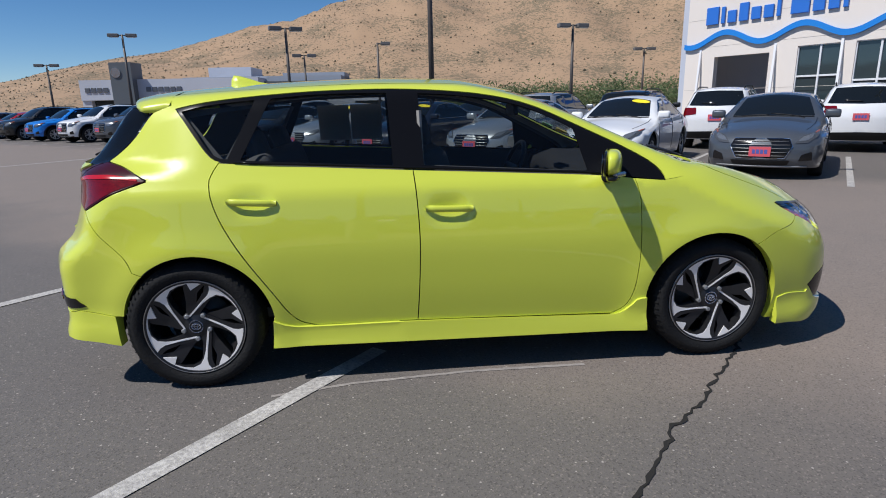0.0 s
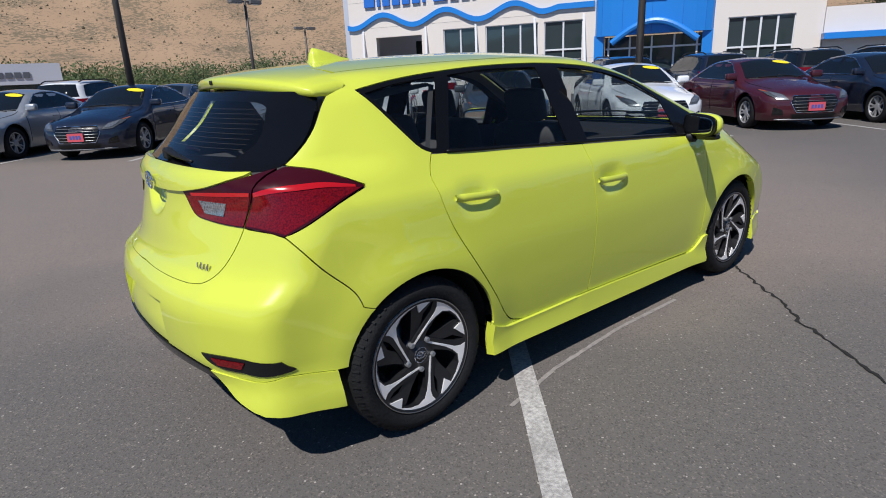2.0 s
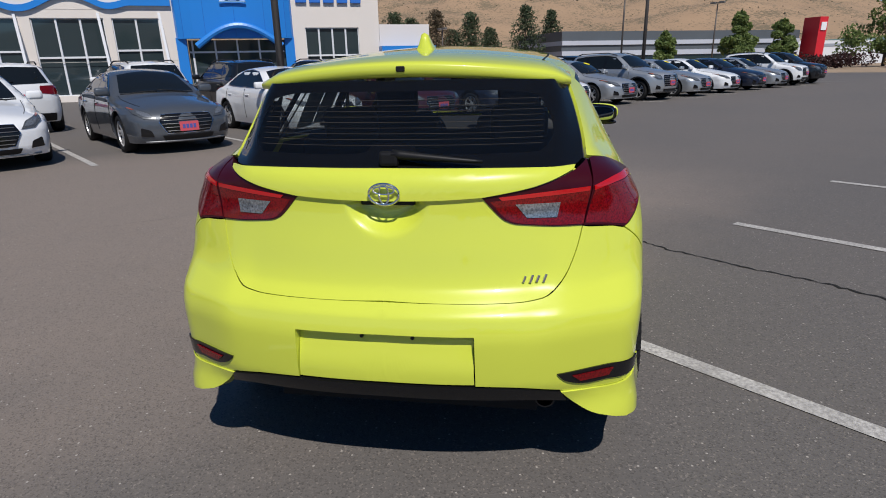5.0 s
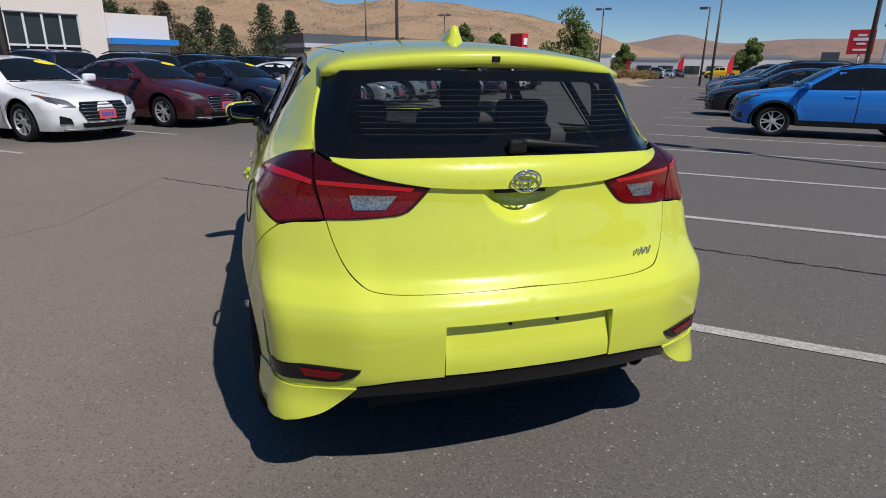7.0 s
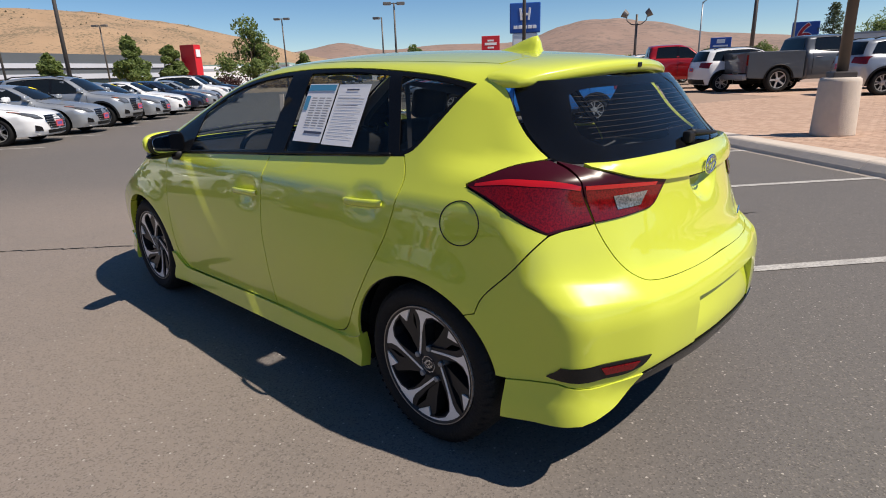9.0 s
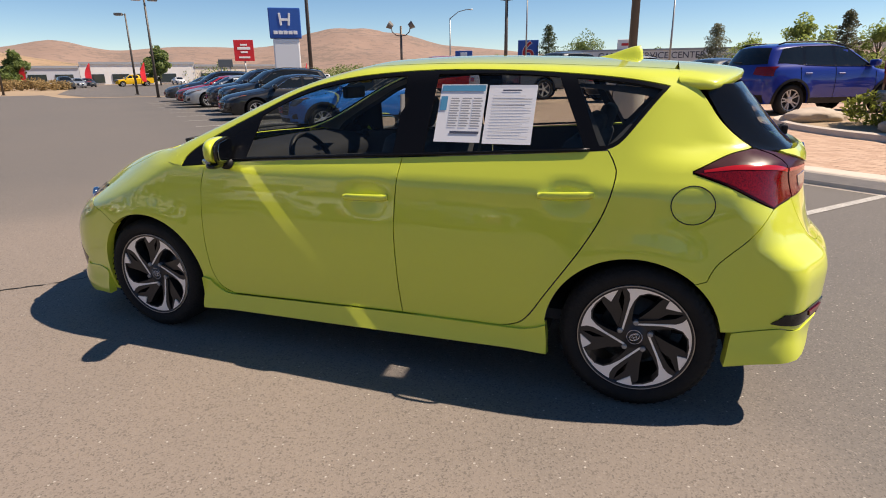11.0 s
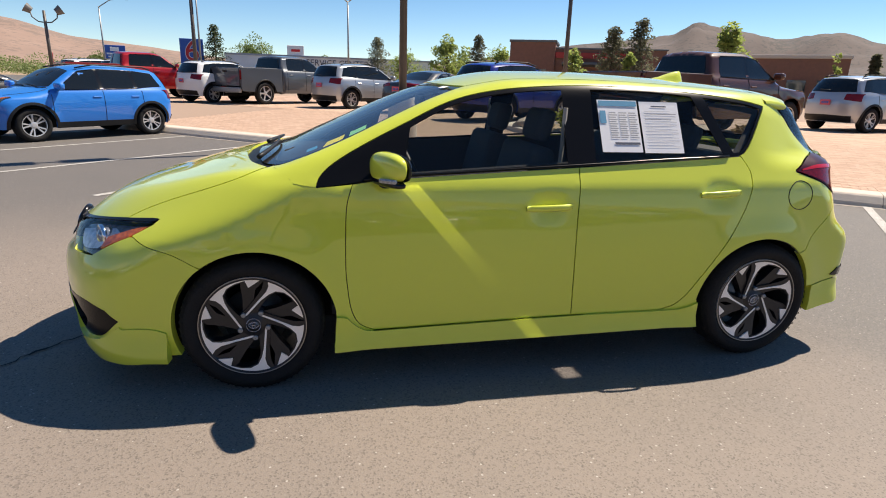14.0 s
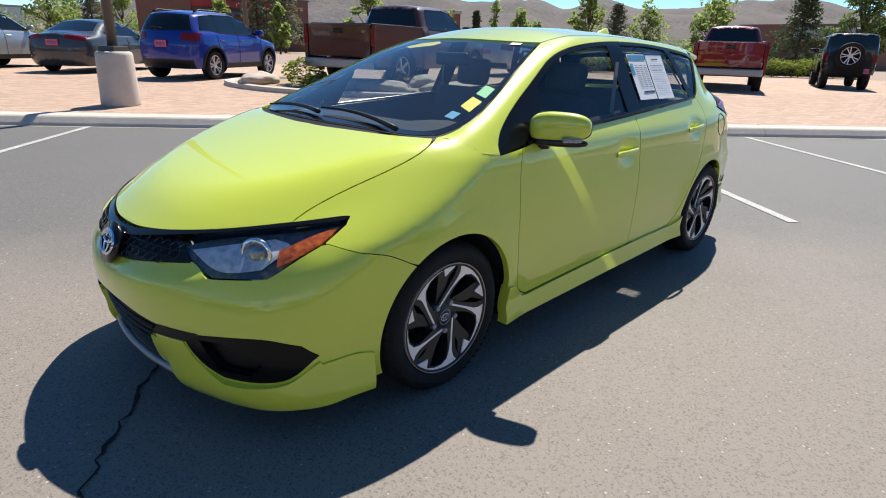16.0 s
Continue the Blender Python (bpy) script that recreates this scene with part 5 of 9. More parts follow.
for az_, d, h, s, sd_ in ((-95.9, 120, 9.3, 3.0, 71), (-105.5, 100, 8.9, 1.9, 72), (-118.1, 72, 7.9, 2.2, 73), (-120.4, 74, 9.0, 2.3, 74), (-138.0, 80, 5.7, 0.9, 75), (-150.7, 80, 6.8, 2.0, 76)):
    conifer(*polar(az_, d, 2.1, 2.9), h, s * 1.35, sd_, "leaf_pine", "grey-green pine tree by the street")
for az_, d, h, s, sd_, many in ((-98.6, 125, 7.0, 4.0, 80, 1.0), (-102.6, 95, 8.2, 3.0, 81, 1.2), (-104.2, 104, 7.0, 3.0, 82, 1.0), (-107.6, 100, 6.9, 3.2, 83, 1.1), (-119.8, 62, 4.7, 1.1, 84, 0.6), (-114.9, 60, 4.9, 1.3, 85, 0.35), (-127.8, 60, 7.1, 2.3, 86, 1.0),
                               (-139.7, 75, 7.2, 1.2, 87, 0.22), (-142.0, 75, 5.9, 1.7, 88, 0.7), (-143.5, 78, 4.3, 2.0, 89, 0.9), (-147.9, 55, 7.0, 1.7, 90, 0.75), (-153.2, 75, 6.6, 2.4, 91, 0.6), (-158.6, 62, 6.9, 2.8, 92, 0.5), (-135.6, 70, 5.4, 0.9, 93, 0.2)):
    tree(*polar(az_, d, 2.1, 2.9), h, s * 1.25, sd_, "leaf_spring", "fresh green broadleaf tree by the street" if many > 0.5 else "sparse young tree by the street", 0.0, many * 0.8, 0.26)


def scrub_belt(name, a0, a1, d0, d1, hmin, hmax, count, seed, leaf, label):
    """Low uncountable growth along a stretch of bearings."""
    rnd = random.Random(seed)
    V, F = [], []
    for _ in range(count):
        az_, d = rnd.uniform(a0, a1), rnd.uniform(d0, d1)
        h = rnd.uniform(hmin, hmax)
        x, y = polar(az_, d)
        leaf_cloud(V, F, (x, y, h * 0.45), h * rnd.uniform(0.45, 0.8), 170, 0.02 * h + 0.13, rnd, 0.7)
    tagged(new(name, mesh_of(name, V, F, M[leaf])), label, "bushes", "", "stuff")


scrub_belt("tree_belt", 56, 100, 95, 135, 2.6, 6.8, 330, 61, "leaf_belt", "belt of green bushes and small trees below the hill")
scrub_belt("tree_belt", -10, 14, 105, 130, 2.6, 5.5, 60, 62, "leaf_belt", "belt of green bushes and small trees below the hill")
scrub_belt("street_bushes", -92, -46, 150, 210, 2.5, 5.5, 260, 63, "leaf", "green bushes along the far street")
scrub_belt("street_bushes", -170, -96, 110, 150, 2.0, 6.0, 220, 64, "leaf", "green bushes along the far street")
scrub_belt("red_shrubs", -27.5, -22.5, 84, 90, 1.6, 2.4, 14, 65, "leaf_red", "dark red shrubs on the verge")
scrub_belt("dry_grass_tufts", -36.5, -28.5, 84, 98, 0.9, 1.7, 34, 66, "grass_dry", "tall dry grass tufts on the verge")


def hill_bushes(seed):
    """Dark scrub scattered over the near hillside, thicker on its southern end."""
    rnd = random.Random(seed)
    me = bpy.data.objects["hill_scrub"].data
    V, F = [], []
    quads = [p for p in me.polygons if 330 < math.hypot(p.center.x, p.center.y) < 905]
    for p in quads:
        az_ = math.degrees(math.atan2(p.center.y, p.center.x))
        if az_ < -34 or az_ > 128:
            continue
        thick = 0.25 + 1.0 / (1 + math.exp(-(az_ - 80) / 5.0))
        thick *= 0.35 + 1.3 * max(0.0, 0.5 + noise.noise(p.center * 0.012))
        want = thick * p.area / 150.0
        for _ in range(int(want + rnd.random())):
            a, b, c, d = (me.vertices[i].co for i in p.vertices)
            s_, t_ = rnd.random(), rnd.random()
            q = a.lerp(b, s_).lerp(d.lerp(c, s_), t_)
            r_ = rnd.uniform(0.5, 1.0) * (1.6 if rnd.random() < 0.12 else 1.0)
            o = len(V)
            V += [(q.x + r_ * math.cos(k * 1.57 + s_), q.y + r_ * math.sin(k * 1.57 + s_), q.z + r_ * 0.25) for k in range(4)] + [(q.x + 0.2 * r_, q.y, q.z + r_ * 1.25)]
            F += [(o + k, o + (k + 1) % 4, o + 4) for k in range(4)]
    tagged(new("hill_bushes", mesh_of("hill_bushes", V, F, M["sage"])), "dark sage scrub dotted over the dry hillside", "bushes", "", "stuff")


hill_bushes(67)


def far_shops():
    b = thing("far_shops", Matrix.Translation((118, -98, 0)) @ Matrix.Rotation(radians(-130), 4, "Z"), "row of low white shops with a pale teal roof strip", "building")
    for x0, x1, h, m in ((-42, -20, 4.6, "white_metal"), (-20, -4, 3.6, "light_panel"), (-4, 20, 4.4, "white_metal"), (20, 40, 3.8, "stucco")):
        part("wall", box((x1 - x0 - 0.05, 12, h), Matrix.Translation(((x0 + x1) / 2, 6, h / 2))), M[m], b)
        part("roof_strip", box((x1 - x0 - 0.1, 12.4, 0.5), Matrix.Translation(((x0 + x1) / 2, 6, h + 0.25))), M["teal"] if h > 4.5 else M["grey_panel"], b)
        for i in range(int((x1 - x0) / 5)):
            part("shop_window", box((3.4, 0.2, 1.9), Matrix.Translation((x0 + 3 + 5 * i, -0.06, 1.3))), M["glass_bld"], b)


far_shops()


def feather_flag(x, y, h, seed):
    p = thing("feather_flag", pose(x, y, 0, 0, 0, 40 + seed * 20), "red feather flag on a bent pole by the road", "flag", "roadside flags")
    top = [(0.02 * i * i * 0.1, 0, h * i / 10) for i in range(11)]
    V, F = tube(top, 0.03, 6)
    part("pole", mesh_of("pole", V, F, M["pole_grey"], True), None, p)
    V, F = [], []
    for i in range(9):
        z = h * (0.2 + 0.1 * i)
        wdt = 0.85 * math.sin(math.pi * min(1.0, 0.25 + 0.094 * i)) + 0.12
        for y_ in (-0.015, 0.015):
            V += [(0.04, y_, z), (0.04 + wdt, y_ + 0.06 * math.sin(i), z)]
    for i in range(8):
        o = 4 * i
        F += [(o, o + 1, o + 5, o + 4), (o + 3, o + 2, o + 6, o + 7), (o + 1, o + 3, o + 7, o + 5), (o + 2, o, o + 4, o + 6)]
    part("sail", mesh_of("sail", V, F, M["sign_red"]), None, p)


for i, (az_, d, h) in enumerate(((-33.6, 104, 3.4), (-38.3, 112, 3.8), (-42.4, 108, 3.8), (-56.5, 104, 3.6), (-67.0, 100, 3.8))):
    feather_flag(*polar(az_, d), h, i)


def hedge(u0, u1, v, h, seed):
    rnd = random.Random(seed)
    V, F = [], []
    n = int((u1 - u0) * 9)
    for i in range(n):
        x, y = lot_xy(u0 + (u1 - u0) * i / n, v + rnd.uniform(-0.5, 0.5))
        leaf_cloud(V, F, (x, y, 0.38 + h * rnd.uniform(0.3, 0.75)), 0.42, 110, 0.07, rnd, 0.75)
    hd = thing("hedge", pose(0, 0, 0), "clipped yellow-green hedge beside the brick lot", "hedge")
    tagged(part("foliage", mesh_of("foliage", V, F, M["hedge"]), None, hd), "", "", "", "stuff")
    a, b = lot_xy(u0, v), lot_xy(u1, v)
    part("twig_core", box(((u1 - u0), 0.5, h * 0.5), Matrix.Translation(((a[0] + b[0]) / 2, (a[1] + b[1]) / 2, 0.38 + h * 0.25)) @ Matrix.Rotation(LOT, 4, "Z"), 0.05, 1), M["hedge_wood"], hd)


hedge(-14.5, -8.4, -25.0, 0.8, 71)
hedge(-24.5, -15.5, -25.5, 0.8, 72)


def boulder(u, v, sx, sy, sz, seed):
    bm = bmesh.new()
    bmesh.ops.create_icosphere(bm, subdivisions=4, radius=1.0)
    for w in bm.verts:
        k = 1 + 0.22 * noise.fractal(w.co * 1.1 + Vector((seed, 0, 0)), 1.0, 2.0, 5) + 0.05 * noise.noise(w.co * 5 + Vector((0, seed, 0)))
        w.co = Vector((w.co.x * sx * k, w.co.y * sy * k, max(w.co.z, -0.45) * sz * k))
    x, y = lot_xy(u, v)
    ob = part("boulder", bm, M["rock"], None, "", pose(x, y, rise(v) + 0.05 + sz * 0.36, 0, 0, seed * 37), True)
    tagged(ob, "weathered tan sandstone boulder on the planting island", "boulder", "island boulders")


def island():
    n, V, F = 56, [], []
    cu, cv, ru, rv, tilt = 1.3, -11.1, 3.3, 1.75, radians(-10)
    def pt(a, k, z):
        a_, b_ = ru * k * math.cos(a), rv * k * math.sin(a)
        x, y = lot_xy(cu + a_ * math.cos(tilt) - b_ * math.sin(tilt), cv + a_ * math.sin(tilt) + b_ * math.cos(tilt))
        return (x, y, z - PAVE + rise(cv + a_ * math.sin(tilt) + b_ * math.cos(tilt)))
    for i in range(n):
        a = 2 * math.pi * i / n
        V += [pt(a, 1.0, PAVE), pt(a, 0.99, PAVE + 0.1), pt(a, 0.95, PAVE + 0.12), pt(a, 0.93, PAVE + 0.06)]
    for i in range(n):
        j = (i + 1) % n
        F += [(4 * i + k, 4 * j + k, 4 * j + k + 1, 4 * i + k + 1) for k in range(3)]
    isl = thing("planting_island", pose(0, 0, 0), "planting island with a concrete rim on the brick lot", "planter", "", "structure")
    part("rim", mesh_of("rim", V, F, M["concrete"], False), None, isl)
    part("soil", mesh_of("soil", [V[4 * i + 3] for i in range(n)], [tuple(range(n))], M["dirt"]), None, isl)
    for u, v, a, b, c, s in ((3.7, -11.2, 0.75, 0.4, 0.2, 1), (2.4, -11.9, 0.5, 0.35, 0.18, 2), (0.7, -10.3, 0.8, 0.4, 0.17, 3), (-0.9, -10.2, 0.75, 0.42, 0.17, 4), (-0.2, -11.5, 0.6, 0.4, 0.2, 5), (1.7, -10.6, 0.55, 0.4, 0.17, 6)):
        boulder(u, v, a, b, c, s)
    rnd = random.Random(9)
    for u, v, h, leaf, lab in ((2.6, -11.2, 0.7, "hedge", "low green shrub among the boulders"), (0.4, -11.0, 0.45, "grass_dry", "dry grass clump among the boulders"), (-1.2, -11.0, 0.4, "grass_dry", "dry grass clump among the boulders")):
        V, F = [], []
        leaf_cloud(V, F, (0, 0, h * 0.45), h * 0.75, 420, 0.07, rnd, 0.62)
        x, y = lot_xy(u, v)
        tagged(new("shrub", mesh_of("shrub", V, F, M[leaf])), lab, "shrub", "island shrubs").matrix_basis = pose(x, y, rise(v) + 0.05)


island()


# ---- parked cars ----
def wheel_meshes(r, width, rim_r, tag, spokes=5, twin=True):
    w = width / 2
    tyre = lathe([(rim_r, -w * 0.8), (rim_r + 0.02, -w), (r - 0.03, -w), (r - 0.008, -w * 0.8), (r, -w * 0.5), (r, w * 0.5), (r - 0.008, w * 0.8), (r - 0.03, w), (rim_r + 0.02, w), (rim_r, w * 0.8)], 36)
    barrel = lathe([(rim_r, w * 0.82), (rim_r - 0.012, w * 0.86), (rim_r - 0.02, w * 0.7), (rim_r - 0.05, -w * 0.3), (0.02, -w * 0.3)], 36)
    bars = [lathe([(0.075, w * 0.2), (0.072, w * 0.66), (0.045, w * 0.72), (0.001, w * 0.73)], 20)]
    n = spokes * (2 if twin else 1)
    for i in range(n):
        a = 2 * math.pi * (i // 2 if twin else i) / spokes + ((0.13 if i % 2 else -0.13) if twin else 0)
        lean = (0.10 if i % 2 else -0.10) if twin else 0.0
        t0, t1 = (0.013, 0.017) if twin else (0.026, 0.036)
        V = []
        for rr, t, y in ((0.06, t0, w * 0.64), (rim_r - 0.008, t1, w * 0.78)):
            c = a + lean * (rr - 0.06) / rim_r
            for q, yy in ((-t, y), (t, y), (t * 0.7, y - 0.035), (-t * 0.7, y - 0.035)):
                V.append((rr * math.cos(c) - q * math.sin(c), yy, rr * math.sin(c) + q * math.cos(c)))
        bars.append((V, [(4 + k, 4 + (k + 1) % 4, (k + 1) % 4, k) for k in range(4)] + [(0, 1, 2, 3), (7, 6, 5, 4)]))
    bars.append(lathe([(rim_r - 0.001, w * 0.80), (rim_r - 0.003, w * 0.88), (rim_r - 0.016, w * 0.86), (rim_r - 0.02, w * 0.7)], 36))
    V, F = join_vf(bars)
    return mesh_of("tyre", *tyre, M["rubber"], True), mesh_of("rim", *barrel, M["dark_alloy"], True), mesh_of("spokes", V, F, M["silver_spoke"])


KINDS = {
    "sedan": dict(
        shape=dict(wide=[(-2.4, 0.84), (-1.4, 0.905), (0, 0.905), (1.4, 0.905), (2.3, 0.83)], section=[(0.15, -0.06), (0.4, -0.012), (0.62, 0.0), (0.86, -0.02), (0.95, -0.05), (1.02, -0.10), (1.45, -0.33)],
                   top=[(2.35, 0.70), (2.1, 0.80), (1.4, 0.94), (1.0, 1.01), (0.6, 1.21), (0.15, 1.40), (-0.35, 1.45), (-0.9, 1.41), (-1.35, 1.25), (-1.75, 1.10), (-2.0, 1.06), (-2.45, 1.03)],
                   rear=[(0.15, -2.28), (0.35, -2.42), (0.6, -2.45), (0.85, -2.42), (1.05, -2.38)], front=[(0.15, 2.26), (0.35, 2.37), (0.55, 2.36), (0.7, 2.28), (0.85, 2.05)], crown=0.06, soft=(0.08, 0.16), spine=(-1.5, 1.5, 0.58),
                   flare=((-1.375, 0.33, 0.40, 0.014), (1.375, 0.33, 0.40, 0.014))),
        wb=1.375, r=0.335, sill=0.2,
        glass=[("windshield", "t", [[(0.98, 0), (0.93, 0.35), (0.82, 0.66)], [(0.82, 0.66), (0.25, 0.52)], [(0.25, 0.52), (0.19, 0.0)]]), ("rear_window", "t", [[(-1.0, 0), (-1.02, 0.50)], [(-1.02, 0.50), (-1.52, 0.62)], [(-1.52, 0.62), (-1.66, 0.3), (-1.68, 0)]])],
        side=[("side_window", [(0.74, 0.985), (0.5, 1.13), (0.1, 1.33), (-0.22, 1.375), (-0.22, 0.995)]), ("side_window", [(-0.30, 0.997), (-0.30, 1.378), (-0.62, 1.36), (-0.95, 1.25), (-0.98, 1.01)]), ("side_window", [(-1.04, 1.015), (-1.02, 1.22), (-1.3, 1.08), (-1.32, 1.04)])],
        head=[(0.48, 0.60), (0.56, 0.71), (0.80, 0.80), (0.79, 0.71), (0.66, 0.61)], tail=[(0.30, 0.90), (0.34, 1.0), (0.76, 0.98), (0.78, 0.84)], grille=[(0.0, 0.68), (0.40, 0.68), (0.46, 0.55), (0.36, 0.36), (0, 0.36)], plate=0.47, mirror=(0.72, 0.98), door=(0.90, -0.26, -1.28), handle=0.83),
    "suv": dict(
        shape=dict(wide=[(-2.1, 0.86), (-1.3, 0.925), (0, 0.92), (1.3, 0.925), (2.1, 0.86)], section=[(0.2, -0.05), (0.5, -0.01), (0.75, 0.0), (1.0, -0.02), (1.1, -0.05), (1.18, -0.10), (1.68, -0.30)],
                   top=[(2.2, 0.90), (2.0, 0.98), (1.4, 1.09), (1.0, 1.16), (0.65, 1.38), (0.25, 1.60), (-0.3, 1.68), (-1.2, 1.66), (-1.75, 1.61)],
                   rear=[(0.25, -2.05), (0.5, -2.17), (0.8, -2.18), (1.05, -2.13), (1.18, -2.08), (1.62, -1.80)], front=[(0.25, 2.08), (0.5, 2.17), (0.75, 2.16), (0.92, 2.08), (1.02, 1.9)], crown=0.05, soft=(0.07, 0.16), spine=(-1.35, 1.35, 0.7),
                   flare=((-1.33, 0.36, 0.43, 0.018), (1.33, 0.36, 0.43, 0.018))),
        wb=1.33, r=0.36, sill=0.28,
        glass=[("windshield", "t", [[(0.98, 0), (0.94, 0.35), (0.84, 0.68)], [(0.84, 0.68), (0.34, 0.56)], [(0.34, 0.56), (0.28, 0.0)]]), ("rear_window", "r", [[(0, 1.56), (0.56, 1.54)], [(0.56, 1.54), (0.70, 1.18)], [(0.70, 1.18), (0, 1.16)]])],
        side=[("side_window", [(0.78, 1.12), (0.5, 1.32), (0.2, 1.53), (-0.16, 1.58), (-0.16, 1.13)]), ("side_window", [(-0.24, 1.13), (-0.24, 1.585), (-0.95, 1.57), (-1.0, 1.15)]), ("side_window", [(-1.08, 1.15), (-1.04, 1.57), (-1.55, 1.51), (-1.72, 1.2)])],
        head=[(0.52, 0.74), (0.56, 0.88), (0.82, 0.96), (0.82, 0.84), (0.7, 0.74)], tail=[(0.48, 0.95), (0.5, 1.12), (0.84, 1.12), (0.86, 0.9)], grille=[(0.0, 0.88), (0.44, 0.88), (0.48, 0.72), (0.42, 0.5), (0, 0.5)], plate=0.62, mirror=(0.76, 1.12), door=(0.92, -0.2, -1.15), handle=0.96),
    "pickup": dict(
        shape=dict(wide=[(-2.9, 0.96), (-1.8, 0.99), (0, 0.985), (1.8, 0.99), (2.7, 0.93)], section=[(0.3, -0.06), (0.6, -0.012), (0.85, 0.0), (1.15, -0.012), (1.28, -0.05), (1.36, -0.11), (1.9, -0.30)],
                   top=[(2.85, 1.02), (2.6, 1.12), (1.8, 1.22), (1.45, 1.27), (1.1, 1.52), (0.75, 1.78), (0.3, 1.90), (-0.55, 1.89), (-1.0, 1.85)],
                   rear=[(0.3, -1.0), (1.3, -1.0), (1.38, -0.98), (1.9, -0.86)], front=[(0.35, 2.74), (0.6, 2.86), (0.9, 2.86), (1.1, 2.74), (1.2, 2.5)], crown=0.04, soft=(0.06, 0.12), spine=(-0.4, 2.1, 0.85), rear_bow=[(0, 0.02), (2, 0.02)],
                   flare=((1.85, 0.42, 0.5, 0.02),)),
        wb=1.85, r=0.42, sill=0.42,
        glass=[("windshield", "t", [[(1.4, 0), (1.36, 0.4), (1.26, 0.74)], [(1.26, 0.74), (0.78, 0.62)], [(0.78, 0.62), (0.72, 0.0)]]), ("rear_window", "r", [[(0, 1.78), (0.62, 1.76)], [(0.62, 1.76), (0.72, 1.40)], [(0.72, 1.40), (0, 1.40)]])],
        side=[("side_window", [(1.2, 1.31), (0.95, 1.5), (0.65, 1.74), (0.3, 1.79), (0.3, 1.32)]), ("side_window", [(0.22, 1.32), (0.22, 1.795), (-0.58, 1.77), (-0.66, 1.33)])],
        head=[(0.56, 0.92), (0.58, 1.08), (0.90, 1.10), (0.90, 0.92)], tail=[(0.80, 0.92), (0.80, 1.28), (0.95, 1.28), (0.96, 0.92)], grille=[(0.0, 1.08), (0.52, 1.08), (0.52, 0.72), (0, 0.72)], plate=0.62, mirror=(1.2, 1.32), door=(1.32, 0.26, -0.72), handle=1.14),
    "jeep": dict(
        shape=dict(wide=[(-1.95, 0.78), (-1.4, 0.80), (0.7, 0.80), (1.9, 0.66)], section=[(0.4, -0.03), (0.7, 0.0), (1.1, 0.0), (1.2, -0.01), (1.85, -0.09)],
                   top=[(2.05, 1.0), (1.9, 1.08), (0.85, 1.16), (0.75, 1.2), (0.5, 1.72), (0.35, 1.80), (-1.95, 1.82)],
                   rear=[(0.45, -2.0), (1.2, -2.0), (1.8, -1.93)], front=[(0.45, 2.0), (1.1, 2.0)], crown=0.02, soft=(0.05, 0.08), spine=(-1.4, 1.4, 0.85), rear_bow=[(0, 0.02), (2, 0.02)], front_bow=[(0, 0.04), (2, 0.04)]),
        wb=1.45, r=0.42, sill=0.5,
        glass=[("windshield", "t", [[(0.74, 0), (0.74, 0.62)], [(0.74, 0.62), (0.52, 0.6)], [(0.52, 0.6), (0.52, 0.0)]]), ("rear_window", "r", [[(0, 1.70), (0.62, 1.70)], [(0.62, 1.70), (0.64, 1.26)], [(0.64, 1.26), (0, 1.26)]])],
        side=[("side_window", [(0.6, 1.24), (0.42, 1.66), (-0.2, 1.70), (-0.2, 1.24)]), ("side_window", [(-0.3, 1.24), (-0.3, 1.70), (-1.0, 1.70), (-1.0, 1.24)]), ("side_window", [(-1.1, 1.24), (-1.1, 1.70), (-1.75, 1.70), (-1.75, 1.24)])],
        head=[(0.42, 0.86), (0.42, 1.02), (0.58, 1.02), (0.58, 0.86)], tail=[(0.64, 0.92), (0.64, 1.12), (0.77, 1.12), (0.77, 0.92)], grille=[(0.0, 1.02), (0.36, 1.02), (0.36, 0.74), (0, 0.74)], plate=0.72, mirror=(0.66, 1.2), door=(0.78, -0.25, -1.05), handle=1.08),
}
BUILT = {}
WELL = mat("wheel_well", (0.006, 0.006, 0.006), 0.9)


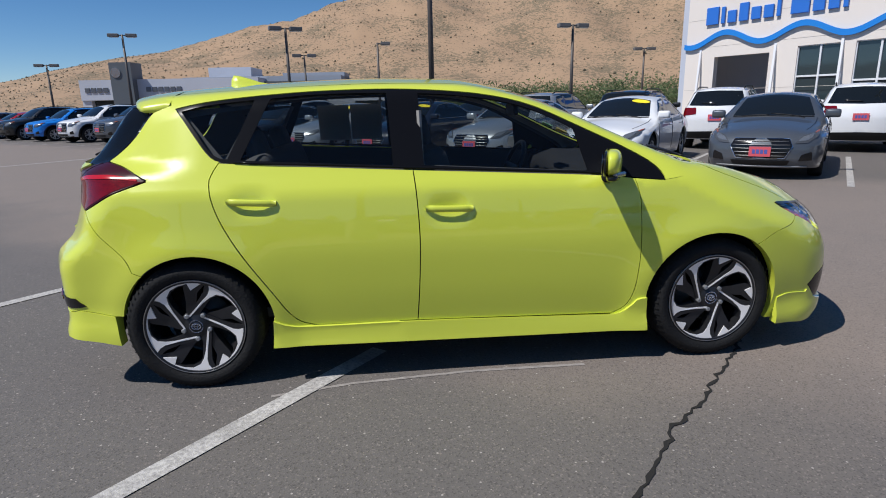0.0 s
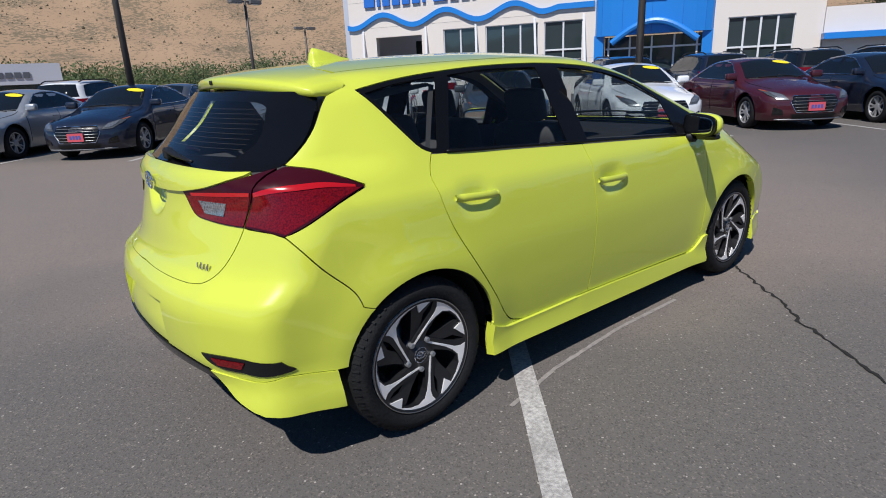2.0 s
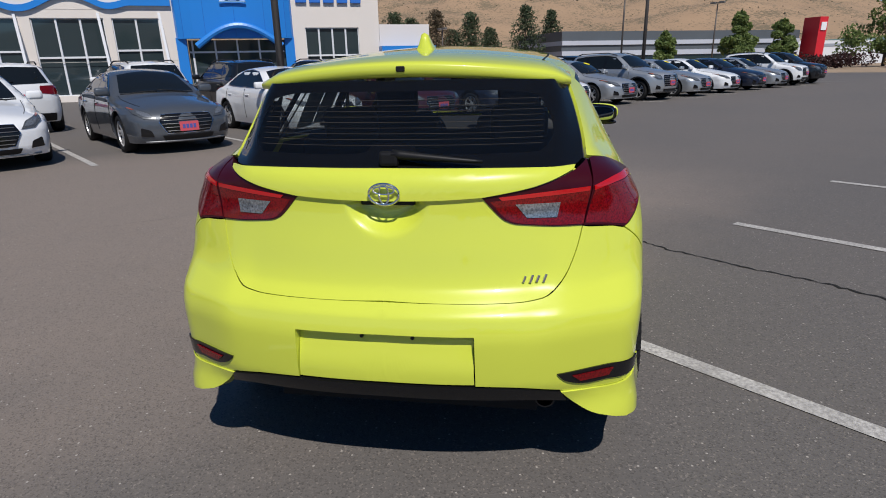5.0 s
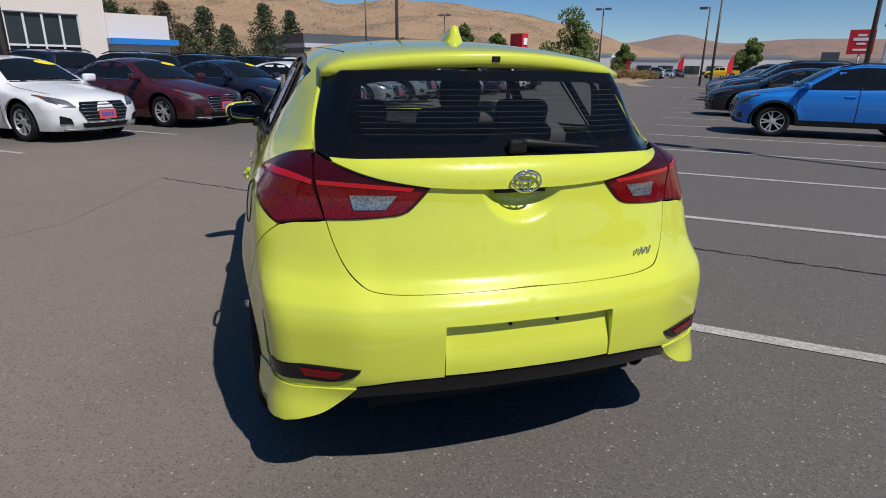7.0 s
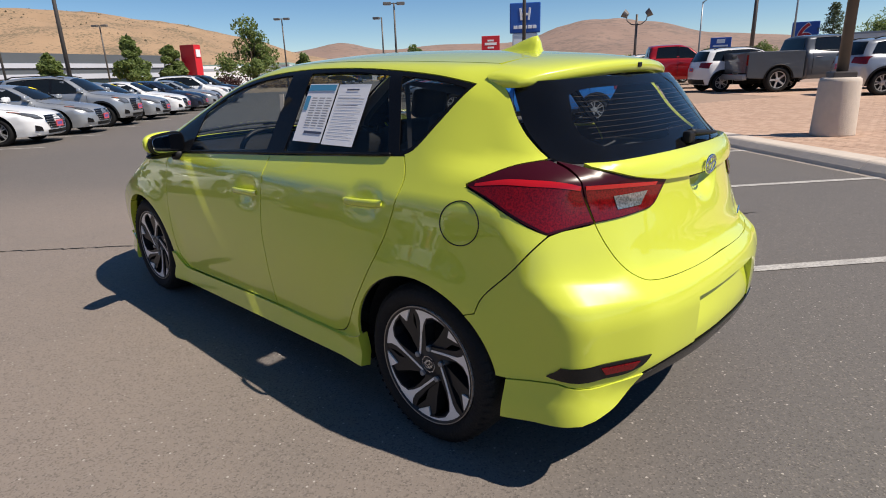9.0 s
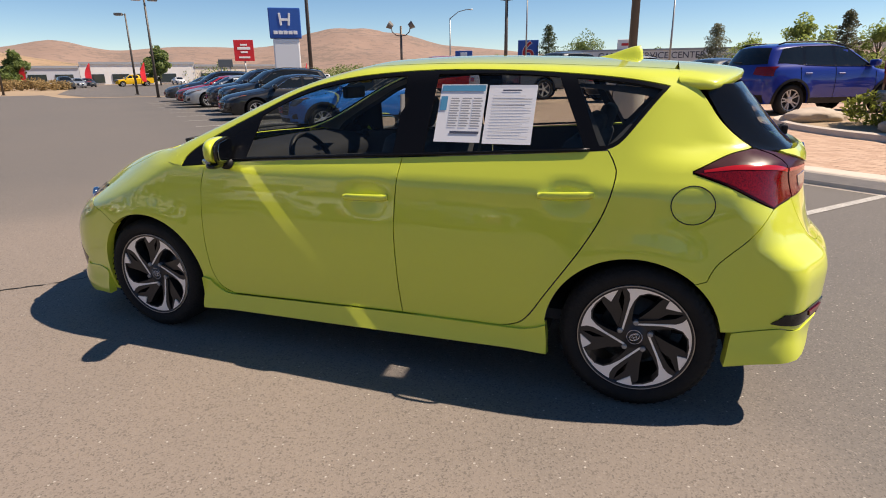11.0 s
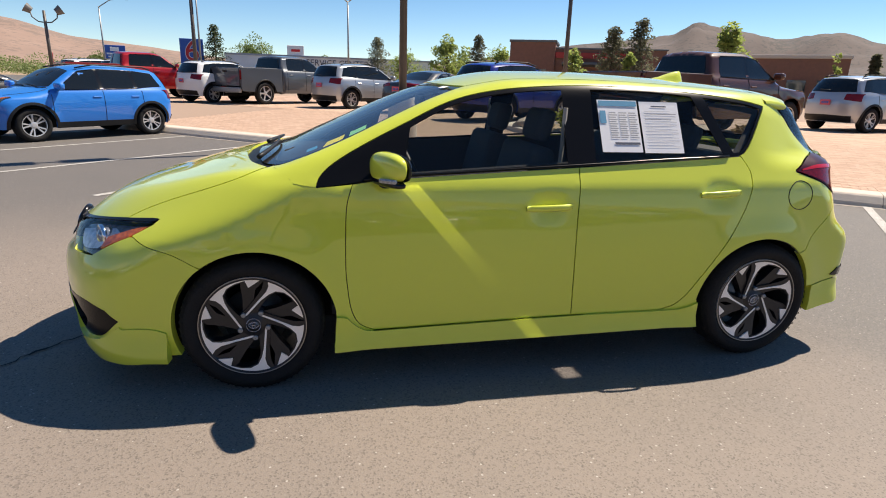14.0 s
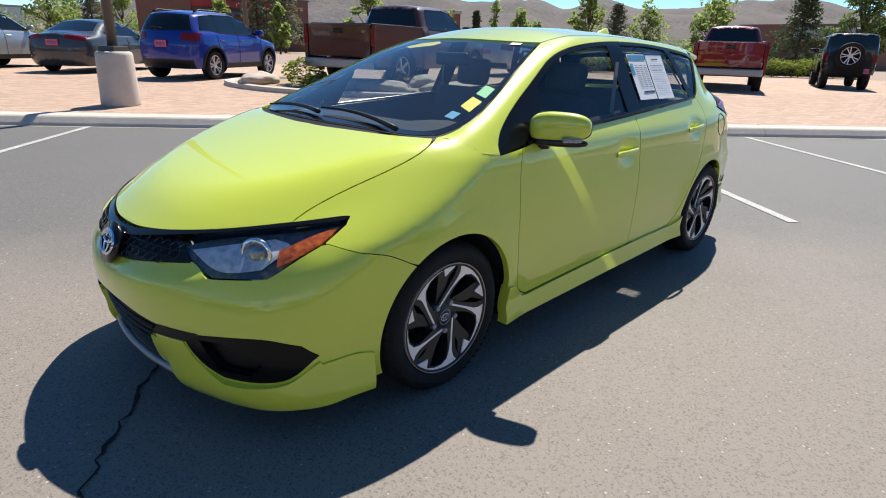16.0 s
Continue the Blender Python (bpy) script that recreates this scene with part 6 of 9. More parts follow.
def car_kind(kind):
    if kind in BUILT:
        return BUILT[kind]
    k = KINDS[kind]
    S = Shape(**k["shape"])
    wb, r, zs = k["wb"], k["r"], k["sill"]
    xr, xf = float(S.rear(zs + 0.05)) + 0.03, float(S.front(zs + 0.05)) - 0.03
    ar = r + 0.075
    da = math.degrees(math.asin(min(0.99, (zs - r) / ar))) if abs(zs - r) < ar else 0
    half = [("r", [(0.0, zs), (0.35, zs), (0.6, zs)], 1)]
    e = S.at("r", [(0.6, zs)])[0]
    if kind == "pickup":
        half.append(("s", [(e[0] + 0.12, zs), (wb - ar, zs)], 1))
    else:
        half.append(("s", [(e[0] + 0.12, zs), (-wb - math.sqrt(ar**2 - (zs - r) ** 2), zs)], 1))
        half.append(("s", arc(-wb, r, ar, 180 - da, da)))
        half.append(("s", [(-wb + ar, zs), (wb - ar, zs)], 1))
    half.append(("s", arc(wb, r, ar, 180 - da, da)))
    e = S.at("f", [(0.6, zs)])[0]
    half.append(("s", [(wb + math.sqrt(ar**2 - (zs - r) ** 2), zs), (e[0] - 0.12, zs)], 1))
    half.append(("f", [(0.6, zs), (0.35, zs), (0.0, zs)], 1))
    nose, tail = S.spine[1], S.spine[0]
    zc = S.spine[2]
    # close along the middle: nose, bonnet, roof, tail
    half += [("f", [(0, zs), (0, zc - 0.01)], 1), S.tip(1), ("t", [(nose, 0.0), (tail, 0.0)], 1), S.tip(-1), ("r", [(0, zc - 0.01), (0, zs)], 1)]
    d = {"S": S}
    V, F, N = sheet(S, half, 0.11, rim=0.03, both=True)
    d["body"] = mesh_of("body", V, F, M["black"], True, N)
    d["glass"] = []
    for name, view, strokes in k["glass"]:
        s = [(view, q) for q in strokes]
        first, last = strokes[0][0], strokes[-1][-1]
        V, F, N = sheet(S, s, 0.12, lift=0.006, rim=0.012, both=True)
        d["glass"].append((name, mesh_of(name, V, F, M["glass_dark"], True, N)))
    d["side"] = []
    for name, pts in k["side"]:
        s = sheet(S, [("s", pts + pts[:1], 1)], 0.12, lift=0.005, rim=0.012)
        for q in (s, mirrored(s)):
            d["side"].append((name, mesh_of(name, q[0], q[1], M["glass_dark"], True, q[2])))
    d["lamps"] = []
    for name, view, pts, m in (("headlight", "f", k["head"], M["lamp_body"]), ("tail_light", "r", k["tail"], M["red_lens"])):
        if kind == "pickup" and name == "tail_light":
            continue
        s = sheet(S, [(view, pts + pts[:1], 1)], 0.05, lift=0.007, rim=0.02)
        for q in (s, mirrored(s)):
            d["lamps"].append((name, mesh_of(name, q[0], q[1], m, True, q[2])))
    g = k["grille"]
    V, F, N = sheet(S, [("f", g, 1)], 0.05, lift=0.006, rim=0.015, both=True)
    d["grille"] = mesh_of("grille", V, F, M["gloss_black"], True, N)
    # dark seams of the doors
    seams = []
    x0, x1, x2 = k["door"]
    for x in (x0, x1, x2):
        P = S.at("s", [(x, z) for z in np.linspace(zs + 0.12, k["mirror"][1] - 0.02, 8)])
        seams.append(tube([tuple(p) for p in P + [0, 0.001, 0]], 0.006, 4))
        seams.append(tube([tuple(p) for p in P * [1, -1, 1] + [0, -0.001, 0]], 0.006, 4))
    d["seams"] = [mesh_of("door_seam", *q, M["black"]) for q in seams]
    hp = []
    for x in (x1 + 0.16, x2 + 0.2):
        for sgn in (1, -1):
            p = S.at("s", [(x, k["handle"])])[0]
            hp.append((p[0], p[1] * sgn, p[2]))
    d["handles"] = hp
    hb = box((0.2, 0.035, 0.035), None, 0.012, 1)
    d["handle"] = bpy.data.meshes.new("door_handle")
    hb.to_mesh(d["handle"])
    hb.free()
    d["handle"].materials.append(M["black"])
    mb = bmesh.new()
    add_box(mb, (0.13, 0.24, 0.15), Matrix(), 0.045, 2)
    d["mirror"] = bpy.data.meshes.new("mirror")
    mb.to_mesh(d["mirror"])
    mb.free()
    d["mirror"].materials.append(M["black"])
    d["mirror"].polygons.foreach_set("use_smooth", [True] * len(d["mirror"].polygons))
    mx, mz = k["mirror"]
    p = S.at("s", [(mx, mz)])[0]
    d["mirror_at"] = (mx + 0.02, p[1] + 0.10, mz + 0.07)
    wd = 0.215 if kind in ("sedan",) else 0.235
    d["tyre"], d["rim"], d["spokes"] = wheel_meshes(r, wd, r * 0.68, kind, 5, kind != "pickup")
    yb = float(S.wide(wb)) - wd / 2 - 0.012
    d["track"] = yb
    under = bmesh.new()
    add_box(under, (2 * wb + 1.2, 2 * (yb - wd / 2 - 0.03), 0.5), Matrix.Translation((0, 0, zs + 0.24)))
    for s in (-1, 1):
        add_box(under, (ar * 2 + 0.04, 2 * (yb - wd / 2 - 0.02), ar * 0.98), Matrix.Translation((s * wb, 0, r + ar * 0.49)))
    V = [tuple(v.co) for v in under.verts]
    me = bpy.data.meshes.new("underbody")
    under.to_mesh(me)
    under.free()
    me.materials.append(WELL)
    d["under"] = me
    d["extras"] = car_trim(kind, k, S, zs, wb, r, ar, da)
    BUILT[kind] = d
    return d


def car_trim(kind, k, S, zs, wb, r, ar, da):
    """The smaller parts of a parked car: (name, mesh)."""
    out = []

    def both_sides(name, s, m):
        for q in (s, mirrored(s)):
            out.append((name, mesh_of(name, q[0], q[1], m, True, q[2])))

    def bar(name, view, pts, radius, m, off=(0, 0, 0), seg=5):
        P = S.at(view, [(a, abs(b)) if view == "t" else (abs(a), b) for a, b in pts])
        P[:, 1] = [b if view == "t" else a for a, b in pts]
        out.append((name, mesh_of(name, *tube([tuple(p) for p in P + list(off)], radius, seg), m, True)))

    # grille bars and frame
    g = k["grille"]
    zz = np.array([p[1] for p in g[1:-1]][::-1])
    yy = np.array([p[0] for p in g[1:-1]][::-1])
    for i in range(5):
        z = g[-1][1] + (g[0][1] - g[-1][1]) * (i + 0.7) / 5.4
        h = float(np.interp(z, zz, yy)) - 0.02
        bar("grille_bar", "f", [(h * (j / 8 - 1), z) for j in range(17)], 0.007, M["steel"] if kind != "jeep" else M["black"], (0.010, 0, 0), 4)
    frame_pts = [(y, z) for y, z in g[1:-1]]
    bar("grille_frame", "f", [(0, g[0][1])] + frame_pts + [(0, g[-1][1])] + [(-y, z) for y, z in frame_pts[::-1]] + [(0, g[0][1])], 0.009, M["chrome"] if kind != "jeep" else M["black"], (0.008, 0, 0))
    # lamps: clear inner piece and amber corner
    hd = np.array(k["head"])
    c = hd.mean(0)
    inner = [tuple(p) for p in c + (hd - c) * [0.62, 0.58] - [0.02, 0.0]]
    both_sides("lamp_reflector", sheet(S, [("f", inner + inner[:1], 1)], 0.05, lift=0.013, rim=0.008), M["clear_lens"])
    far = hd[np.argmax(hd[:, 0])]
    amb = [tuple(p) for p in far + (hd - far) * 0.2 - [0.006, 0]]
    both_sides("corner_marker", sheet(S, [("f", amb + amb[:1], 1)], 0.04, lift=0.012, rim=0.006), M["amber"])
    if kind != "jeep":
        y0 = 0.56 if kind != "pickup" else 0.66
        both_sides("fog_recess", sheet(S, [("f", [(y0, zs + 0.12), (y0 + 0.03, zs + 0.22), (y0 + 0.17, zs + 0.27), (y0 + 0.18, zs + 0.13), (y0, zs + 0.12)], 1)], 0.05, lift=0.007, rim=0.01), M["gloss_black"])
        V, F, N = sheet(S, [("f", [(0, zs + 0.13), (0.44, zs + 0.13), (0.40, zs + 0.05), (0, zs + 0.05)], 1)], 0.06, lift=0.007, rim=0.01, both=True)
        out.append(("lower_intake", mesh_of("lower_intake", V, F, M["black"], True, N)))
        bar("bumper_lip", "f", [(0.68 * (j / 10 - 1), zs + 0.025) for j in range(21)], 0.014, M["pole_grey"] if kind == "sedan" else M["black"], (0.004, 0, 0))
        # bonnet seams, cowl
        gx, gy = k["glass"][0][2][0][-1]
        nose = float(S.front(k["head"][2][1])) - 0.32
        for sgn in (1, -1):
            bar("bonnet_seam", "t", [(gx + 0.06 + (nose - gx - 0.06) * j / 8, sgn * (gy + 0.045 - 0.10 * (j / 8) ** 2)) for j in range(9)], 0.005, M["black"], (0, 0, 0.001), 4)
        x0 = k["glass"][0][2][0][0][0]
        bar("cowl", "t", [(x0 + 0.03 - (x0 - gx) * (abs(j - 8) / 8) ** 2, (j - 8) / 8 * (gy - 0.01)) for j in range(17)], 0.022, M["black"], (0, 0, -0.010))
        for a, b in ((0.52, -0.02), (-0.04, -0.5)):
            bar("wiper", "t", [(x0 - 0.02 - 0.05 * j / 6, a + (b - a) * j / 6) for j in range(7)], 0.009, M["black"], (0, 0, 0.012), 4)
    # pillars between the side windows, and the line along their foot
    sw = [p for n, p in k["side"]]
    for a, b in zip(sw, sw[1:]):
        q = [a[-1], a[-2], b[1], b[0]]
        both_sides("door_pillar", sheet(S, [("s", q + q[:1], 1)], 0.1, lift=0.004, rim=0.01), M["gloss_black"])
    foot = [sw[0][0]] + [p for w in sw for p in (w[-1], w[0])][:-1] + [sw[-1][-1]]
    foot = sorted(set(foot), reverse=True)
    top = sw[0][:-1] + [p for w in sw[1:] for p in w[1:-1]]
    for sgn in (1, -1):
        for nm, pts in (("belt_moulding", foot), ("window_moulding", top)):
            P = S.at("s", pts) * [1, sgn, 1] + [0, 0.006 * sgn, 0]
            out.append((nm, mesh_of(nm, *tube([tuple(p) for p in P], 0.010, 5), M["chrome"] if kind == "sedan" else M["gloss_black"], True)))
    if kind == "suv":
        for x in (-wb, wb):
            s = sheet(S, [("s", arc(x, r, ar, 180 - da, da)), ("s", [(x + ar, zs), (x + ar + 0.05, zs)], 1), ("s", arc(x, r, ar + 0.055, da, 180 - da)), ("s", [(x - ar - 0.05, zs), (x - ar, zs)], 1)], 0.06, lift=0.009, rim=0.012)
            both_sides("arch_cladding", s, M["black"])
        both_sides("sill_cladding", sheet(S, [("s", [(wb - ar, zs), (wb - ar, zs + 0.13)], 1), ("s", [(wb - ar, zs + 0.13), (ar - wb, zs + 0.13)], 1), ("s", [(ar - wb, zs + 0.13), (ar - wb, zs)], 1), ("s", [(ar - wb, zs), (wb - ar, zs)], 1)], 0.08, lift=0.009, rim=0.012), M["black"])
        V, F, N = sheet(S, [("r", [(0, zs + 0.02), (0.72, zs + 0.02)], 1), ("r", [(0.72, zs + 0.02), (0.74, zs + 0.20)], 1), ("r", [(0.74, zs + 0.20), (0, zs + 0.22)], 1)], 0.07, lift=0.009, rim=0.012, both=True)
        out.append(("rear_cladding", mesh_of("rear_cladding", V, F, M["black"], True, N)))
        bar("rear_wiper", "r", [(0.36 * j / 6, 1.22 + 0.02 * j / 6) for j in range(7)], 0.011, M["black"], (-0.02, 0, 0), 4)
    return out


PAINT = {
    "white": paint("white_car_paint", (0.72, 0.73, 0.74)), "silver": paint("silver_car_paint", (0.42, 0.44, 0.46), 0.6), "grey": paint("grey_car_paint", (0.080, 0.090, 0.105), 0.3, 0.4),
    "black": paint("black_car_paint", (0.006, 0.007, 0.009), 0.0, 0.5), "navy": paint("navy_car_paint", (0.008, 0.013, 0.030), 0.0, 0.45), "maroon": paint("maroon_car_paint", (0.050, 0.007, 0.013), 0.0, 0.45),
    "blue": paint("bright_blue_car_paint", (0.008, 0.17, 0.58), 0.0, 0.45), "royal": paint("royal_blue_car_paint", (0.002, 0.020, 0.24), 0.0, 0.4), "red": paint("red_car_paint", (0.34, 0.008, 0.012), 0.1),
    "brown": paint("brown_car_paint", (0.075, 0.024, 0.011), 0.0, 0.45), "gold": paint("yellow_car_paint", (0.72, 0.42, 0.01)), "darkgrey": paint("charcoal_car_paint", (0.035, 0.040, 0.047), 0.1, 0.45), "darkred": paint("dark_red_car_paint", (0.17, 0.010, 0.012), 0.15),
}
WORDS = {"white": "white", "silver": "silver", "grey": "steel grey", "black": "black", "navy": "dark navy", "maroon": "maroon", "blue": "bright blue", "royal": "royal blue", "red": "red", "brown": "brown", "gold": "yellow", "darkgrey": "charcoal grey", "darkred": "dark red"}
NAMES = {"sedan": ("sedan", "car"), "suv": ("suv", "suv"), "pickup": ("pickup_truck", "truck"), "jeep": ("off_roader", "suv")}
CHEAP = {}


def plate_mesh():
    if "plate" not in CHEAP:
        CHEAP["plate"] = mesh_of("plate", *join_vf([([(0, -0.16, -0.08), (0, 0.16, -0.08), (0, 0.16, 0.08), (0, -0.16, 0.08), (-0.012, -0.16, -0.08), (-0.012, 0.16, -0.08), (-0.012, 0.16, 0.08), (-0.012, -0.16, 0.08)], [(0, 1, 2, 3), (7, 6, 5, 4), (0, 4, 5, 1), (1, 5, 6, 2), (2, 6, 7, 3), (3, 7, 4, 0)])]), M["plate_red"])
        bm = bmesh.new()
        for i in range(4):
            add_box(bm, (0.004, 0.045, 0.07), Matrix.Translation((0.001, -0.09 + 0.06 * i, 0.0)))
        me = bpy.data.meshes.new("plate_print")
        bm.to_mesh(me)
        bm.free()
        me.materials.append(M["plate_ink"])
        CHEAP["print"] = me
    return CHEAP["plate"], CHEAP["print"]


def bed_meshes(k):
    """The load bed of a pickup: sides with their wheel arches, tailgate, floor, lamps and bumper."""
    if "bed" in CHEAP:
        return CHEAP["bed"]
    wb, r = k["wb"], k["r"]
    out = []

    def keep(name, bm, m, smooth=False):
        me = bpy.data.meshes.new(name)
        bm.to_mesh(me)
        bm.free()
        me.materials.append(M[m])
        out.append(me)

    for sgn in (1, -1):
        ring = [(-1.02, 0.46)] + arc(-wb, r, r + 0.075, 6, 174, 16) + [(-2.90, 0.50), (-2.965, 0.56), (-2.965, 1.33), (-2.94, 1.365), (-1.02, 1.365)]
        bm = prism(ring, 0.085)
        bmesh.ops.bevel(bm, geom=[q for q in bm.edges if abs(q.verts[0].co.y - q.verts[1].co.y) < 1e-6], offset=0.014, segments=2, affect="EDGES", profile=0.6)
        for v in bm.verts:
            v.co.y = (v.co.y + 0.90) * sgn
        bmesh.ops.recalc_face_normals(bm, faces=bm.faces)
        keep("bed_side", bm, "black")
        out.append(mesh_of("arch_lip", *tube([(x, sgn * 0.985, z) for x, z in arc(-wb, r, r + 0.09, 4, 176, 20)], 0.022, 8), M["black"], True))
        keep("tail_light", box((0.10, 0.11, 0.36), Matrix.Translation((-2.935, sgn * 0.925, 1.10)), 0.02, 2), "red_lens")
    keep("tailgate", box((0.06, 1.70, 0.68), Matrix.Translation((-2.945, 0, 1.015)), 0.018, 2), "black")
    keep("gate_pressing", box((0.012, 1.35, 0.26), Matrix.Translation((-2.976, 0, 0.92)), 0.005, 1), "black")
    keep("gate_latch", box((0.02, 0.26, 0.09), Matrix.Translation((-2.978, 0, 1.22)), 0.008, 1), "gloss_black")
    keep("bed_floor", box((1.9, 1.75, 0.08), Matrix.Translation((-1.98, 0, 0.86))), "black")
    keep("bed_cover", box((1.80, 1.66, 0.03), Matrix.Translation((-2.0, 0, 1.362)), 0.008, 1), "black")
    keep("rear_bumper", box((0.16, 1.86, 0.20), Matrix.Translation((-3.0, 0, 0.54)), 0.05, 3), "pole_grey")
    keep("bumper_step", box((0.10, 0.66, 0.03), Matrix.Translation((-3.04, 0, 0.652)), 0.008, 1), "black")
    CHEAP["bed"] = out
    return out


def car(kind, color, m, plates="f", sticker=False, scale=1.0, group="parked cars", extra_label="", cladding=False):
    d = car_kind(kind)
    k = KINDS[kind]
    nm, cat = NAMES[kind]
    word = {"sedan": "sedan", "suv": "SUV", "pickup": "crew-cab pickup truck", "jeep": "boxy off-roader with a spare wheel"}[kind]
    e = thing(nm, m, f"{WORDS[color]} {word} {extra_label or 'parked in a marked bay of the lot'}", cat, group)
    e.scale = (scale, scale, scale * (0.94 if color == "blue" else 1.0))
    P = PAINT[color]
    dress(part("body", d["body"], None, e), P)
    part("underbody", d["under"], None, e)
    for name, me in d["glass"] + d["side"] + d["lamps"]:
        part(name, me, None, e)
    part("grille", d["grille"], None, e)
    if plates:
        for name, me in d["extras"]:
            part(name, me, None, e)
    for me in d["seams"]:
        part("door_seam", me, None, e)
    for p in d["handles"]:
        dress(part("door_handle", d["handle"], None, e, "", Matrix.Translation(p)), P)
    x, y, z = d["mirror_at"]
    for s in (1, -1):
        dress(part("wing_mirror", d["mirror"], None, e, "", Matrix.Translation((x, s * y, z))), P if color != "jeep" else M["black"])
    for wx in (-k["wb"], k["wb"]):
        for s in (1, -1):
            w = part("wheel", d["rim"], None, e, "", pose(wx, s * d["track"], k["r"], 0, 0, 0 if s > 0 else 180))
            part("tyre", d["tyre"], None, w)
            part("spokes", d["spokes"], None, w)
    pm, pr = plate_mesh()
    S = d["S"]
    if "f" in plates:
        q = S.at("f", [(0, k["plate"])])[0]
        w = part("plate", pm, None, e, "red dealer plate with plain bars", Matrix.Translation((q[0] + 0.025, 0, q[2])))
        part("plate_print", pr, None, w)
    if "r" in plates:
        zz = {"sedan": 0.80, "suv": 0.86, "pickup": 0.66, "jeep": 0.62}[kind]
        yy = -0.45 if kind == "jeep" else 0
        q = S.at("r", [(abs(yy), zz)])[0] if kind != "pickup" else (-3.04, 0, 0.56)
        w = part("plate", pm, None, e, "red dealer plate with plain bars", pose(q[0] - 0.03, yy, q[2], 0, 0, 180))
        part("plate_print", pr, None, w)
    if sticker:
        gx = k["glass"][0][2][1][1][0] + 0.10
        Vs, Fs = [], []
        n = 20
        for i in range(n):
            a = 2 * math.pi * i / n
            Vs.append((gx + 0.07 * math.sin(a), (0.34 if kind == "sedan" else 0.36) + 0.19 * math.cos(a)))
        P3 = S.at("t", Vs)
        N3 = S.normal(P3)
        part("price_sticker", mesh_of("price_sticker", P3 + N3 * 0.014, [tuple(range(n))], M["yellow"]), None, e, "yellow oval price sticker")
    if kind == "jeep":
        w = part("spare_wheel", d["rim"], None, e, "", pose(-2.16, 0.05, 1.1, 0, 0, 90))
        part("tyre", d["tyre"], None, w)
        part("spokes", d["spokes"], None, w)
    if kind == "pickup":
        for me in bed_meshes(k):
            ob = part(me.name.split(".")[0], me, None, e)
            if ob.name.startswith(("bed_side", "tailgate", "gate_pressing")):
                dress(ob, P)
    if kind == "suv":
        for s in (1, -1):
            V, F = tube([(0.2, s * 0.60, 1.60), (-0.2, s * 0.60, 1.685), (-1.4, s * 0.585, 1.67), (-1.6, s * 0.58, 1.61)], 0.018, 6)
            part("roof_rail", mesh_of("roof_rail", V, F, M["black"], True), None, e)
    return e


def facing_us(kind, color, u, v_nose, **kw):
    s = kw.get("scale", 1.0)
    f = float(car_kind(kind)["S"].front(0.5)) * s
    return car(kind, color, lot(u, v_nose + f, 0, 180 + random.Random(int(u * 10)).uniform(-1.2, 1.2)), **kw)


def rear_to_us(kind, color, u, v_tail, z=0.0, tn=0.0, **kw):
    s = kw.get("scale", 1.0)
    f = -float(car_kind(kind)["S"].rear(0.5)) * s
    sign = kw.pop("sign", 1)
    m = lot(u, v_tail + sign * f, z, (0 if sign > 0 else 180) + tn)
    return car(kind, color, m, **kw)


ROW = "cars in the row facing the aisle"
for kind, color, u, st in (("sedan", "grey", 0.95, False), ("sedan", "white", 4.0, True), ("sedan", "maroon", 6.9, True), ("sedan", "navy", 9.7, True), ("sedan", "white", 12.5, True), ("sedan", "silver", 15.2, True), ("suv", "silver", 18.0, False),
                           ("sedan", "silver", 20.8, True), ("sedan", "white", 23.5, True), ("sedan", "navy", 26.3, True), ("sedan", "silver", 29.0, True), ("suv", "white", 31.8, False), ("suv", "black", 34.6, True),
                           ("sedan", "white", -1.95, True), ("sedan", "silver", -4.7, False), ("sedan", "navy", -7.7, True), ("sedan", "silver", -10.5, True), ("sedan", "black", -13.4, False), ("suv", "silver", -16.2, False), ("sedan", "grey", -19.2, False),
                           ("suv", "grey", -23.8, False), ("suv", "white", -27.2, False), ("suv", "blue", -30.6, False), ("suv", "black", -34.0, False), ("sedan", "red", -37.5, False), ("sedan", "navy", -41, False)):
    facing_us(kind, color, u, 8.0 if u > -20 else 9.3, sticker=st, group=ROW)
ROW = "cars in the row with their backs to the aisle"
for kind, color, u in (("suv", "white", 2.4), ("suv", "black", 5.3), ("suv", "navy", 8.2), ("suv", "black", 11.1), ("suv", "black", 14.0), ("suv", "black", 16.9), ("suv", "white", 19.8), ("suv", "black", 22.7), ("suv", "white", 25.6),
                       ("suv", "white", -0.8), ("suv", "black", -3.4), ("suv", "silver", -6.3), ("sedan", "grey", -9.2), ("suv", "white", -12.1), ("sedan", "red", -15.0), ("suv", "white", -18), ("suv", "black", -21)):
    rear_to_us(kind, color, u, 14.2, plates="r", group=ROW)
ROW = "cars backed up to the kerb"
for kind, color, u in (("suv", "blue", 12.0), ("sedan", "black", 17.6), ("suv", "black", 20.6), ("suv", "navy", 23.4), ("sedan", "silver", 27.5), ("sedan", "red", 30.4), ("suv", "navy", 33.4), ("sedan", "darkgrey", 36.4)):
    rear_to_us(kind, color, u, -6.6 if u > 13 else -6.5, plates="f", group=ROW, extra_label="backed up to the kerb", scale=0.96 if color == "blue" else 1.0)
ROW = "vehicles on the brick lot"
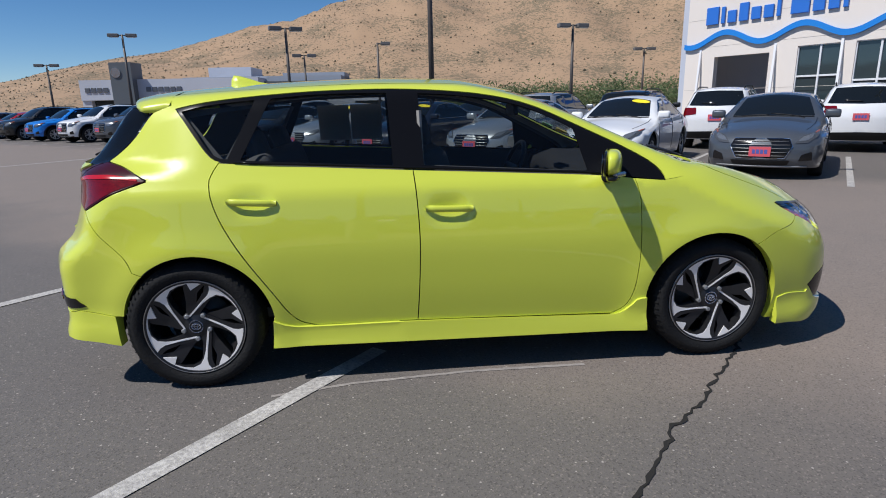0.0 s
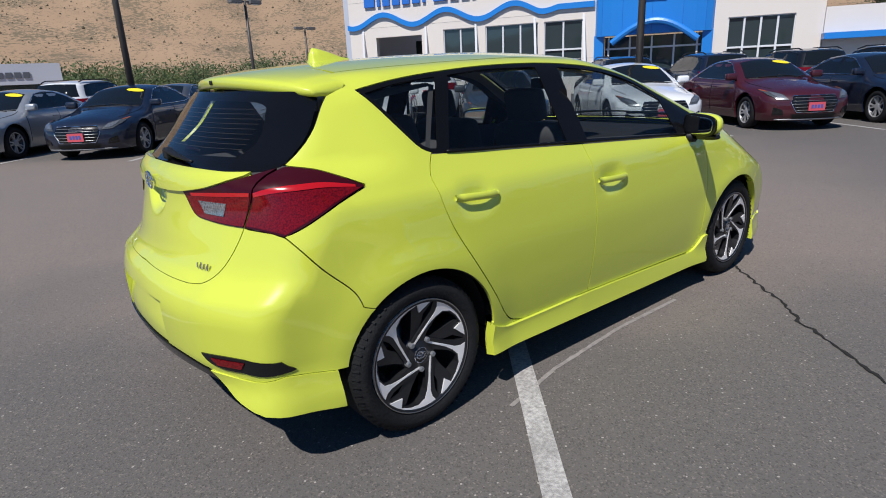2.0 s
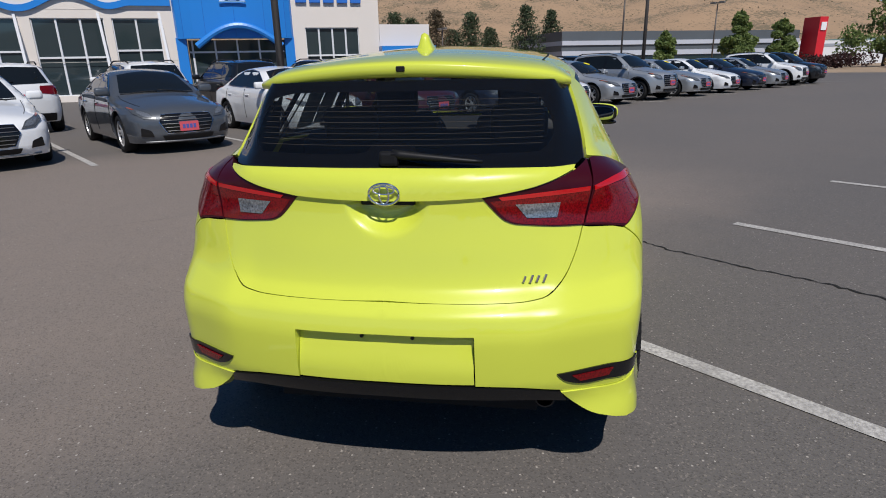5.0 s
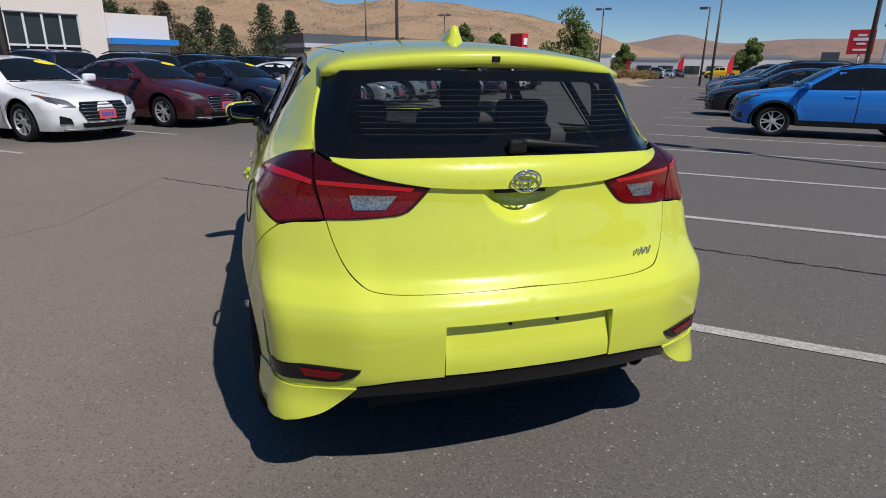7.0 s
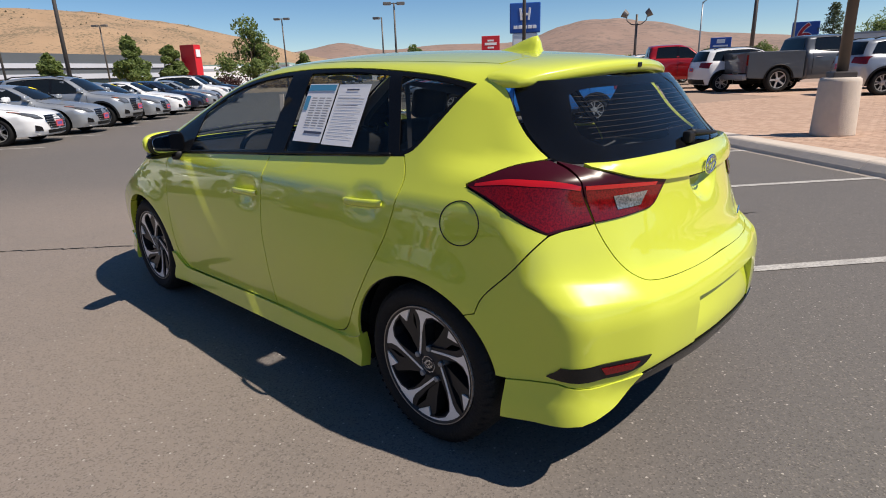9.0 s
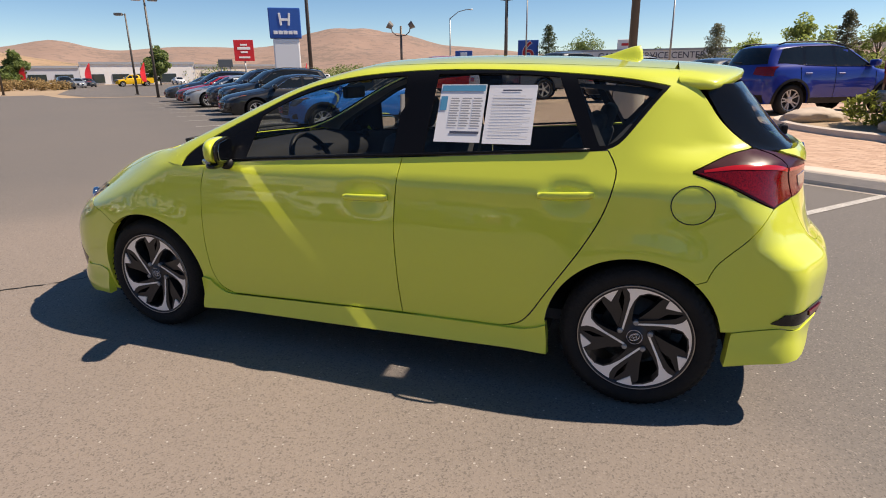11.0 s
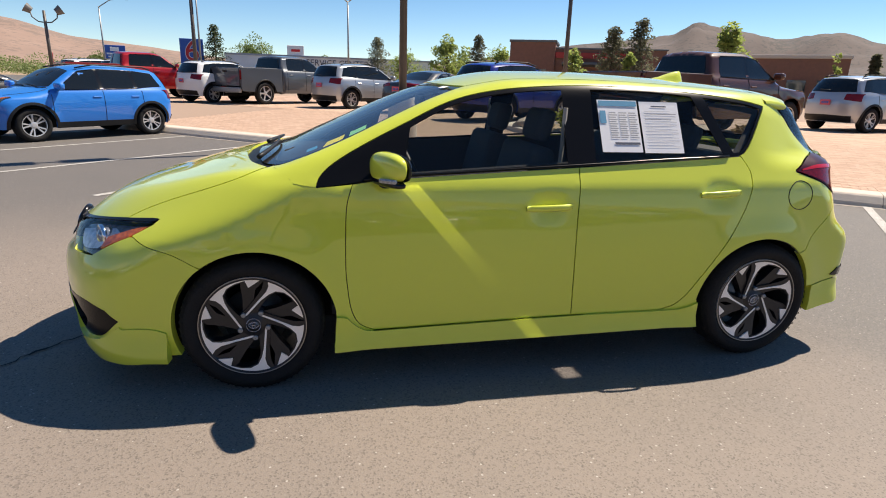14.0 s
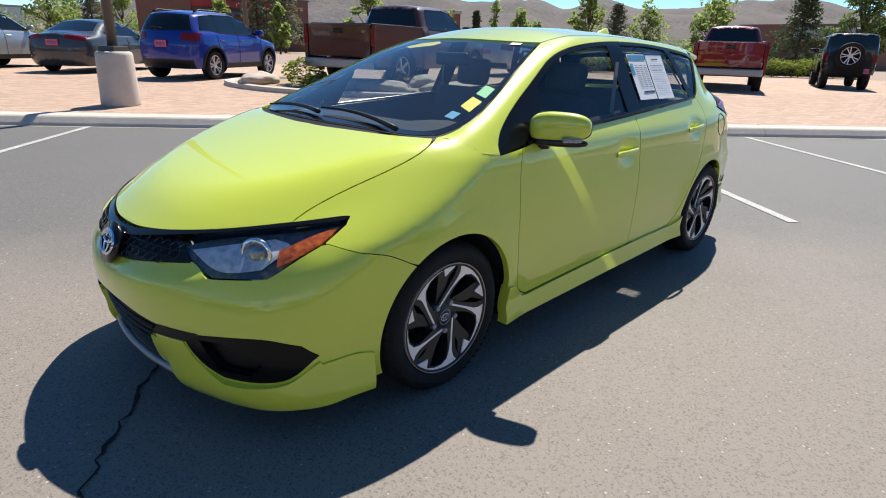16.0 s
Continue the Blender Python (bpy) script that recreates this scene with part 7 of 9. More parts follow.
for kind, color, u, v, sc, tn in (("pickup", "brown", -0.07, -13.2, 1.05, -35), ("suv", "royal", 5.45, -14.2, 1.01, -19), ("sedan", "darkgrey", 9.2, -16.0, 1.0, -6), ("suv", "silver", 12.6, -16.0, 0.97, -12), ("pickup", "grey", 16.6, -16.0, 1.0, -6), ("suv", "white", 18.3, -14.4, 0.95, -6),
                                  ("pickup", "red", 22.5, -13.4, 1.0, -18), ("pickup", "darkred", -10.7, -15.4, 1.0, -31), ("jeep", "black", -16.0, -17.0, 1.0, -32), ("suv", "silver", -4.5, -20, 1.0, -40), ("suv", "white", 27.5, -17, 1.0, 0), ("suv", "white", 31, -17, 1.0, 0)):
    car(kind, color, lot(u, v, rise(v), 180 + tn), plates="r", group=ROW, extra_label="parked on the brick lot", scale=sc)
car("pickup", "gold", pose(82.5, -74, 0, 0, 0, 60), plates="", group="far cars", extra_label="standing by the far road")
car("suv", "darkgrey", pose(74, -55, 0, 0, 0, 150), plates="", group="far cars", extra_label="standing by the far road")
for kind, color, x, y, tn in (("suv", "white", 79, -59, 150), ("sedan", "silver", 83, -64, 150), ("sedan", "darkgrey", 87, -69, 152), ("suv", "silver", 92, -84, 148), ("sedan", "white", 90, -92, 150), ("pickup", "white", 74, -98, 20), ("suv", "white", 62, -100, 30), ("suv", "darkgrey", 52, -96, 10)):
    car(kind, color, pose(x, y, 0, 0, 0, tn), plates="", group="far cars", extra_label="standing by the far road")


# ---- the lime green hatchback ----


def ramp(a):
    a = np.clip(a, 0, 1)
    return a * a * (3 - 2 * a)


def hero_extra(v, x, y, z):
    v = v - 0.014 * ramp((y - 0.44) / 0.13) * ramp((0.84 - y) / 0.13) * np.exp(-(((z - 0.72) / 0.12) ** 2)) * ramp((-1.45 - x) / 0.25)   # bumper shoulders
    v = v + 0.026 * ramp((-1.35 - x) / 0.6) * ramp((0.98 - z) / 0.3) * ramp((z - 0.28) / 0.16) * ramp((y - 0.5) / 0.25)   # the tail tapers over the skirts
    return v + 0.06 * ramp((-1.2 - x) / 0.4) * ramp((z - 1.02) / 0.09) * ramp((y - 0.48) / 0.12)   # the cabin draws in towards the tail


HERO = Shape(
    wide=[(-2.05, 0.80), (-1.6, 0.845), (-1.3, 0.868), (-0.9, 0.872), (0, 0.868), (0.9, 0.872), (1.3, 0.880), (1.7, 0.845), (2.1, 0.76)],
    section=[(0.12, -0.06), (0.3, -0.025), (0.5, -0.005), (0.65, 0.0), (0.8, -0.012), (0.90, -0.026), (0.945, -0.036), (0.97, -0.052), (1.03, -0.088), (1.45, -0.315)],
    top=[(2.25, 0.67), (2.15, 0.735), (2.05, 0.80), (1.93, 0.85), (1.67, 0.925), (1.45, 0.985), (1.30, 1.025), (1.18, 1.055), (1.09, 1.095), (0.85, 1.205), (0.63, 1.305), (0.45, 1.375), (0.27, 1.425), (0.0, 1.470), (-0.4, 1.480), (-0.75, 1.472), (-1.05, 1.458), (-1.36, 1.437), (-1.56, 1.415), (-1.75, 1.39)],
    rear=[(0.15, -1.99), (0.35, -2.05), (0.45, -2.085), (0.58, -2.09), (0.66, -2.075), (0.70, -2.04), (0.74, -2.005), (0.85, -1.975), (0.97, -1.95), (1.03, -1.945), (1.07, -1.925), (1.09, -1.89), (1.12, -1.858), (1.35, -1.66), (1.45, -1.575)],
    front=[(0.12, 2.13), (0.25, 2.23), (0.35, 2.26), (0.5, 2.275), (0.6, 2.255), (0.68, 2.215), (0.74, 2.15), (0.85, 2.02)],
    crown=[(-1.5, 0.065), (0.5, 0.06), (1.1, 0.035), (1.5, 0.015), (2.2, 0.03)], rear_bow=[(0.3, 0.12), (0.6, 0.13), (0.8, 0.17), (1.0, 0.19), (1.3, 0.17)], front_bow=[(0.3, 0.22), (0.55, 0.26), (0.7, 0.33), (0.8, 0.40)],
    soft=(0.07, lambda x, z: 0.12 - 0.05 * ramp((-1.2 - x) / 0.3) * ramp((0.95 - z) / 0.12)), spine=(-1.25, 1.35, 0.655), flare=((-1.275, 0.317, 0.36, 0.014), (1.275, 0.317, 0.36, 0.014)), extra=hero_extra)


def hero():
    e = thing("hatchback", pose(0, 0, 0), "glossy lime green five-door hatchback with black alloy wheels", "car")
    S, lime, blk = HERO, M["lime"], M["black"]
    G = 0.0026   # half of a panel gap
    arch_r = 0.352
    # seams that neighbouring panels share
    door_front = [(0.850, 0.957), (0.874, 0.88), (0.882, 0.80), (0.886, 0.60), (0.880, 0.50), (0.864, 0.385), (0.827, 0.305), (0.757, 0.264)]
    door_mid = [(-0.233, 1.028), (-0.222, 0.90), (-0.214, 0.707), (-0.222, 0.48), (-0.236, 0.288)]
    door_rear = [(-1.132, 1.083), (-1.162, 1.035), (-1.173, 0.985), (-1.143, 0.858), (-1.073, 0.715), (-0.921, 0.478), (-0.855, 0.372), (-0.80, 0.318), (-0.72, 0.292)]
    belt = [(0.850, 0.958), (0.68, 0.977), (0.25, 1.002), (-0.233, 1.028)]
    belt2 = [(-0.233, 1.028), (-0.66, 1.053), (-1.132, 1.083)]
    dlo_low = [(1.005, 0.944), (0.68, 0.980), (0.25, 1.005), (-0.233, 1.031), (-0.66, 1.056), (-1.089, 1.081), (-1.129, 1.089)]
    dlo_rear = [(-1.129, 1.089), (-1.184, 1.122), (-1.30, 1.275), (-1.347, 1.331)]
    dlo_top = [(-1.347, 1.331), (-1.186, 1.360), (-0.953, 1.384), (-0.661, 1.402), (-0.319, 1.406), (-0.032, 1.391), (0.197, 1.362), (0.39, 1.310), (0.60, 1.213), (0.80, 1.115), (0.93, 1.040), (0.99, 0.985), (1.005, 0.944)]

    def bowl(x0, z0, depth=0.018):
        return lambda P, N: P - N * (depth * np.exp(-(((P[:, 0] - x0) / 0.078) ** 4 + ((P[:, 2] - z0) / 0.044) ** 4))[:, None])

    fd = sheet(S, [("s", belt[::-1]), ("s", door_front), ("s", [(0.757, 0.264), (-0.236, 0.288)]), ("s", door_mid[::-1])], 0.035, rim=0.012, gap=G, push=bowl(-0.075, 0.845))
    rd = sheet(S, [("s", belt2), ("s", door_rear), ("s", [(-0.72, 0.292), (-0.236, 0.288)]), ("s", door_mid[::-1])], 0.035, rim=0.012, gap=G, push=bowl(-0.985, 0.905))
    doors = []
    for nm, s in (("front_door", fd), ("rear_door", rd)):
        doors.append(pair(nm, s, lime, e))
    fender = sheet(S, [("s", [(1.005, 0.944), (0.850, 0.957)]), ("s", door_front), ("s", [(0.757, 0.264), (0.757, 0.25)]), ("s", [(0.757, 0.25), (0.935, 0.25)]), ("s", [(0.935, 0.25), (0.932, 0.36)]), ("s", arc(1.285, 0.317, arch_r + 0.006, 173, 54)),
                       ("s", [(1.521, 0.615), (1.617, 0.665), (1.717, 0.690), (1.785, 0.716)]), ("f", [(0.735, 0.720), (0.733, 0.768), (0.722, 0.787)]), ("f", [(0.722, 0.787), (0.665, 0.777), (0.62, 0.766)]),
                       ("t", [(1.83, 0.608), (1.756, 0.618), (1.659, 0.641), (1.477, 0.688), (1.35, 0.708), (1.27, 0.70), (1.205, 0.668)]), ("t", [(1.205, 0.668), (1.10, 0.745)])], 0.035, rim=0.03, gap=0.0014)
    pair("front_fender", fender, lime, e)
    frame_lines = [("t", [(1.205, 0.664), (1.0, 0.692), (0.56, 0.572), (0.275, 0.475)]), ("t", [(0.275, 0.475), (-0.3, 0.505), (-0.9, 0.50), (-1.36, 0.47)]), ("t", [(-1.36, 0.47), (-1.44, 0.52)]), ("r", [(0.556, 1.335), (0.586, 1.25), (0.608, 1.16), (0.613, 1.097)]),
                           ("s", [(-1.665, 1.092), (-1.58, 1.073), (-1.457, 1.015)]), ("s", [(-1.457, 1.009), (-1.60, 0.960), (-1.700, 0.908), (-1.758, 0.879)]), ("s", [(-1.758, 0.877), (-1.681, 0.771), (-1.579, 0.666), (-1.548, 0.598)]),
                           ("s", arc(-1.275, 0.317, arch_r, 131, 5)), ("s", [(-0.930, 0.345), (-0.93, 0.26)]), ("s", [(-0.93, 0.26), (-0.72, 0.26)]), ("s", [(-0.72, 0.26), (-0.72, 0.292)]), ("s", door_rear[::-1]), ("s", dlo_rear), ("s", dlo_top), ("s", [(1.005, 0.944), (1.10, 0.957)])]
    pair("side_frame", sheet(S, frame_lines, 0.035, rim=0.012, gap=G), lime, e)
    lining_lines = frame_lines[:-3] + [("s", [(x + 0.011, z - 0.005) for x, z in dlo_rear]), ("s", [(x - 0.006, z - 0.014) for x, z in dlo_top]), frame_lines[-1]]
    pair("frame_lining", sheet(S, lining_lines, 0.05, lift=-0.014), M["interior"], e)
    trim_holes = [
        [("s", [(0.575, 1.196), (0.39, 1.288), (0.197, 1.343), (-0.032, 1.373), (-0.188, 1.383)]), ("s", [(-0.188, 1.383), (-0.178, 1.046)]), ("s", [(-0.178, 1.046), (0.25, 1.02), (0.62, 1.000)]), ("s", [(0.62, 1.000), (0.575, 1.196)])],
        [("s", [(-0.345, 1.388), (-0.661, 1.387), (-0.90, 1.370)]), ("s", [(-0.90, 1.370), (-1.035, 1.093)]), ("s", [(-1.035, 1.093), (-0.66, 1.070), (-0.328, 1.052)]), ("s", [(-0.328, 1.052), (-0.345, 1.388)])],
        [("s", [(-0.975, 1.366), (-1.186, 1.345), (-1.318, 1.318)]), ("s", [(-1.318, 1.318), (-1.27, 1.26), (-1.176, 1.135), (-1.125, 1.103)]), ("s", [(-1.125, 1.103), (-1.095, 1.10)]), ("s", [(-1.095, 1.10), (-0.975, 1.366)])],
    ]
    surround = sheet(S, [("s", dlo_low), ("s", dlo_rear), ("s", dlo_top)], 0.04, lift=-0.002, rim=0.004, holes=trim_holes, gap=0.001)
    pair("window_surround", surround, M["window_trim"], e, "gloss black window surround")
    for nm, hole in zip(("front_window", "rear_window", "quarter_window"), trim_holes):
        for ob in pair(nm, sheet(S, hole, 0.05, lift=-0.009), M["glass_tint"], e, "dark tinted glass"):
            ob.visible_shadow = False
    # bright-edged belt moulding
    for sgn in (1, -1):
        P = S.at("s", [(0.80 - 1.86 * i / 30, float(curve(dlo_low)(0.80 - 1.86 * i / 30)) + 0.006) for i in range(31)])
        P[:, 1] += 0.004
        V, F = tube(P * [1, sgn, 1], 0.007, 6)
        part("belt_moulding", mesh_of("belt_moulding", V, F, M["window_trim"], True), None, e)

    hood = sheet(S, [("t", [(1.365, 0.0), (1.36, 0.16), (1.305, 0.48), (1.222, 0.662)]), ("t", [(1.222, 0.664), (1.27, 0.697), (1.35, 0.706), (1.477, 0.686), (1.659, 0.639), (1.756, 0.616), (1.828, 0.606)]), ("f", [(0.61, 0.772), (0.45, 0.745), (0.274, 0.722), (0.1, 0.706), (0.0, 0.703)])], 0.035, rim=0.03, gap=0.0015, both=True)
    panel("bonnet", hood, lime, e)
    cowl = sheet(S, [("t", [(1.37, 0.0), (1.365, 0.16), (1.31, 0.48), (1.225, 0.66)]), ("t", [(1.225, 0.66), (1.17, 0.655)]), ("t", [(1.17, 0.655), (1.25, 0.51), (1.295, 0.17), (1.30, 0.0)])], 0.04, lift=-0.012, rim=0.02, both=True)
    panel("cowl_grille", cowl, blk, e)
    ws = [("t", [(1.305, 0.0), (1.30, 0.17), (1.255, 0.51), (1.175, 0.645)]), ("t", [(1.175, 0.645), (1.0, 0.682), (0.56, 0.563), (0.285, 0.468)]), ("t", [(0.285, 0.468), (0.335, 0.37), (0.375, 0.2), (0.385, 0.0)])]
    panel("windscreen", sheet(S, ws, 0.05, lift=-0.004, both=True), M["screen_glass"], e, "clear windscreen").visible_shadow = False
    wb_ = [("t", [(1.305, 0.0), (1.30, 0.17), (1.255, 0.51), (1.175, 0.645)]), ("t", [(1.175, 0.645), (1.0, 0.682), (0.56, 0.563), (0.285, 0.468)]), ("t", [(0.285, 0.468), (0.56, 0.543), (0.98, 0.655)]), ("t", [(0.98, 0.655), (1.12, 0.62), (1.20, 0.50), (1.245, 0.17), (1.25, 0.0)])]
    panel("windscreen_band", sheet(S, wb_, 0.05, lift=-0.007, both=True), M["ceramic"], e, "black ceramic edge of the windscreen")
    roof = sheet(S, [("t", [(0.38, 0.0), (0.37, 0.2), (0.33, 0.37), (0.275, 0.472)]), ("t", [(0.275, 0.472), (-0.3, 0.502), (-0.9, 0.497), (-1.36, 0.467)]), ("t", [(-1.36, 0.467), (-1.375, 0.3), (-1.38, 0.0)])], 0.05, rim=0.02, gap=0.0015, both=True)
    panel("roof_panel", roof, lime, e)
    for sgn in (1, -1):
        pts = [(0.27 - 1.62 * i / 24, float(curve([(0.275, 0.4735), (-0.3, 0.5035), (-0.9, 0.4985), (-1.36, 0.4685)])(0.27 - 1.62 * i / 24))) for i in range(25)]
        V, F = tube((S.at("t", pts) - [0, 0, 0.006]) * [1, sgn, 1], 0.0055, 6)
        part("roof_moulding", mesh_of("roof_moulding", V, F, blk, True), None, e)
    lining = sheet(S, [("t", [(0.30, 0.0), (0.25, 0.47)]), ("t", [(0.25, 0.47), (-0.9, 0.53), (-1.40, 0.49)]), ("t", [(-1.40, 0.49), (-1.42, 0.0)])], 0.09, lift=-0.035, both=True)
    panel("headlining", lining, M["interior_grey"], e)
    for s_ in (sheet(S, [("t", [(1.10, 0.665), (0.56, 0.545), (0.26, 0.45)]), ("t", [(0.25, 0.45), (-1.36, 0.46)]), ("s", [(-1.40, 1.38), (-1.347, 1.36)]), ("s", [(x, z + 0.02) for x, z in dlo_top[1:-1]]), ("s", [(0.95, 1.0), (1.06, 0.97)])], 0.07, lift=-0.03),):
        pair("pillar_trim", s_, M["interior_grey"], e)
    for s_ in (sheet(S, [("s", [(0.86, 1.012), (-0.23, 1.078)]), ("s", [(-0.23, 1.078), (-0.23, 0.3)]), ("s", [(-0.23, 0.3), (0.75, 0.28)]), ("s", [(0.75, 0.28), (0.9, 0.5), (0.86, 1.012)])], 0.1, lift=-0.07),
               sheet(S, [("s", [(-0.24, 1.062), (-1.12, 1.105)]), ("s", [(-1.12, 1.105), (-1.13, 0.9), (-0.9, 0.5), (-0.75, 0.3)]), ("s", [(-0.75, 0.3), (-0.24, 0.3)])], 0.1, lift=-0.07)):
        pair("door_trim", s_, M["interior"], e)
    for s_ in (sheet(S, [("s", [(-1.36, 1.35), (-0.99, 1.375)]), ("s", [(-0.955, 1.36), (-1.13, 1.05)]), ("s", [(-1.13, 1.05), (-1.17, 0.8), (-1.55, 0.8)]), ("s", [(-1.55, 0.8), (-1.60, 1.0), (-1.36, 1.35)])], 0.09, lift=-0.045, holes=[[("s", [(-0.985, 1.356), (-1.30, 1.31)]), ("s", [(-1.30, 1.31), (-1.12, 1.11)]), ("s", [(-1.12, 1.11), (-0.985, 1.356)])]]),):
        pair("rear_pillar_trim", s_, M["interior"], e)

    # tail
    glass = [("r", [(0.0, 1.345), (0.30, 1.345), (0.50, 1.340)]), ("r", [(0.50, 1.340), (0.548, 1.325), (0.58, 1.25), (0.602, 1.16), (0.606, 1.095)]), ("r", [(0.606, 1.095), (0.565, 1.082), (0.3, 1.086), (0.0, 1.088)])]
    panel("hatch_glass", sheet(S, glass, 0.05, lift=-0.003, both=True), M["hatch_tint"], e, "dark tinted hatch glass with heating wires").visible_shadow = False
    inner = [("r", [(0.0, 1.312), (0.36, 1.308), (0.46, 1.29)]), ("r", [(0.46, 1.29), (0.50, 1.22), (0.505, 1.16), (0.46, 1.128)]), ("r", [(0.46, 1.128), (0.12, 1.128), (0.06, 1.155), (0.0, 1.16)])]
    band = sheet(S, glass[:2] + [glass[2]] + [("r", [(0.0, 1.088), (0.0, 1.16)]), ("r", inner[2][1][::-1]), ("r", inner[1][1][::-1]), ("r", inner[0][1][::-1])], 0.05, lift=-0.006, both=True)
    panel("hatch_glass_band", band, M["ceramic"], e, "black ceramic edge of the hatch glass")
    for i in range(9):
        z = 1.148 + 0.0165 * i
        P = S.at("r", [(abs(-0.47 + 0.047 * k), z) for k in range(21)])
        P[:, 1] = [-0.47 + 0.047 * k for k in range(21)]
        V, F = tube(P + [0.006, 0, 0], 0.0006, 4)
        part("heating_wire", mesh_of("heating_wire", V, F, M["bark"]), None, e)

    def scoop(P, N):
        k = np.clip(1 - (P[:, 1] / 0.135) ** 2 - ((P[:, 2] - 0.992) / 0.105) ** 2, 0, 1)
        return P + np.stack([0.040 * ramp(k * 1.25), 0 * k, 0 * k], 1)

    tail_seam = [(0.600, 0.90), (0.582, 0.832), (0.55, 0.762), (0.506, 0.718), (0.453, 0.703), (0.346, 0.699), (0.0, 0.702)]
    hatch = sheet(S, [("r", [(0.0, 1.080), (0.3, 1.078), (0.57, 1.073)]), ("r", [(0.57, 1.073), (0.605, 1.05), (0.622, 1.0), (0.600, 0.90)]), ("r", tail_seam)], 0.016, rim=0.03, gap=G, both=True, push=scoop)
    hp = panel("hatch_panel", hatch, lime, e)
    garnish = sheet(S, [("r", [(0.0, 1.081), (0.3, 1.079), (0.57, 1.074)]), ("r", [(0.57, 1.074), (0.559, 1.064), (0.437, 1.030), (0.291, 1.006)]), ("r", [(0.291, 1.006), (0.15, 0.999), (0.0, 0.997)])], 0.025, lift=0.011, rim=0.03, both=True)
    panel("hatch_garnish", garnish, lime, e)
    part("hatch_handle", box((0.03, 0.17, 0.016), Matrix.Translation((-1.915, 0, 0.986)), 0.006, 2), blk, hp)

    lamp_out = [("s", [(-1.460, 1.012), (-1.58, 1.070), (-1.665, 1.089)]), ("r", [(0.622, 1.088), (0.627, 1.02), (0.610, 0.935), (0.602, 0.902)]), ("s", [(-1.757, 0.880), (-1.700, 0.910), (-1.60, 0.962), (-1.460, 1.012)])]
    lamp_in = [("r", [(0.612, 1.086), (0.559, 1.062), (0.437, 1.028), (0.291, 1.004)]), ("r", [(0.291, 1.004), (0.352, 0.938), (0.394, 0.920)]), ("r", [(0.394, 0.920), (0.50, 0.908), (0.597, 0.902)]), ("r", [(0.597, 0.902), (0.605, 0.935), (0.624, 1.02), (0.612, 1.086)])]
    for so, si in ((sheet(S, lamp_out, 0.03, lift=0.003, rim=0.03, gap=0.0004), sheet(S, lamp_in, 0.03, lift=0.004, rim=0.03, gap=0.0004)),):
        outs, ins = pair("tail_lamp", so, M["dark_red_lens"], e, "dark red tail lamp lens"), pair("hatch_lamp", si, M["dark_red_lens"], e, "dark red tail lamp lens")
    low_o = sheet(S, [("s", [(-1.475, 1.008), (-1.60, 1.021), (-1.71, 1.02)]), ("r", [(0.632, 1.005), (0.612, 0.935), (0.606, 0.908)]), ("s", [(-1.752, 0.886), (-1.700, 0.917), (-1.60, 0.968), (-1.475, 1.008)])], 0.03, lift=0.0045)
    low_i = sheet(S, [("r", [(0.315, 0.992), (0.45, 1.0), (0.618, 1.006)]), ("r", [(0.618, 1.006), (0.605, 0.94), (0.599, 0.906)]), ("r", [(0.599, 0.906), (0.50, 0.912), (0.398, 0.924), (0.358, 0.942), (0.315, 0.992)])], 0.03, lift=0.0055)
    strip_o = sheet(S, [("s", [(-1.495, 1.019), (-1.61, 1.038), (-1.71, 1.038)]), ("r", [(0.630, 1.020), (0.632, 1.006)]), ("s", [(-1.71, 1.022), (-1.61, 1.023), (-1.495, 1.011)])], 0.03, lift=0.006, rim=0.004)
    strip_i = sheet(S, [("r", [(0.34, 1.004), (0.48, 1.014), (0.617, 1.020)]), ("r", [(0.617, 1.020), (0.616, 1.007)]), ("r", [(0.616, 1.007), (0.48, 1.001), (0.35, 0.994)]), ("r", [(0.35, 0.994), (0.34, 1.004)])], 0.03, lift=0.007, rim=0.004)
    clear_i = sheet(S, [("r", [(0.390, 0.981), (0.525, 0.979)]), ("r", [(0.525, 0.979), (0.516, 0.934)]), ("r", [(0.516, 0.934), (0.425, 0.938)]), ("r", [(0.425, 0.938), (0.390, 0.981)])], 0.03, lift=0.008, rim=0.003)
    for k, mir in ((0, False), (1, True)):
        for nm, s_, m, par in (("lower_lens", low_o, "red_lens", outs), ("light_strip", strip_o, "bright_red", outs), ("lower_lens", low_i, "red_lens", ins), ("light_strip", strip_i, "bright_red", ins), ("reversing_lamp", clear_i, "clear_lens", ins)):
            panel(nm, mirrored(s_) if mir else s_, M[m], par[k])

    bumper = sheet(S, [("r", tail_seam[::-1]), ("r", [(0.600, 0.898), (0.70, 0.888)]), ("s", [(-1.758, 0.876), (-1.681, 0.771), (-1.579, 0.666), (-1.548, 0.598)]), ("s", arc(-1.275, 0.317, arch_r, 131, 169)),
                        ("s", [(-1.665, 0.386), (-1.836, 0.412)]), ("r", [(0.694, 0.398), (0.56, 0.404)]), ("r", [(0.537, 0.416), (0.42, 0.436), (0.283, 0.445)]), ("r", [(0.283, 0.445), (0.279, 0.612)]), ("r", [(0.279, 0.612), (0.0, 0.614)]), ("p", S.tip(-1)[1][::-1], 1)], 0.03, rim=0.035, gap=0.0013, both=True)
    rb = panel("rear_bumper", bumper, lime, e)
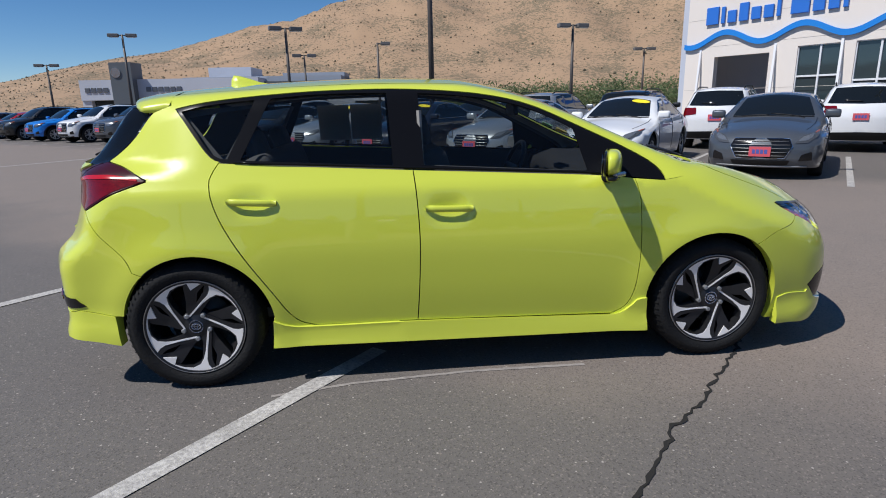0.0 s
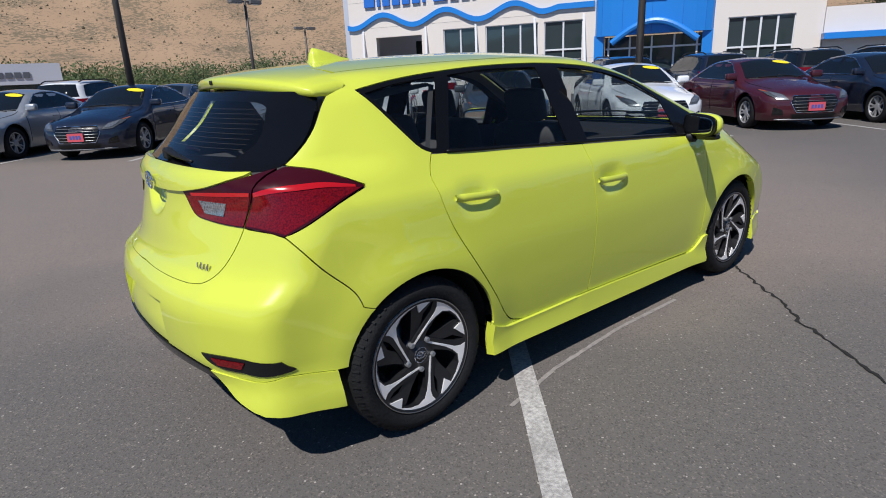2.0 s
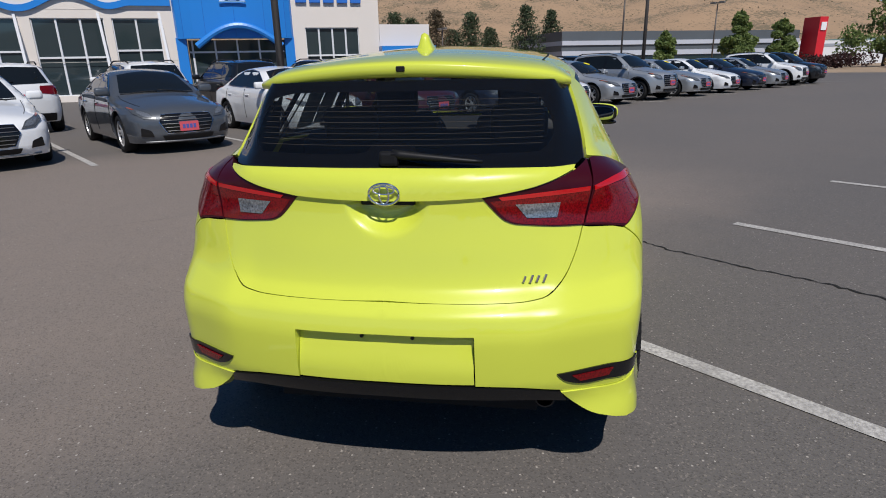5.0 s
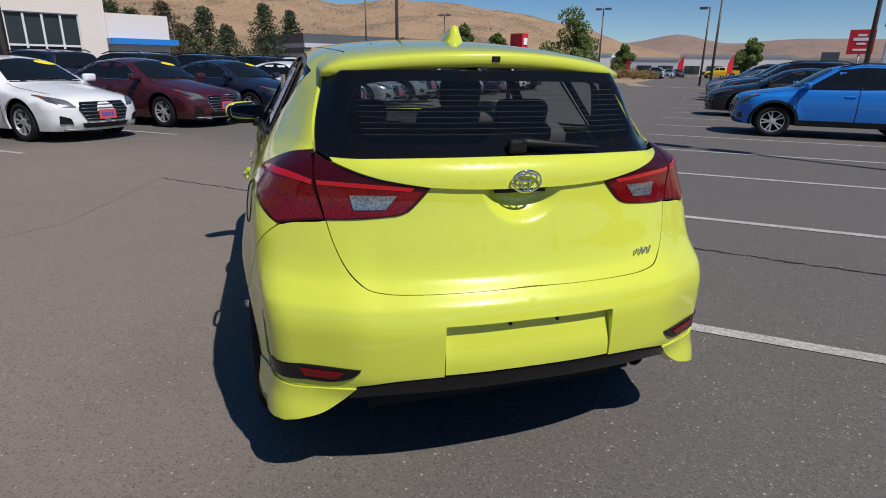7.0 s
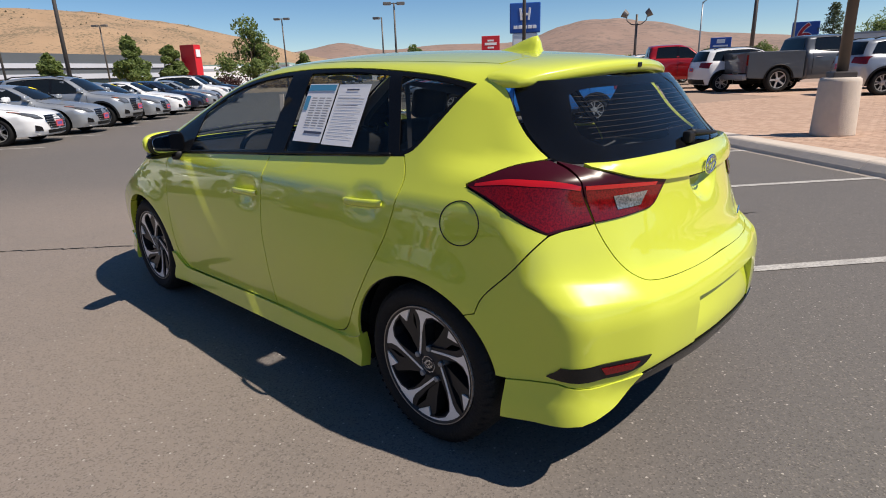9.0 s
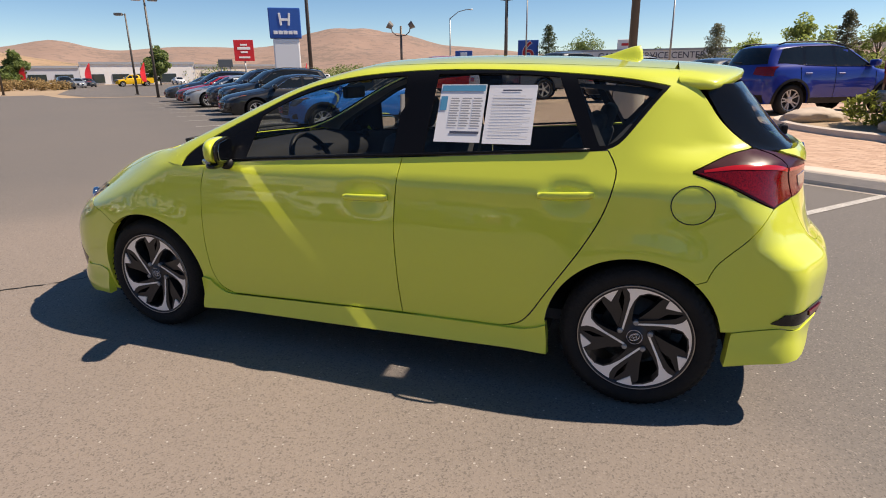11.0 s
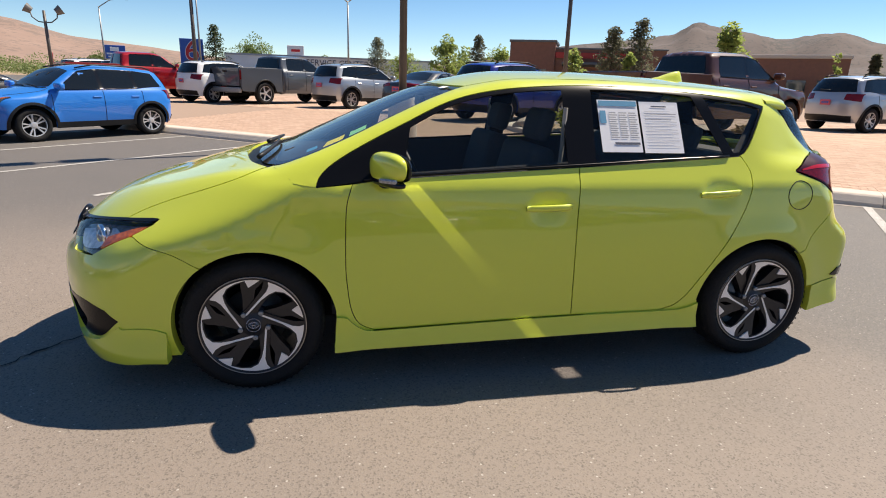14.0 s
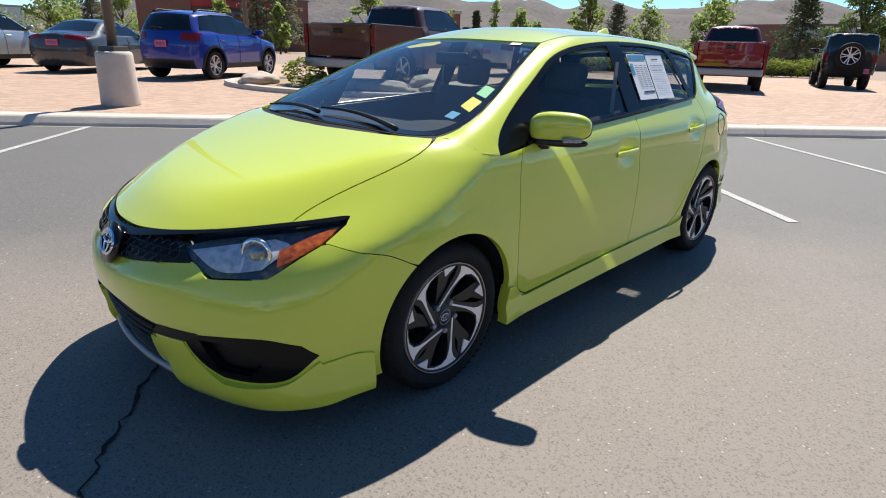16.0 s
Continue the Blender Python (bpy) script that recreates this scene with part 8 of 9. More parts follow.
    recess = sheet(S, [("r", [(0.0, 0.611), (0.276, 0.609)]), ("r", [(0.276, 0.609), (0.280, 0.448)]), ("r", [(0.280, 0.448), (0.0, 0.450)])], 0.03, lift=-0.004, rim=0.02, both=True, push=lambda P, N: P + np.stack([0.028 * ramp((P[:, 2] - 0.47) / 0.14), 0 * P[:, 0], 0 * P[:, 0]], 1))
    panel("plate_recess", recess, lime, rb)
    for y in (-0.09, 0.07):
        part("screw_hole", cyl(0.006, 0.006, 0.01, Matrix.Translation((-2.058, y, 0.595)) @ Matrix.Rotation(math.pi / 2, 4, "Y"), 10), blk, rb)
    skirt = sheet(S, [("s", [(-1.660, 0.384), (-1.836, 0.411)]), ("r", [(0.694, 0.397), (0.545, 0.408)]), ("r", [(0.545, 0.408), (0.585, 0.362), (0.645, 0.318), (0.72, 0.292)]), ("s", [(-1.85, 0.278), (-1.643, 0.246)]), ("s", [(-1.643, 0.243), (-1.660, 0.384)])], 0.03, lift=0.005, rim=0.05, push=lambda P, N: P + N * (0.018 * ramp((0.37 - P[:, 2]) / 0.13))[:, None] - np.stack([0.022 * ramp((0.41 - P[:, 2]) / 0.13) * ramp((-1.74 - P[:, 0]) / 0.14), 0 * P[:, 0], 0 * P[:, 0]], 1))
    pair("corner_skirt", skirt, lime, rb)
    valance = sheet(S, [("r", [(0.0, 0.441), (0.30, 0.438), (0.42, 0.430), (0.545, 0.408)]), ("r", [(0.545, 0.408), (0.565, 0.365)]), ("r", [(0.565, 0.365), (0.42, 0.385), (0.0, 0.395)])], 0.03, lift=0.004, rim=0.12, both=True)
    panel("rear_valance", valance, M["gloss_black"], rb, "black lower rear valance")
    fogs = sheet(S, [("r", [(0.53, 0.478), (0.62, 0.482), (0.70, 0.482)]), ("s", [(-1.845, 0.472), (-1.825, 0.452), (-1.797, 0.433), (-1.82, 0.428), (-1.845, 0.426)]), ("r", [(0.69, 0.430), (0.62, 0.430), (0.557, 0.45), (0.53, 0.478)])], 0.025, lift=0.005, rim=0.01)
    refl = sheet(S, [("r", [(0.575, 0.468), (0.705, 0.470)]), ("r", [(0.705, 0.470), (0.69, 0.446)]), ("r", [(0.69, 0.446), (0.60, 0.446)]), ("r", [(0.60, 0.446), (0.575, 0.468)])], 0.025, lift=0.010, rim=0.004)
    for k, ob in enumerate(pair("reflector_bezel", fogs, M["gloss_black"], rb)):
        panel("reflector", mirrored(refl) if k else refl, M["red_lens"], rb, "red rear reflector")
    V, F = lathe([(0.027, 0.0), (0.033, 0.002), (0.033, 0.3), (0.027, 0.3), (0.027, 0.0)], 20)
    part("exhaust_pipe", mesh_of("exhaust_pipe", [(y - 2.03, x, z) for x, y, z in V], F, M["dark_alloy"], True), None, e, "", Matrix.Translation((0.10, -0.50, 0.33)))

    # spoiler over the hatch glass
    ny = 36
    V, F = [], []
    prof = [(-1.378, 0.0), (-1.46, -0.002), (-1.56, -0.009), (-1.635, -0.018), (-1.662, -0.024), (-1.670, -0.032), (-1.668, -0.058), (-1.655, -0.070), (-1.62, -0.074), (-1.555, -0.066)]
    for i in range(ny + 1):
        y = -0.565 + 1.13 * i / ny
        q = abs(y) / 0.565
        tuck = float(ramp(np.array((q - 0.86) / 0.14)))
        for k, (x, dz) in enumerate(prof):
            xx = x + 0.145 * q**2 * min(1.0, k / 3.5) + (0.0 if k == 0 else 0.012 * tuck)
            base = float(S.top(-1.38) - S.crown(-1.38) * (y / 0.6) ** 2) - 0.05 * (-1.38 - xx)
            V.append((xx, y, base + dz * (1 - 0.5 * tuck) - 0.022 * tuck))
    n = len(prof)
    for i in range(ny):
        for k in range(n - 1):
            F.append((i * n + k, i * n + k + 1, (i + 1) * n + k + 1, (i + 1) * n + k))
    F += [tuple(range(n))[::-1], tuple(range(ny * n, (ny + 1) * n))]
    sp = part("roof_spoiler", mesh_of("roof_spoiler", V, [f[::-1] for f in F], lime, True), None, e)
    part("high_brake_lamp", box((0.02, 0.30, 0.022), Matrix.Translation((-1.60, 0, 1.318)) @ Matrix.Rotation(0.75, 4, "Y"), 0.004, 1), M["clear_lens"], e)
    part("washer_jet", box((0.012, 0.03, 0.018), Matrix.Translation((-1.668, 0, 1.378)), 0.003, 1), blk, sp)
    # shark-fin aerial
    V, F = [], []
    for i, (x, w, h) in enumerate(((-1.00, 0.006, 0.004), (-1.06, 0.022, 0.020), (-1.12, 0.030, 0.045), (-1.17, 0.031, 0.062), (-1.20, 0.028, 0.067), (-1.212, 0.026, 0.045), (-1.218, 0.022, 0.0))):
        zb = float(S.top(x)) - 0.004
        for q, hh in ((-1, 0), (-0.62, 0.45), (-0.36, 0.9), (0, 1), (0.36, 0.9), (0.62, 0.45), (1, 0)):
            V.append((x, q * w * 1.25, zb + hh * h))
    for i in range(6):
        for k in range(6):
            F.append((i * 7 + k, i * 7 + k + 1, i * 7 + 8 + k, i * 7 + 7 + k))
    part("roof_aerial", mesh_of("roof_aerial", V, F, lime, True), None, e)
    # rear wiper
    hub = S.at("r", [(0.0, 1.115)])[0]
    part("wiper_hub", box((0.03, 0.06, 0.045), Matrix.Translation((hub[0] - 0.018, 0.0, hub[2])), 0.01, 2), blk, e)
    P = S.at("r", [(abs(-0.01 - 0.028 * k), 1.128 - 0.0022 * k) for k in range(11)])
    P[:, 1] = [-0.01 - 0.028 * k for k in range(11)]
    V, F = tube(P + [-0.03, 0, 0], [0.016 - 0.0011 * k for k in range(11)], 8)
    part("rear_wiper", mesh_of("rear_wiper", V, F, blk, True), None, e)
    # emblem ring and model letters on the hatch
    def ring(rx, rz, cy, cz, r, n=28):
        return tube([(0, cy + rx * math.cos(2 * math.pi * k / n), cz + rz * math.sin(2 * math.pi * k / n)) for k in range(n + 1)], r, 6)
    V, F = join_vf([ring(0.047, 0.033, 0, 0, 0.0040), ring(0.015, 0.030, 0, 0, 0.0032), ring(0.033, 0.012, 0, 0.012, 0.0032)])
    part("rear_emblem", mesh_of("rear_emblem", V, F, M["chrome"], True), None, e, "chrome oval emblem", Matrix.Translation((-1.968, 0, 1.021)) @ Matrix.Rotation(-0.06, 4, "Y"))
    bm = bmesh.new()
    for y, h, w in ((0.034, 0.026, 0.007), (0.012, 0.034, 0.008), (-0.008, 0.028, 0.008), (-0.030, 0.034, 0.008)):
        add_box(bm, (0.006, w, h), Matrix.Translation((0, y, 0)) @ Matrix.Rotation(0.25, 4, "X"), 0.001, 1)
    part("model_badge", bm, M["chrome"], e, "small chrome badge of plain bars", Matrix.Translation((-1.949, -0.457, 0.76)) @ Matrix.Rotation(radians(14), 4, "Z") @ Matrix.Diagonal((1, 1, 0.78, 1)))

    # sills
    sill = sheet(S, [("s", [(0.930, 0.352), (0.885, 0.345), (0.855, 0.31), (0.805, 0.274), (0.755, 0.266)]), ("s", [(0.755, 0.266), (0.27, 0.2775), (-0.236, 0.2895), (-0.75, 0.2935), (-0.86, 0.306), (-0.928, 0.335)]), ("s", [(-0.928, 0.335), (-0.938, 0.203)]), ("s", [(-0.938, 0.203), (0.0, 0.188), (0.942, 0.178)]), ("s", [(0.942, 0.178), (0.930, 0.352)])], 0.04, lift=0.014, rim=0.05, push=lambda P, N: P + np.stack([0 * P[:, 0], np.sign(P[:, 1]) * 0.03 * ramp((0.27 - P[:, 2]) / 0.09), 0 * P[:, 0]], 1))
    pair("side_skirt", sill, lime, e)

    # nose
    mouth = [("f", [(0.0, 0.442), (0.12, 0.436), (0.28, 0.412), (0.385, 0.402)]), ("f", [(0.385, 0.40), (0.36, 0.352)]), ("f", [(0.36, 0.352), (0.27, 0.348)]), ("f", [(0.27, 0.348), (0.245, 0.20)]), ("f", [(0.245, 0.20), (0.0, 0.19)])]
    pocket = [("f", [(0.435, 0.402), (0.60, 0.420), (0.705, 0.422), (0.772, 0.392)]), ("f", [(0.772, 0.392), (0.792, 0.345)]), ("f", [(0.792, 0.345), (0.735, 0.262), (0.64, 0.246), (0.551, 0.248)]), ("f", [(0.551, 0.248), (0.50, 0.285), (0.458, 0.345), (0.435, 0.402)])]
    def ledge(P, N):
        y = np.abs(P[:, 1])
        top = 0.590 + 0.10 * y
        return P - np.stack([0.028 * ramp((P[:, 2] - top + 0.055) / 0.055) * (P[:, 0] > 1.5) * ramp((0.56 - y) / 0.12), 0 * y, 0 * y], 1)

    nose = sheet(S, [("f", [(0.0, 0.590), (0.1, 0.597), (0.287, 0.624), (0.420, 0.643)]), ("f", [(0.420, 0.643), (0.508, 0.607)]), ("f", [(0.508, 0.607), (0.655, 0.618), (0.684, 0.630), (0.713, 0.676), (0.734, 0.714)]), ("s", [(1.785, 0.716), (1.717, 0.690), (1.617, 0.665), (1.521, 0.615)]), ("s", arc(1.285, 0.317, arch_r + 0.006, 53, -22)),
                      ("s", [(1.66, 0.178), (1.76, 0.172)]), ("f", [(0.74, 0.172), (0.5, 0.17), (0.25, 0.185)]), ("f", [(0.245, 0.197), (0.268, 0.35)]), ("f", [(0.268, 0.35), (0.358, 0.355)]), ("f", [(0.358, 0.355), (0.382, 0.402)]), ("f", [(0.382, 0.405), (0.28, 0.415), (0.12, 0.439), (0.0, 0.445)])], 0.03, rim=0.04, holes=[pocket], gap=0.0013, both=True, push=ledge)
    fb = panel("front_bumper", nose, lime, e)
    panel("lower_grille", sheet(S, mouth, 0.04, lift=-0.03, both=True), blk, fb)
    for i in range(6):
        z = 0.222 + 0.036 * i
        P = S.at("f", [(abs(-0.25 + 0.025 * k), z) for k in range(21)])
        P[:, 1] = [-0.25 + 0.025 * k for k in range(21)]
        V, F = tube(P - [0.024, 0, 0], 0.006, 4)
        part("grille_bar", mesh_of("grille_bar", V, F, blk), None, fb)
    P = S.at("f", [(abs(-0.31 + 0.031 * k), 0.192) for k in range(21)])
    P[:, 1] = [-0.31 + 0.031 * k for k in range(21)]
    V, F = tube(P + [0.010, 0, 0], 0.016, 8)
    part("mouth_lip", mesh_of("mouth_lip", V, F, M["pole_grey"], True), None, fb, "grey lip under the lower grille")
    pk = sheet(S, pocket, 0.03, lift=-0.035)
    pair("fog_pocket", pk, blk, fb)
    frame_p = sheet(S, pocket, 0.03, lift=0.001, holes=[[("f", [(0.50, 0.392), (0.61, 0.395)]), ("f", [(0.61, 0.395), (0.69, 0.335), (0.65, 0.275)]), ("f", [(0.65, 0.275), (0.55, 0.278)]), ("f", [(0.55, 0.278), (0.50, 0.392)])]], rim=0.03)
    pair("pocket_frame", frame_p, M["window_trim"], fb, "gloss black fog lamp surround")
    lip = sheet(S, [("f", [(0.315, 0.372), (0.438, 0.376)]), ("f", [(0.438, 0.376), (0.452, 0.345), (0.494, 0.280), (0.551, 0.240)]), ("f", [(0.551, 0.240), (0.64, 0.238), (0.735, 0.254), (0.790, 0.320)]), ("s", [(1.86, 0.308), (1.735, 0.315), (1.668, 0.30)]), ("s", [(1.668, 0.30), (1.662, 0.165)]), ("s", [(1.662, 0.165), (1.77, 0.158)]), ("f", [(0.73, 0.155), (0.5, 0.152), (0.345, 0.172)]), ("f", [(0.345, 0.172), (0.315, 0.372)])], 0.03, lift=0.007, rim=0.04, push=lambda P, N: P + N * (0.036 * ramp((0.29 - P[:, 2]) / 0.12))[:, None])
    pair("front_lip", lip, lime, fb)
    bridge = sheet(S, [("f", [(0.33, 0.412), (0.50, 0.414)]), ("f", [(0.50, 0.414), (0.445, 0.374)]), ("f", [(0.445, 0.374), (0.29, 0.366)]), ("f", [(0.29, 0.366), (0.33, 0.412)])], 0.03, lift=0.003, rim=0.02)
    pair("grille_bridge", bridge, blk, fb)
    grille = sheet(S, [("f", [(0.0, 0.690), (0.1, 0.694), (0.274, 0.714), (0.36, 0.70)]), ("f", [(0.36, 0.70), (0.425, 0.649)]), ("f", [(0.425, 0.649), (0.287, 0.630), (0.1, 0.602), (0.0, 0.595)]), S.tip(1)], 0.03, lift=-0.02, rim=0.01, both=True)
    panel("upper_grille", grille, blk, e)
    cells = []
    for r_ in range(4):
        for c in range(-10, 11):
            cy, cz = c * 0.04 + (r_ % 2) * 0.02, 0.615 + r_ * 0.0225
            if 0.604 + 0.08 * abs(cy) < cz < 0.685 + 0.05 * abs(cy) and abs(cy) < 0.40 - (0.7 - cz):
                q = [(cy + 0.019 * math.cos(math.pi * k / 3), cz + 0.0125 * math.sin(math.pi * k / 3)) for k in range(7)]
                P = S.at("f", [(abs(a), b) for a, b in q])
                P[:, 1] = [a for a, b in q]
                cells.append(tube(P - [0.012, 0, 0], 0.0028, 4))
    if cells:
        part("grille_mesh", mesh_of("grille_mesh", *join_vf(cells), M["gloss_black"]), None, e)
    brow = sheet(S, [("f", [(0.0, 0.694), (0.1, 0.699), (0.274, 0.721), (0.45, 0.744), (0.61, 0.770), (0.70, 0.787), (0.722, 0.788)]), ("f", [(0.722, 0.788), (0.715, 0.776), (0.62, 0.761), (0.45, 0.734), (0.274, 0.706), (0.1, 0.678), (0.0, 0.674)])], 0.02, lift=0.004, rim=0.015, both=True)
    panel("grille_brow", brow, M["gloss_black"], e, "gloss black strip under the bonnet edge")
    V, F = lathe([(0.0, -0.01), (0.07, -0.012), (0.086, 0.0), (0.086, 0.014), (0.001, 0.016)], 28)
    em = part("front_emblem", mesh_of("front_emblem", [(y, x, z * 0.92) for x, y, z in V], F, M["gloss_black"], True), None, e, "round front emblem", Matrix.Translation((2.232, 0, 0.632)) @ Matrix.Rotation(-0.35, 4, "Y"))
    V, F = join_vf([ring(0.062, 0.045, 0, 0, 0.006), ring(0.02, 0.041, 0, 0, 0.005), ring(0.044, 0.017, 0, 0.016, 0.005)])
    part("emblem_ring", mesh_of("emblem_ring", V, F, M["chrome"], True), None, em, "", Matrix.Translation((0.018, 0, 0)))

    lamp = [("f", [(0.352, 0.693), (0.43, 0.726), (0.62, 0.756), (0.715, 0.775), (0.728, 0.766)]), ("f", [(0.728, 0.766), (0.731, 0.721), (0.711, 0.681), (0.682, 0.636), (0.657, 0.624)]), ("f", [(0.657, 0.624), (0.512, 0.613)]), ("f", [(0.512, 0.613), (0.434, 0.652), (0.352, 0.693)])]
    deep = sheet(S, lamp, 0.025, lift=-0.03)
    shine = sheet(S, [("f", [(0.40, 0.69), (0.50, 0.715), (0.60, 0.735)]), ("f", [(0.60, 0.735), (0.66, 0.715), (0.64, 0.65)]), ("f", [(0.64, 0.65), (0.53, 0.635), (0.40, 0.69)])], 0.025, lift=-0.022)
    amb = sheet(S, [("f", [(0.650, 0.700), (0.690, 0.742), (0.722, 0.764)]), ("f", [(0.722, 0.764), (0.726, 0.722), (0.700, 0.675), (0.678, 0.655)]), ("f", [(0.678, 0.655), (0.650, 0.700)])], 0.02, lift=-0.006, rim=0.01)
    lens = sheet(S, lamp, 0.03, lift=0.004)
    for k, hl in enumerate(pair("headlamp", deep, M["lamp_body"], e, "headlamp with projector and amber side marker")):
        sg = -1 if k else 1
        mir = (lambda s_: mirrored(s_)) if k else (lambda s_: s_)
        panel("reflector_bowl", mir(shine), M["lamp_bowl"], hl)
        panel("amber_marker", mir(amb), M["amber"], hl, "amber side marker")
        panel("lamp_lens", mir(lens), M["lens_glass"], hl).visible_shadow = False
        bm = bmesh.new()
        bmesh.ops.create_uvsphere(bm, u_segments=20, v_segments=12, radius=0.042)
        part("projector", bm, M["clear_lens"], hl, "", Matrix.Translation((1.945, sg * 0.575, 0.680)), True)
        V, F = lathe([(0.05, 0.0), (0.056, 0.006), (0.056, 0.02), (0.046, 0.02)], 24)
        part("projector_ring", mesh_of("projector_ring", V, F, M["chrome"], True), None, hl, "", Matrix.Translation((1.952, sg * 0.577, 0.680)) @ Matrix.Rotation(radians(-58 * sg), 4, "Z"))

    # front wipers
    for y0, y1 in ((0.50, -0.10), (-0.05, -0.58)):
        pts = [(1.27 - 0.05 * q - 0.03 * math.sin(q * 3), y0 + (y1 - y0) * q) for q in np.linspace(0, 1, 12)]
        P = S.at("t", [(a, abs(b)) for a, b in pts])
        P[:, 1] = [b for a, b in pts]
        V, F = tube(P + [0, 0, 0.018], [0.012 - 0.0006 * k for k in range(12)], 6)
        part("front_wiper", mesh_of("front_wiper", V, F, blk, True), None, e)

    # door handles, mirrors
    for k in (0, 1):
        sg = -1 if k else 1
        for nm, x0, x1, z0, z1, di in (("front", 0.045, -0.184, 0.843, 0.850, 0), ("rear", -0.870, -1.095, 0.900, 0.914, 1)):
            q = S.at("s", [(x0 + (x1 - x0) * i / 10, z0 + (z1 - z0) * i / 10) for i in range(11)])
            q = q * [1, sg, 1]
            lift = [0.002, 0.011, 0.014, 0.016, 0.017, 0.017, 0.017, 0.016, 0.015, 0.011, 0.002]
            q[:, 1] += [sg * a for a in lift]
            V, F = [], []
            for i, p in enumerate(q):
                h = 0.016 if 0 < i < 10 else 0.012
                for a in range(8):
                    t = 2 * math.pi * a / 8
                    V.append((p[0], p[1] + 0.009 * math.sin(t), p[2] + h * math.cos(t)))
            for i in range(10):
                for a in range(8):
                    F.append((i * 8 + a, i * 8 + (a + 1) % 8, (i + 1) * 8 + (a + 1) % 8, (i + 1) * 8 + a))
            F += [tuple(range(8)), tuple(range(80, 88))[::-1]]
            if sg > 0:
                F = [f[::-1] for f in F]
            part("door_handle", mesh_of("door_handle", V, F, lime, True), None, doors[di][k])
        # mirror
        def egg(size, back, p, tilt=0.0):
            bm = bmesh.new()
            bmesh.ops.create_uvsphere(bm, u_segments=32, v_segments=20, radius=1.0)
            for v in bm.verts:
                x, y, z = (math.copysign(abs(c) ** p, c) for c in v.co)
                taper = 1 - 0.2 * (y * 0.5 + 0.5)
                v.co = (size[0] * x * (1 if x > 0 else back) * taper + 0.02 * (1 - y) * 0.5, sg * size[1] * y, size[2] * z * taper + tilt * y)
            return bm
        mirror = part("door_mirror", egg((0.056, 0.132, 0.072), 0.5, 0.72, 0.006), lime, e, "lime mirror shell with black foot", Matrix.Translation((0.685, sg * 0.905, 1.042)) @ Matrix.Rotation(radians(18 * sg), 4, "Z"), True)
        part("mirror_base", egg((0.050, 0.124, 0.022), 0.5, 0.72), M["gloss_black"], mirror, "", Matrix.Translation((0.0, 0, -0.062)), True)
        V, F = tube([(0.0, -sg * 0.05, -0.07), (0.0, -sg * 0.15, -0.085), (0.01, -sg * 0.20, -0.075)], [0.03, 0.027, 0.035], 10)
        part("mirror_foot", mesh_of("mirror_foot", V, F, blk, True), None, mirror)
        part("mirror_bezel", egg((0.014, 0.129, 0.068), 1.0, 0.62), M["gloss_black"], mirror, "", Matrix.Translation((-0.026, 0, 0.0)), True)
        part("mirror_glass", egg((0.003, 0.110, 0.054), 1.0, 0.5), M["mirror"], mirror, "", Matrix.Translation((-0.0385, 0, 0.0)), True)
        part("turn_lamp", box((0.03, 0.085, 0.022), Matrix.Translation((0.042, sg * 0.062, -0.046)) @ Matrix.Rotation(radians(35 * sg), 4, "Z"), 0.008, 2), M["clear_lens"], mirror)

    # fuel flap seam on the left side
    q = [(-1.467 + 0.079 * math.cos(a), 0.892 + 0.073 * math.sin(a)) for a in np.linspace(0, 2 * math.pi, 41)]
    V, F = tube(S.at("s", q) + [0, 0.0005, 0], 0.0022, 5)
    part("fuel_flap_seam", mesh_of("fuel_flap_seam", V, F, blk), None, e)

    # wheels
    R, W, rim_r = 0.317, 0.222, 0.236
    w = W / 2
    tv, tf = lathe([(rim_r - 0.004, -w * 0.82), (rim_r + 0.012, -w * 0.97), (rim_r + 0.04, -w), (R - 0.022, -w * 0.93), (R - 0.006, -w * 0.80), (R, -w * 0.55), (R, w * 0.55), (R - 0.006, w * 0.80), (R - 0.022, w * 0.93), (rim_r + 0.045, w), (rim_r + 0.036, w * 1.01), (rim_r + 0.012, w * 0.97), (rim_r - 0.004, w * 0.82)], 64)
    grooves = []
    for i in range(60):
        a = 2 * math.pi * i / 60
        for sgn in (1, -1):
            c, s_ = math.cos(a + 0.02 * sgn), math.sin(a + 0.02 * sgn)
            bmv = []
            for rr, yy in ((R - 0.02, sgn * w * 0.955), (R - 0.001, sgn * w * 0.74)):
                for da in (-0.016, 0.016):
                    bmv.append((rr * math.cos(a + da), yy, rr * math.sin(a + da)))
            grooves.append((bmv, [(0, 1, 3, 2)] if sgn > 0 else [(2, 3, 1, 0)]))
    tyre = mesh_of("tyre", tv, tf, M["rubber"], True)
    blocks = mesh_of("tread", *join_vf([([(x * 1.006, y * 1.02, z * 1.006) for x, y, z in v], f) for v, f in grooves]), M["rubber"])
    barrel = mesh_of("rim", *lathe([(rim_r - 0.004, w * 0.82), (rim_r - 0.003, w * 0.93), (rim_r - 0.013, w * 0.93), (rim_r - 0.02, w * 0.6), (rim_r - 0.035, -w * 0.8)], 64), M["dark_alloy"], True)

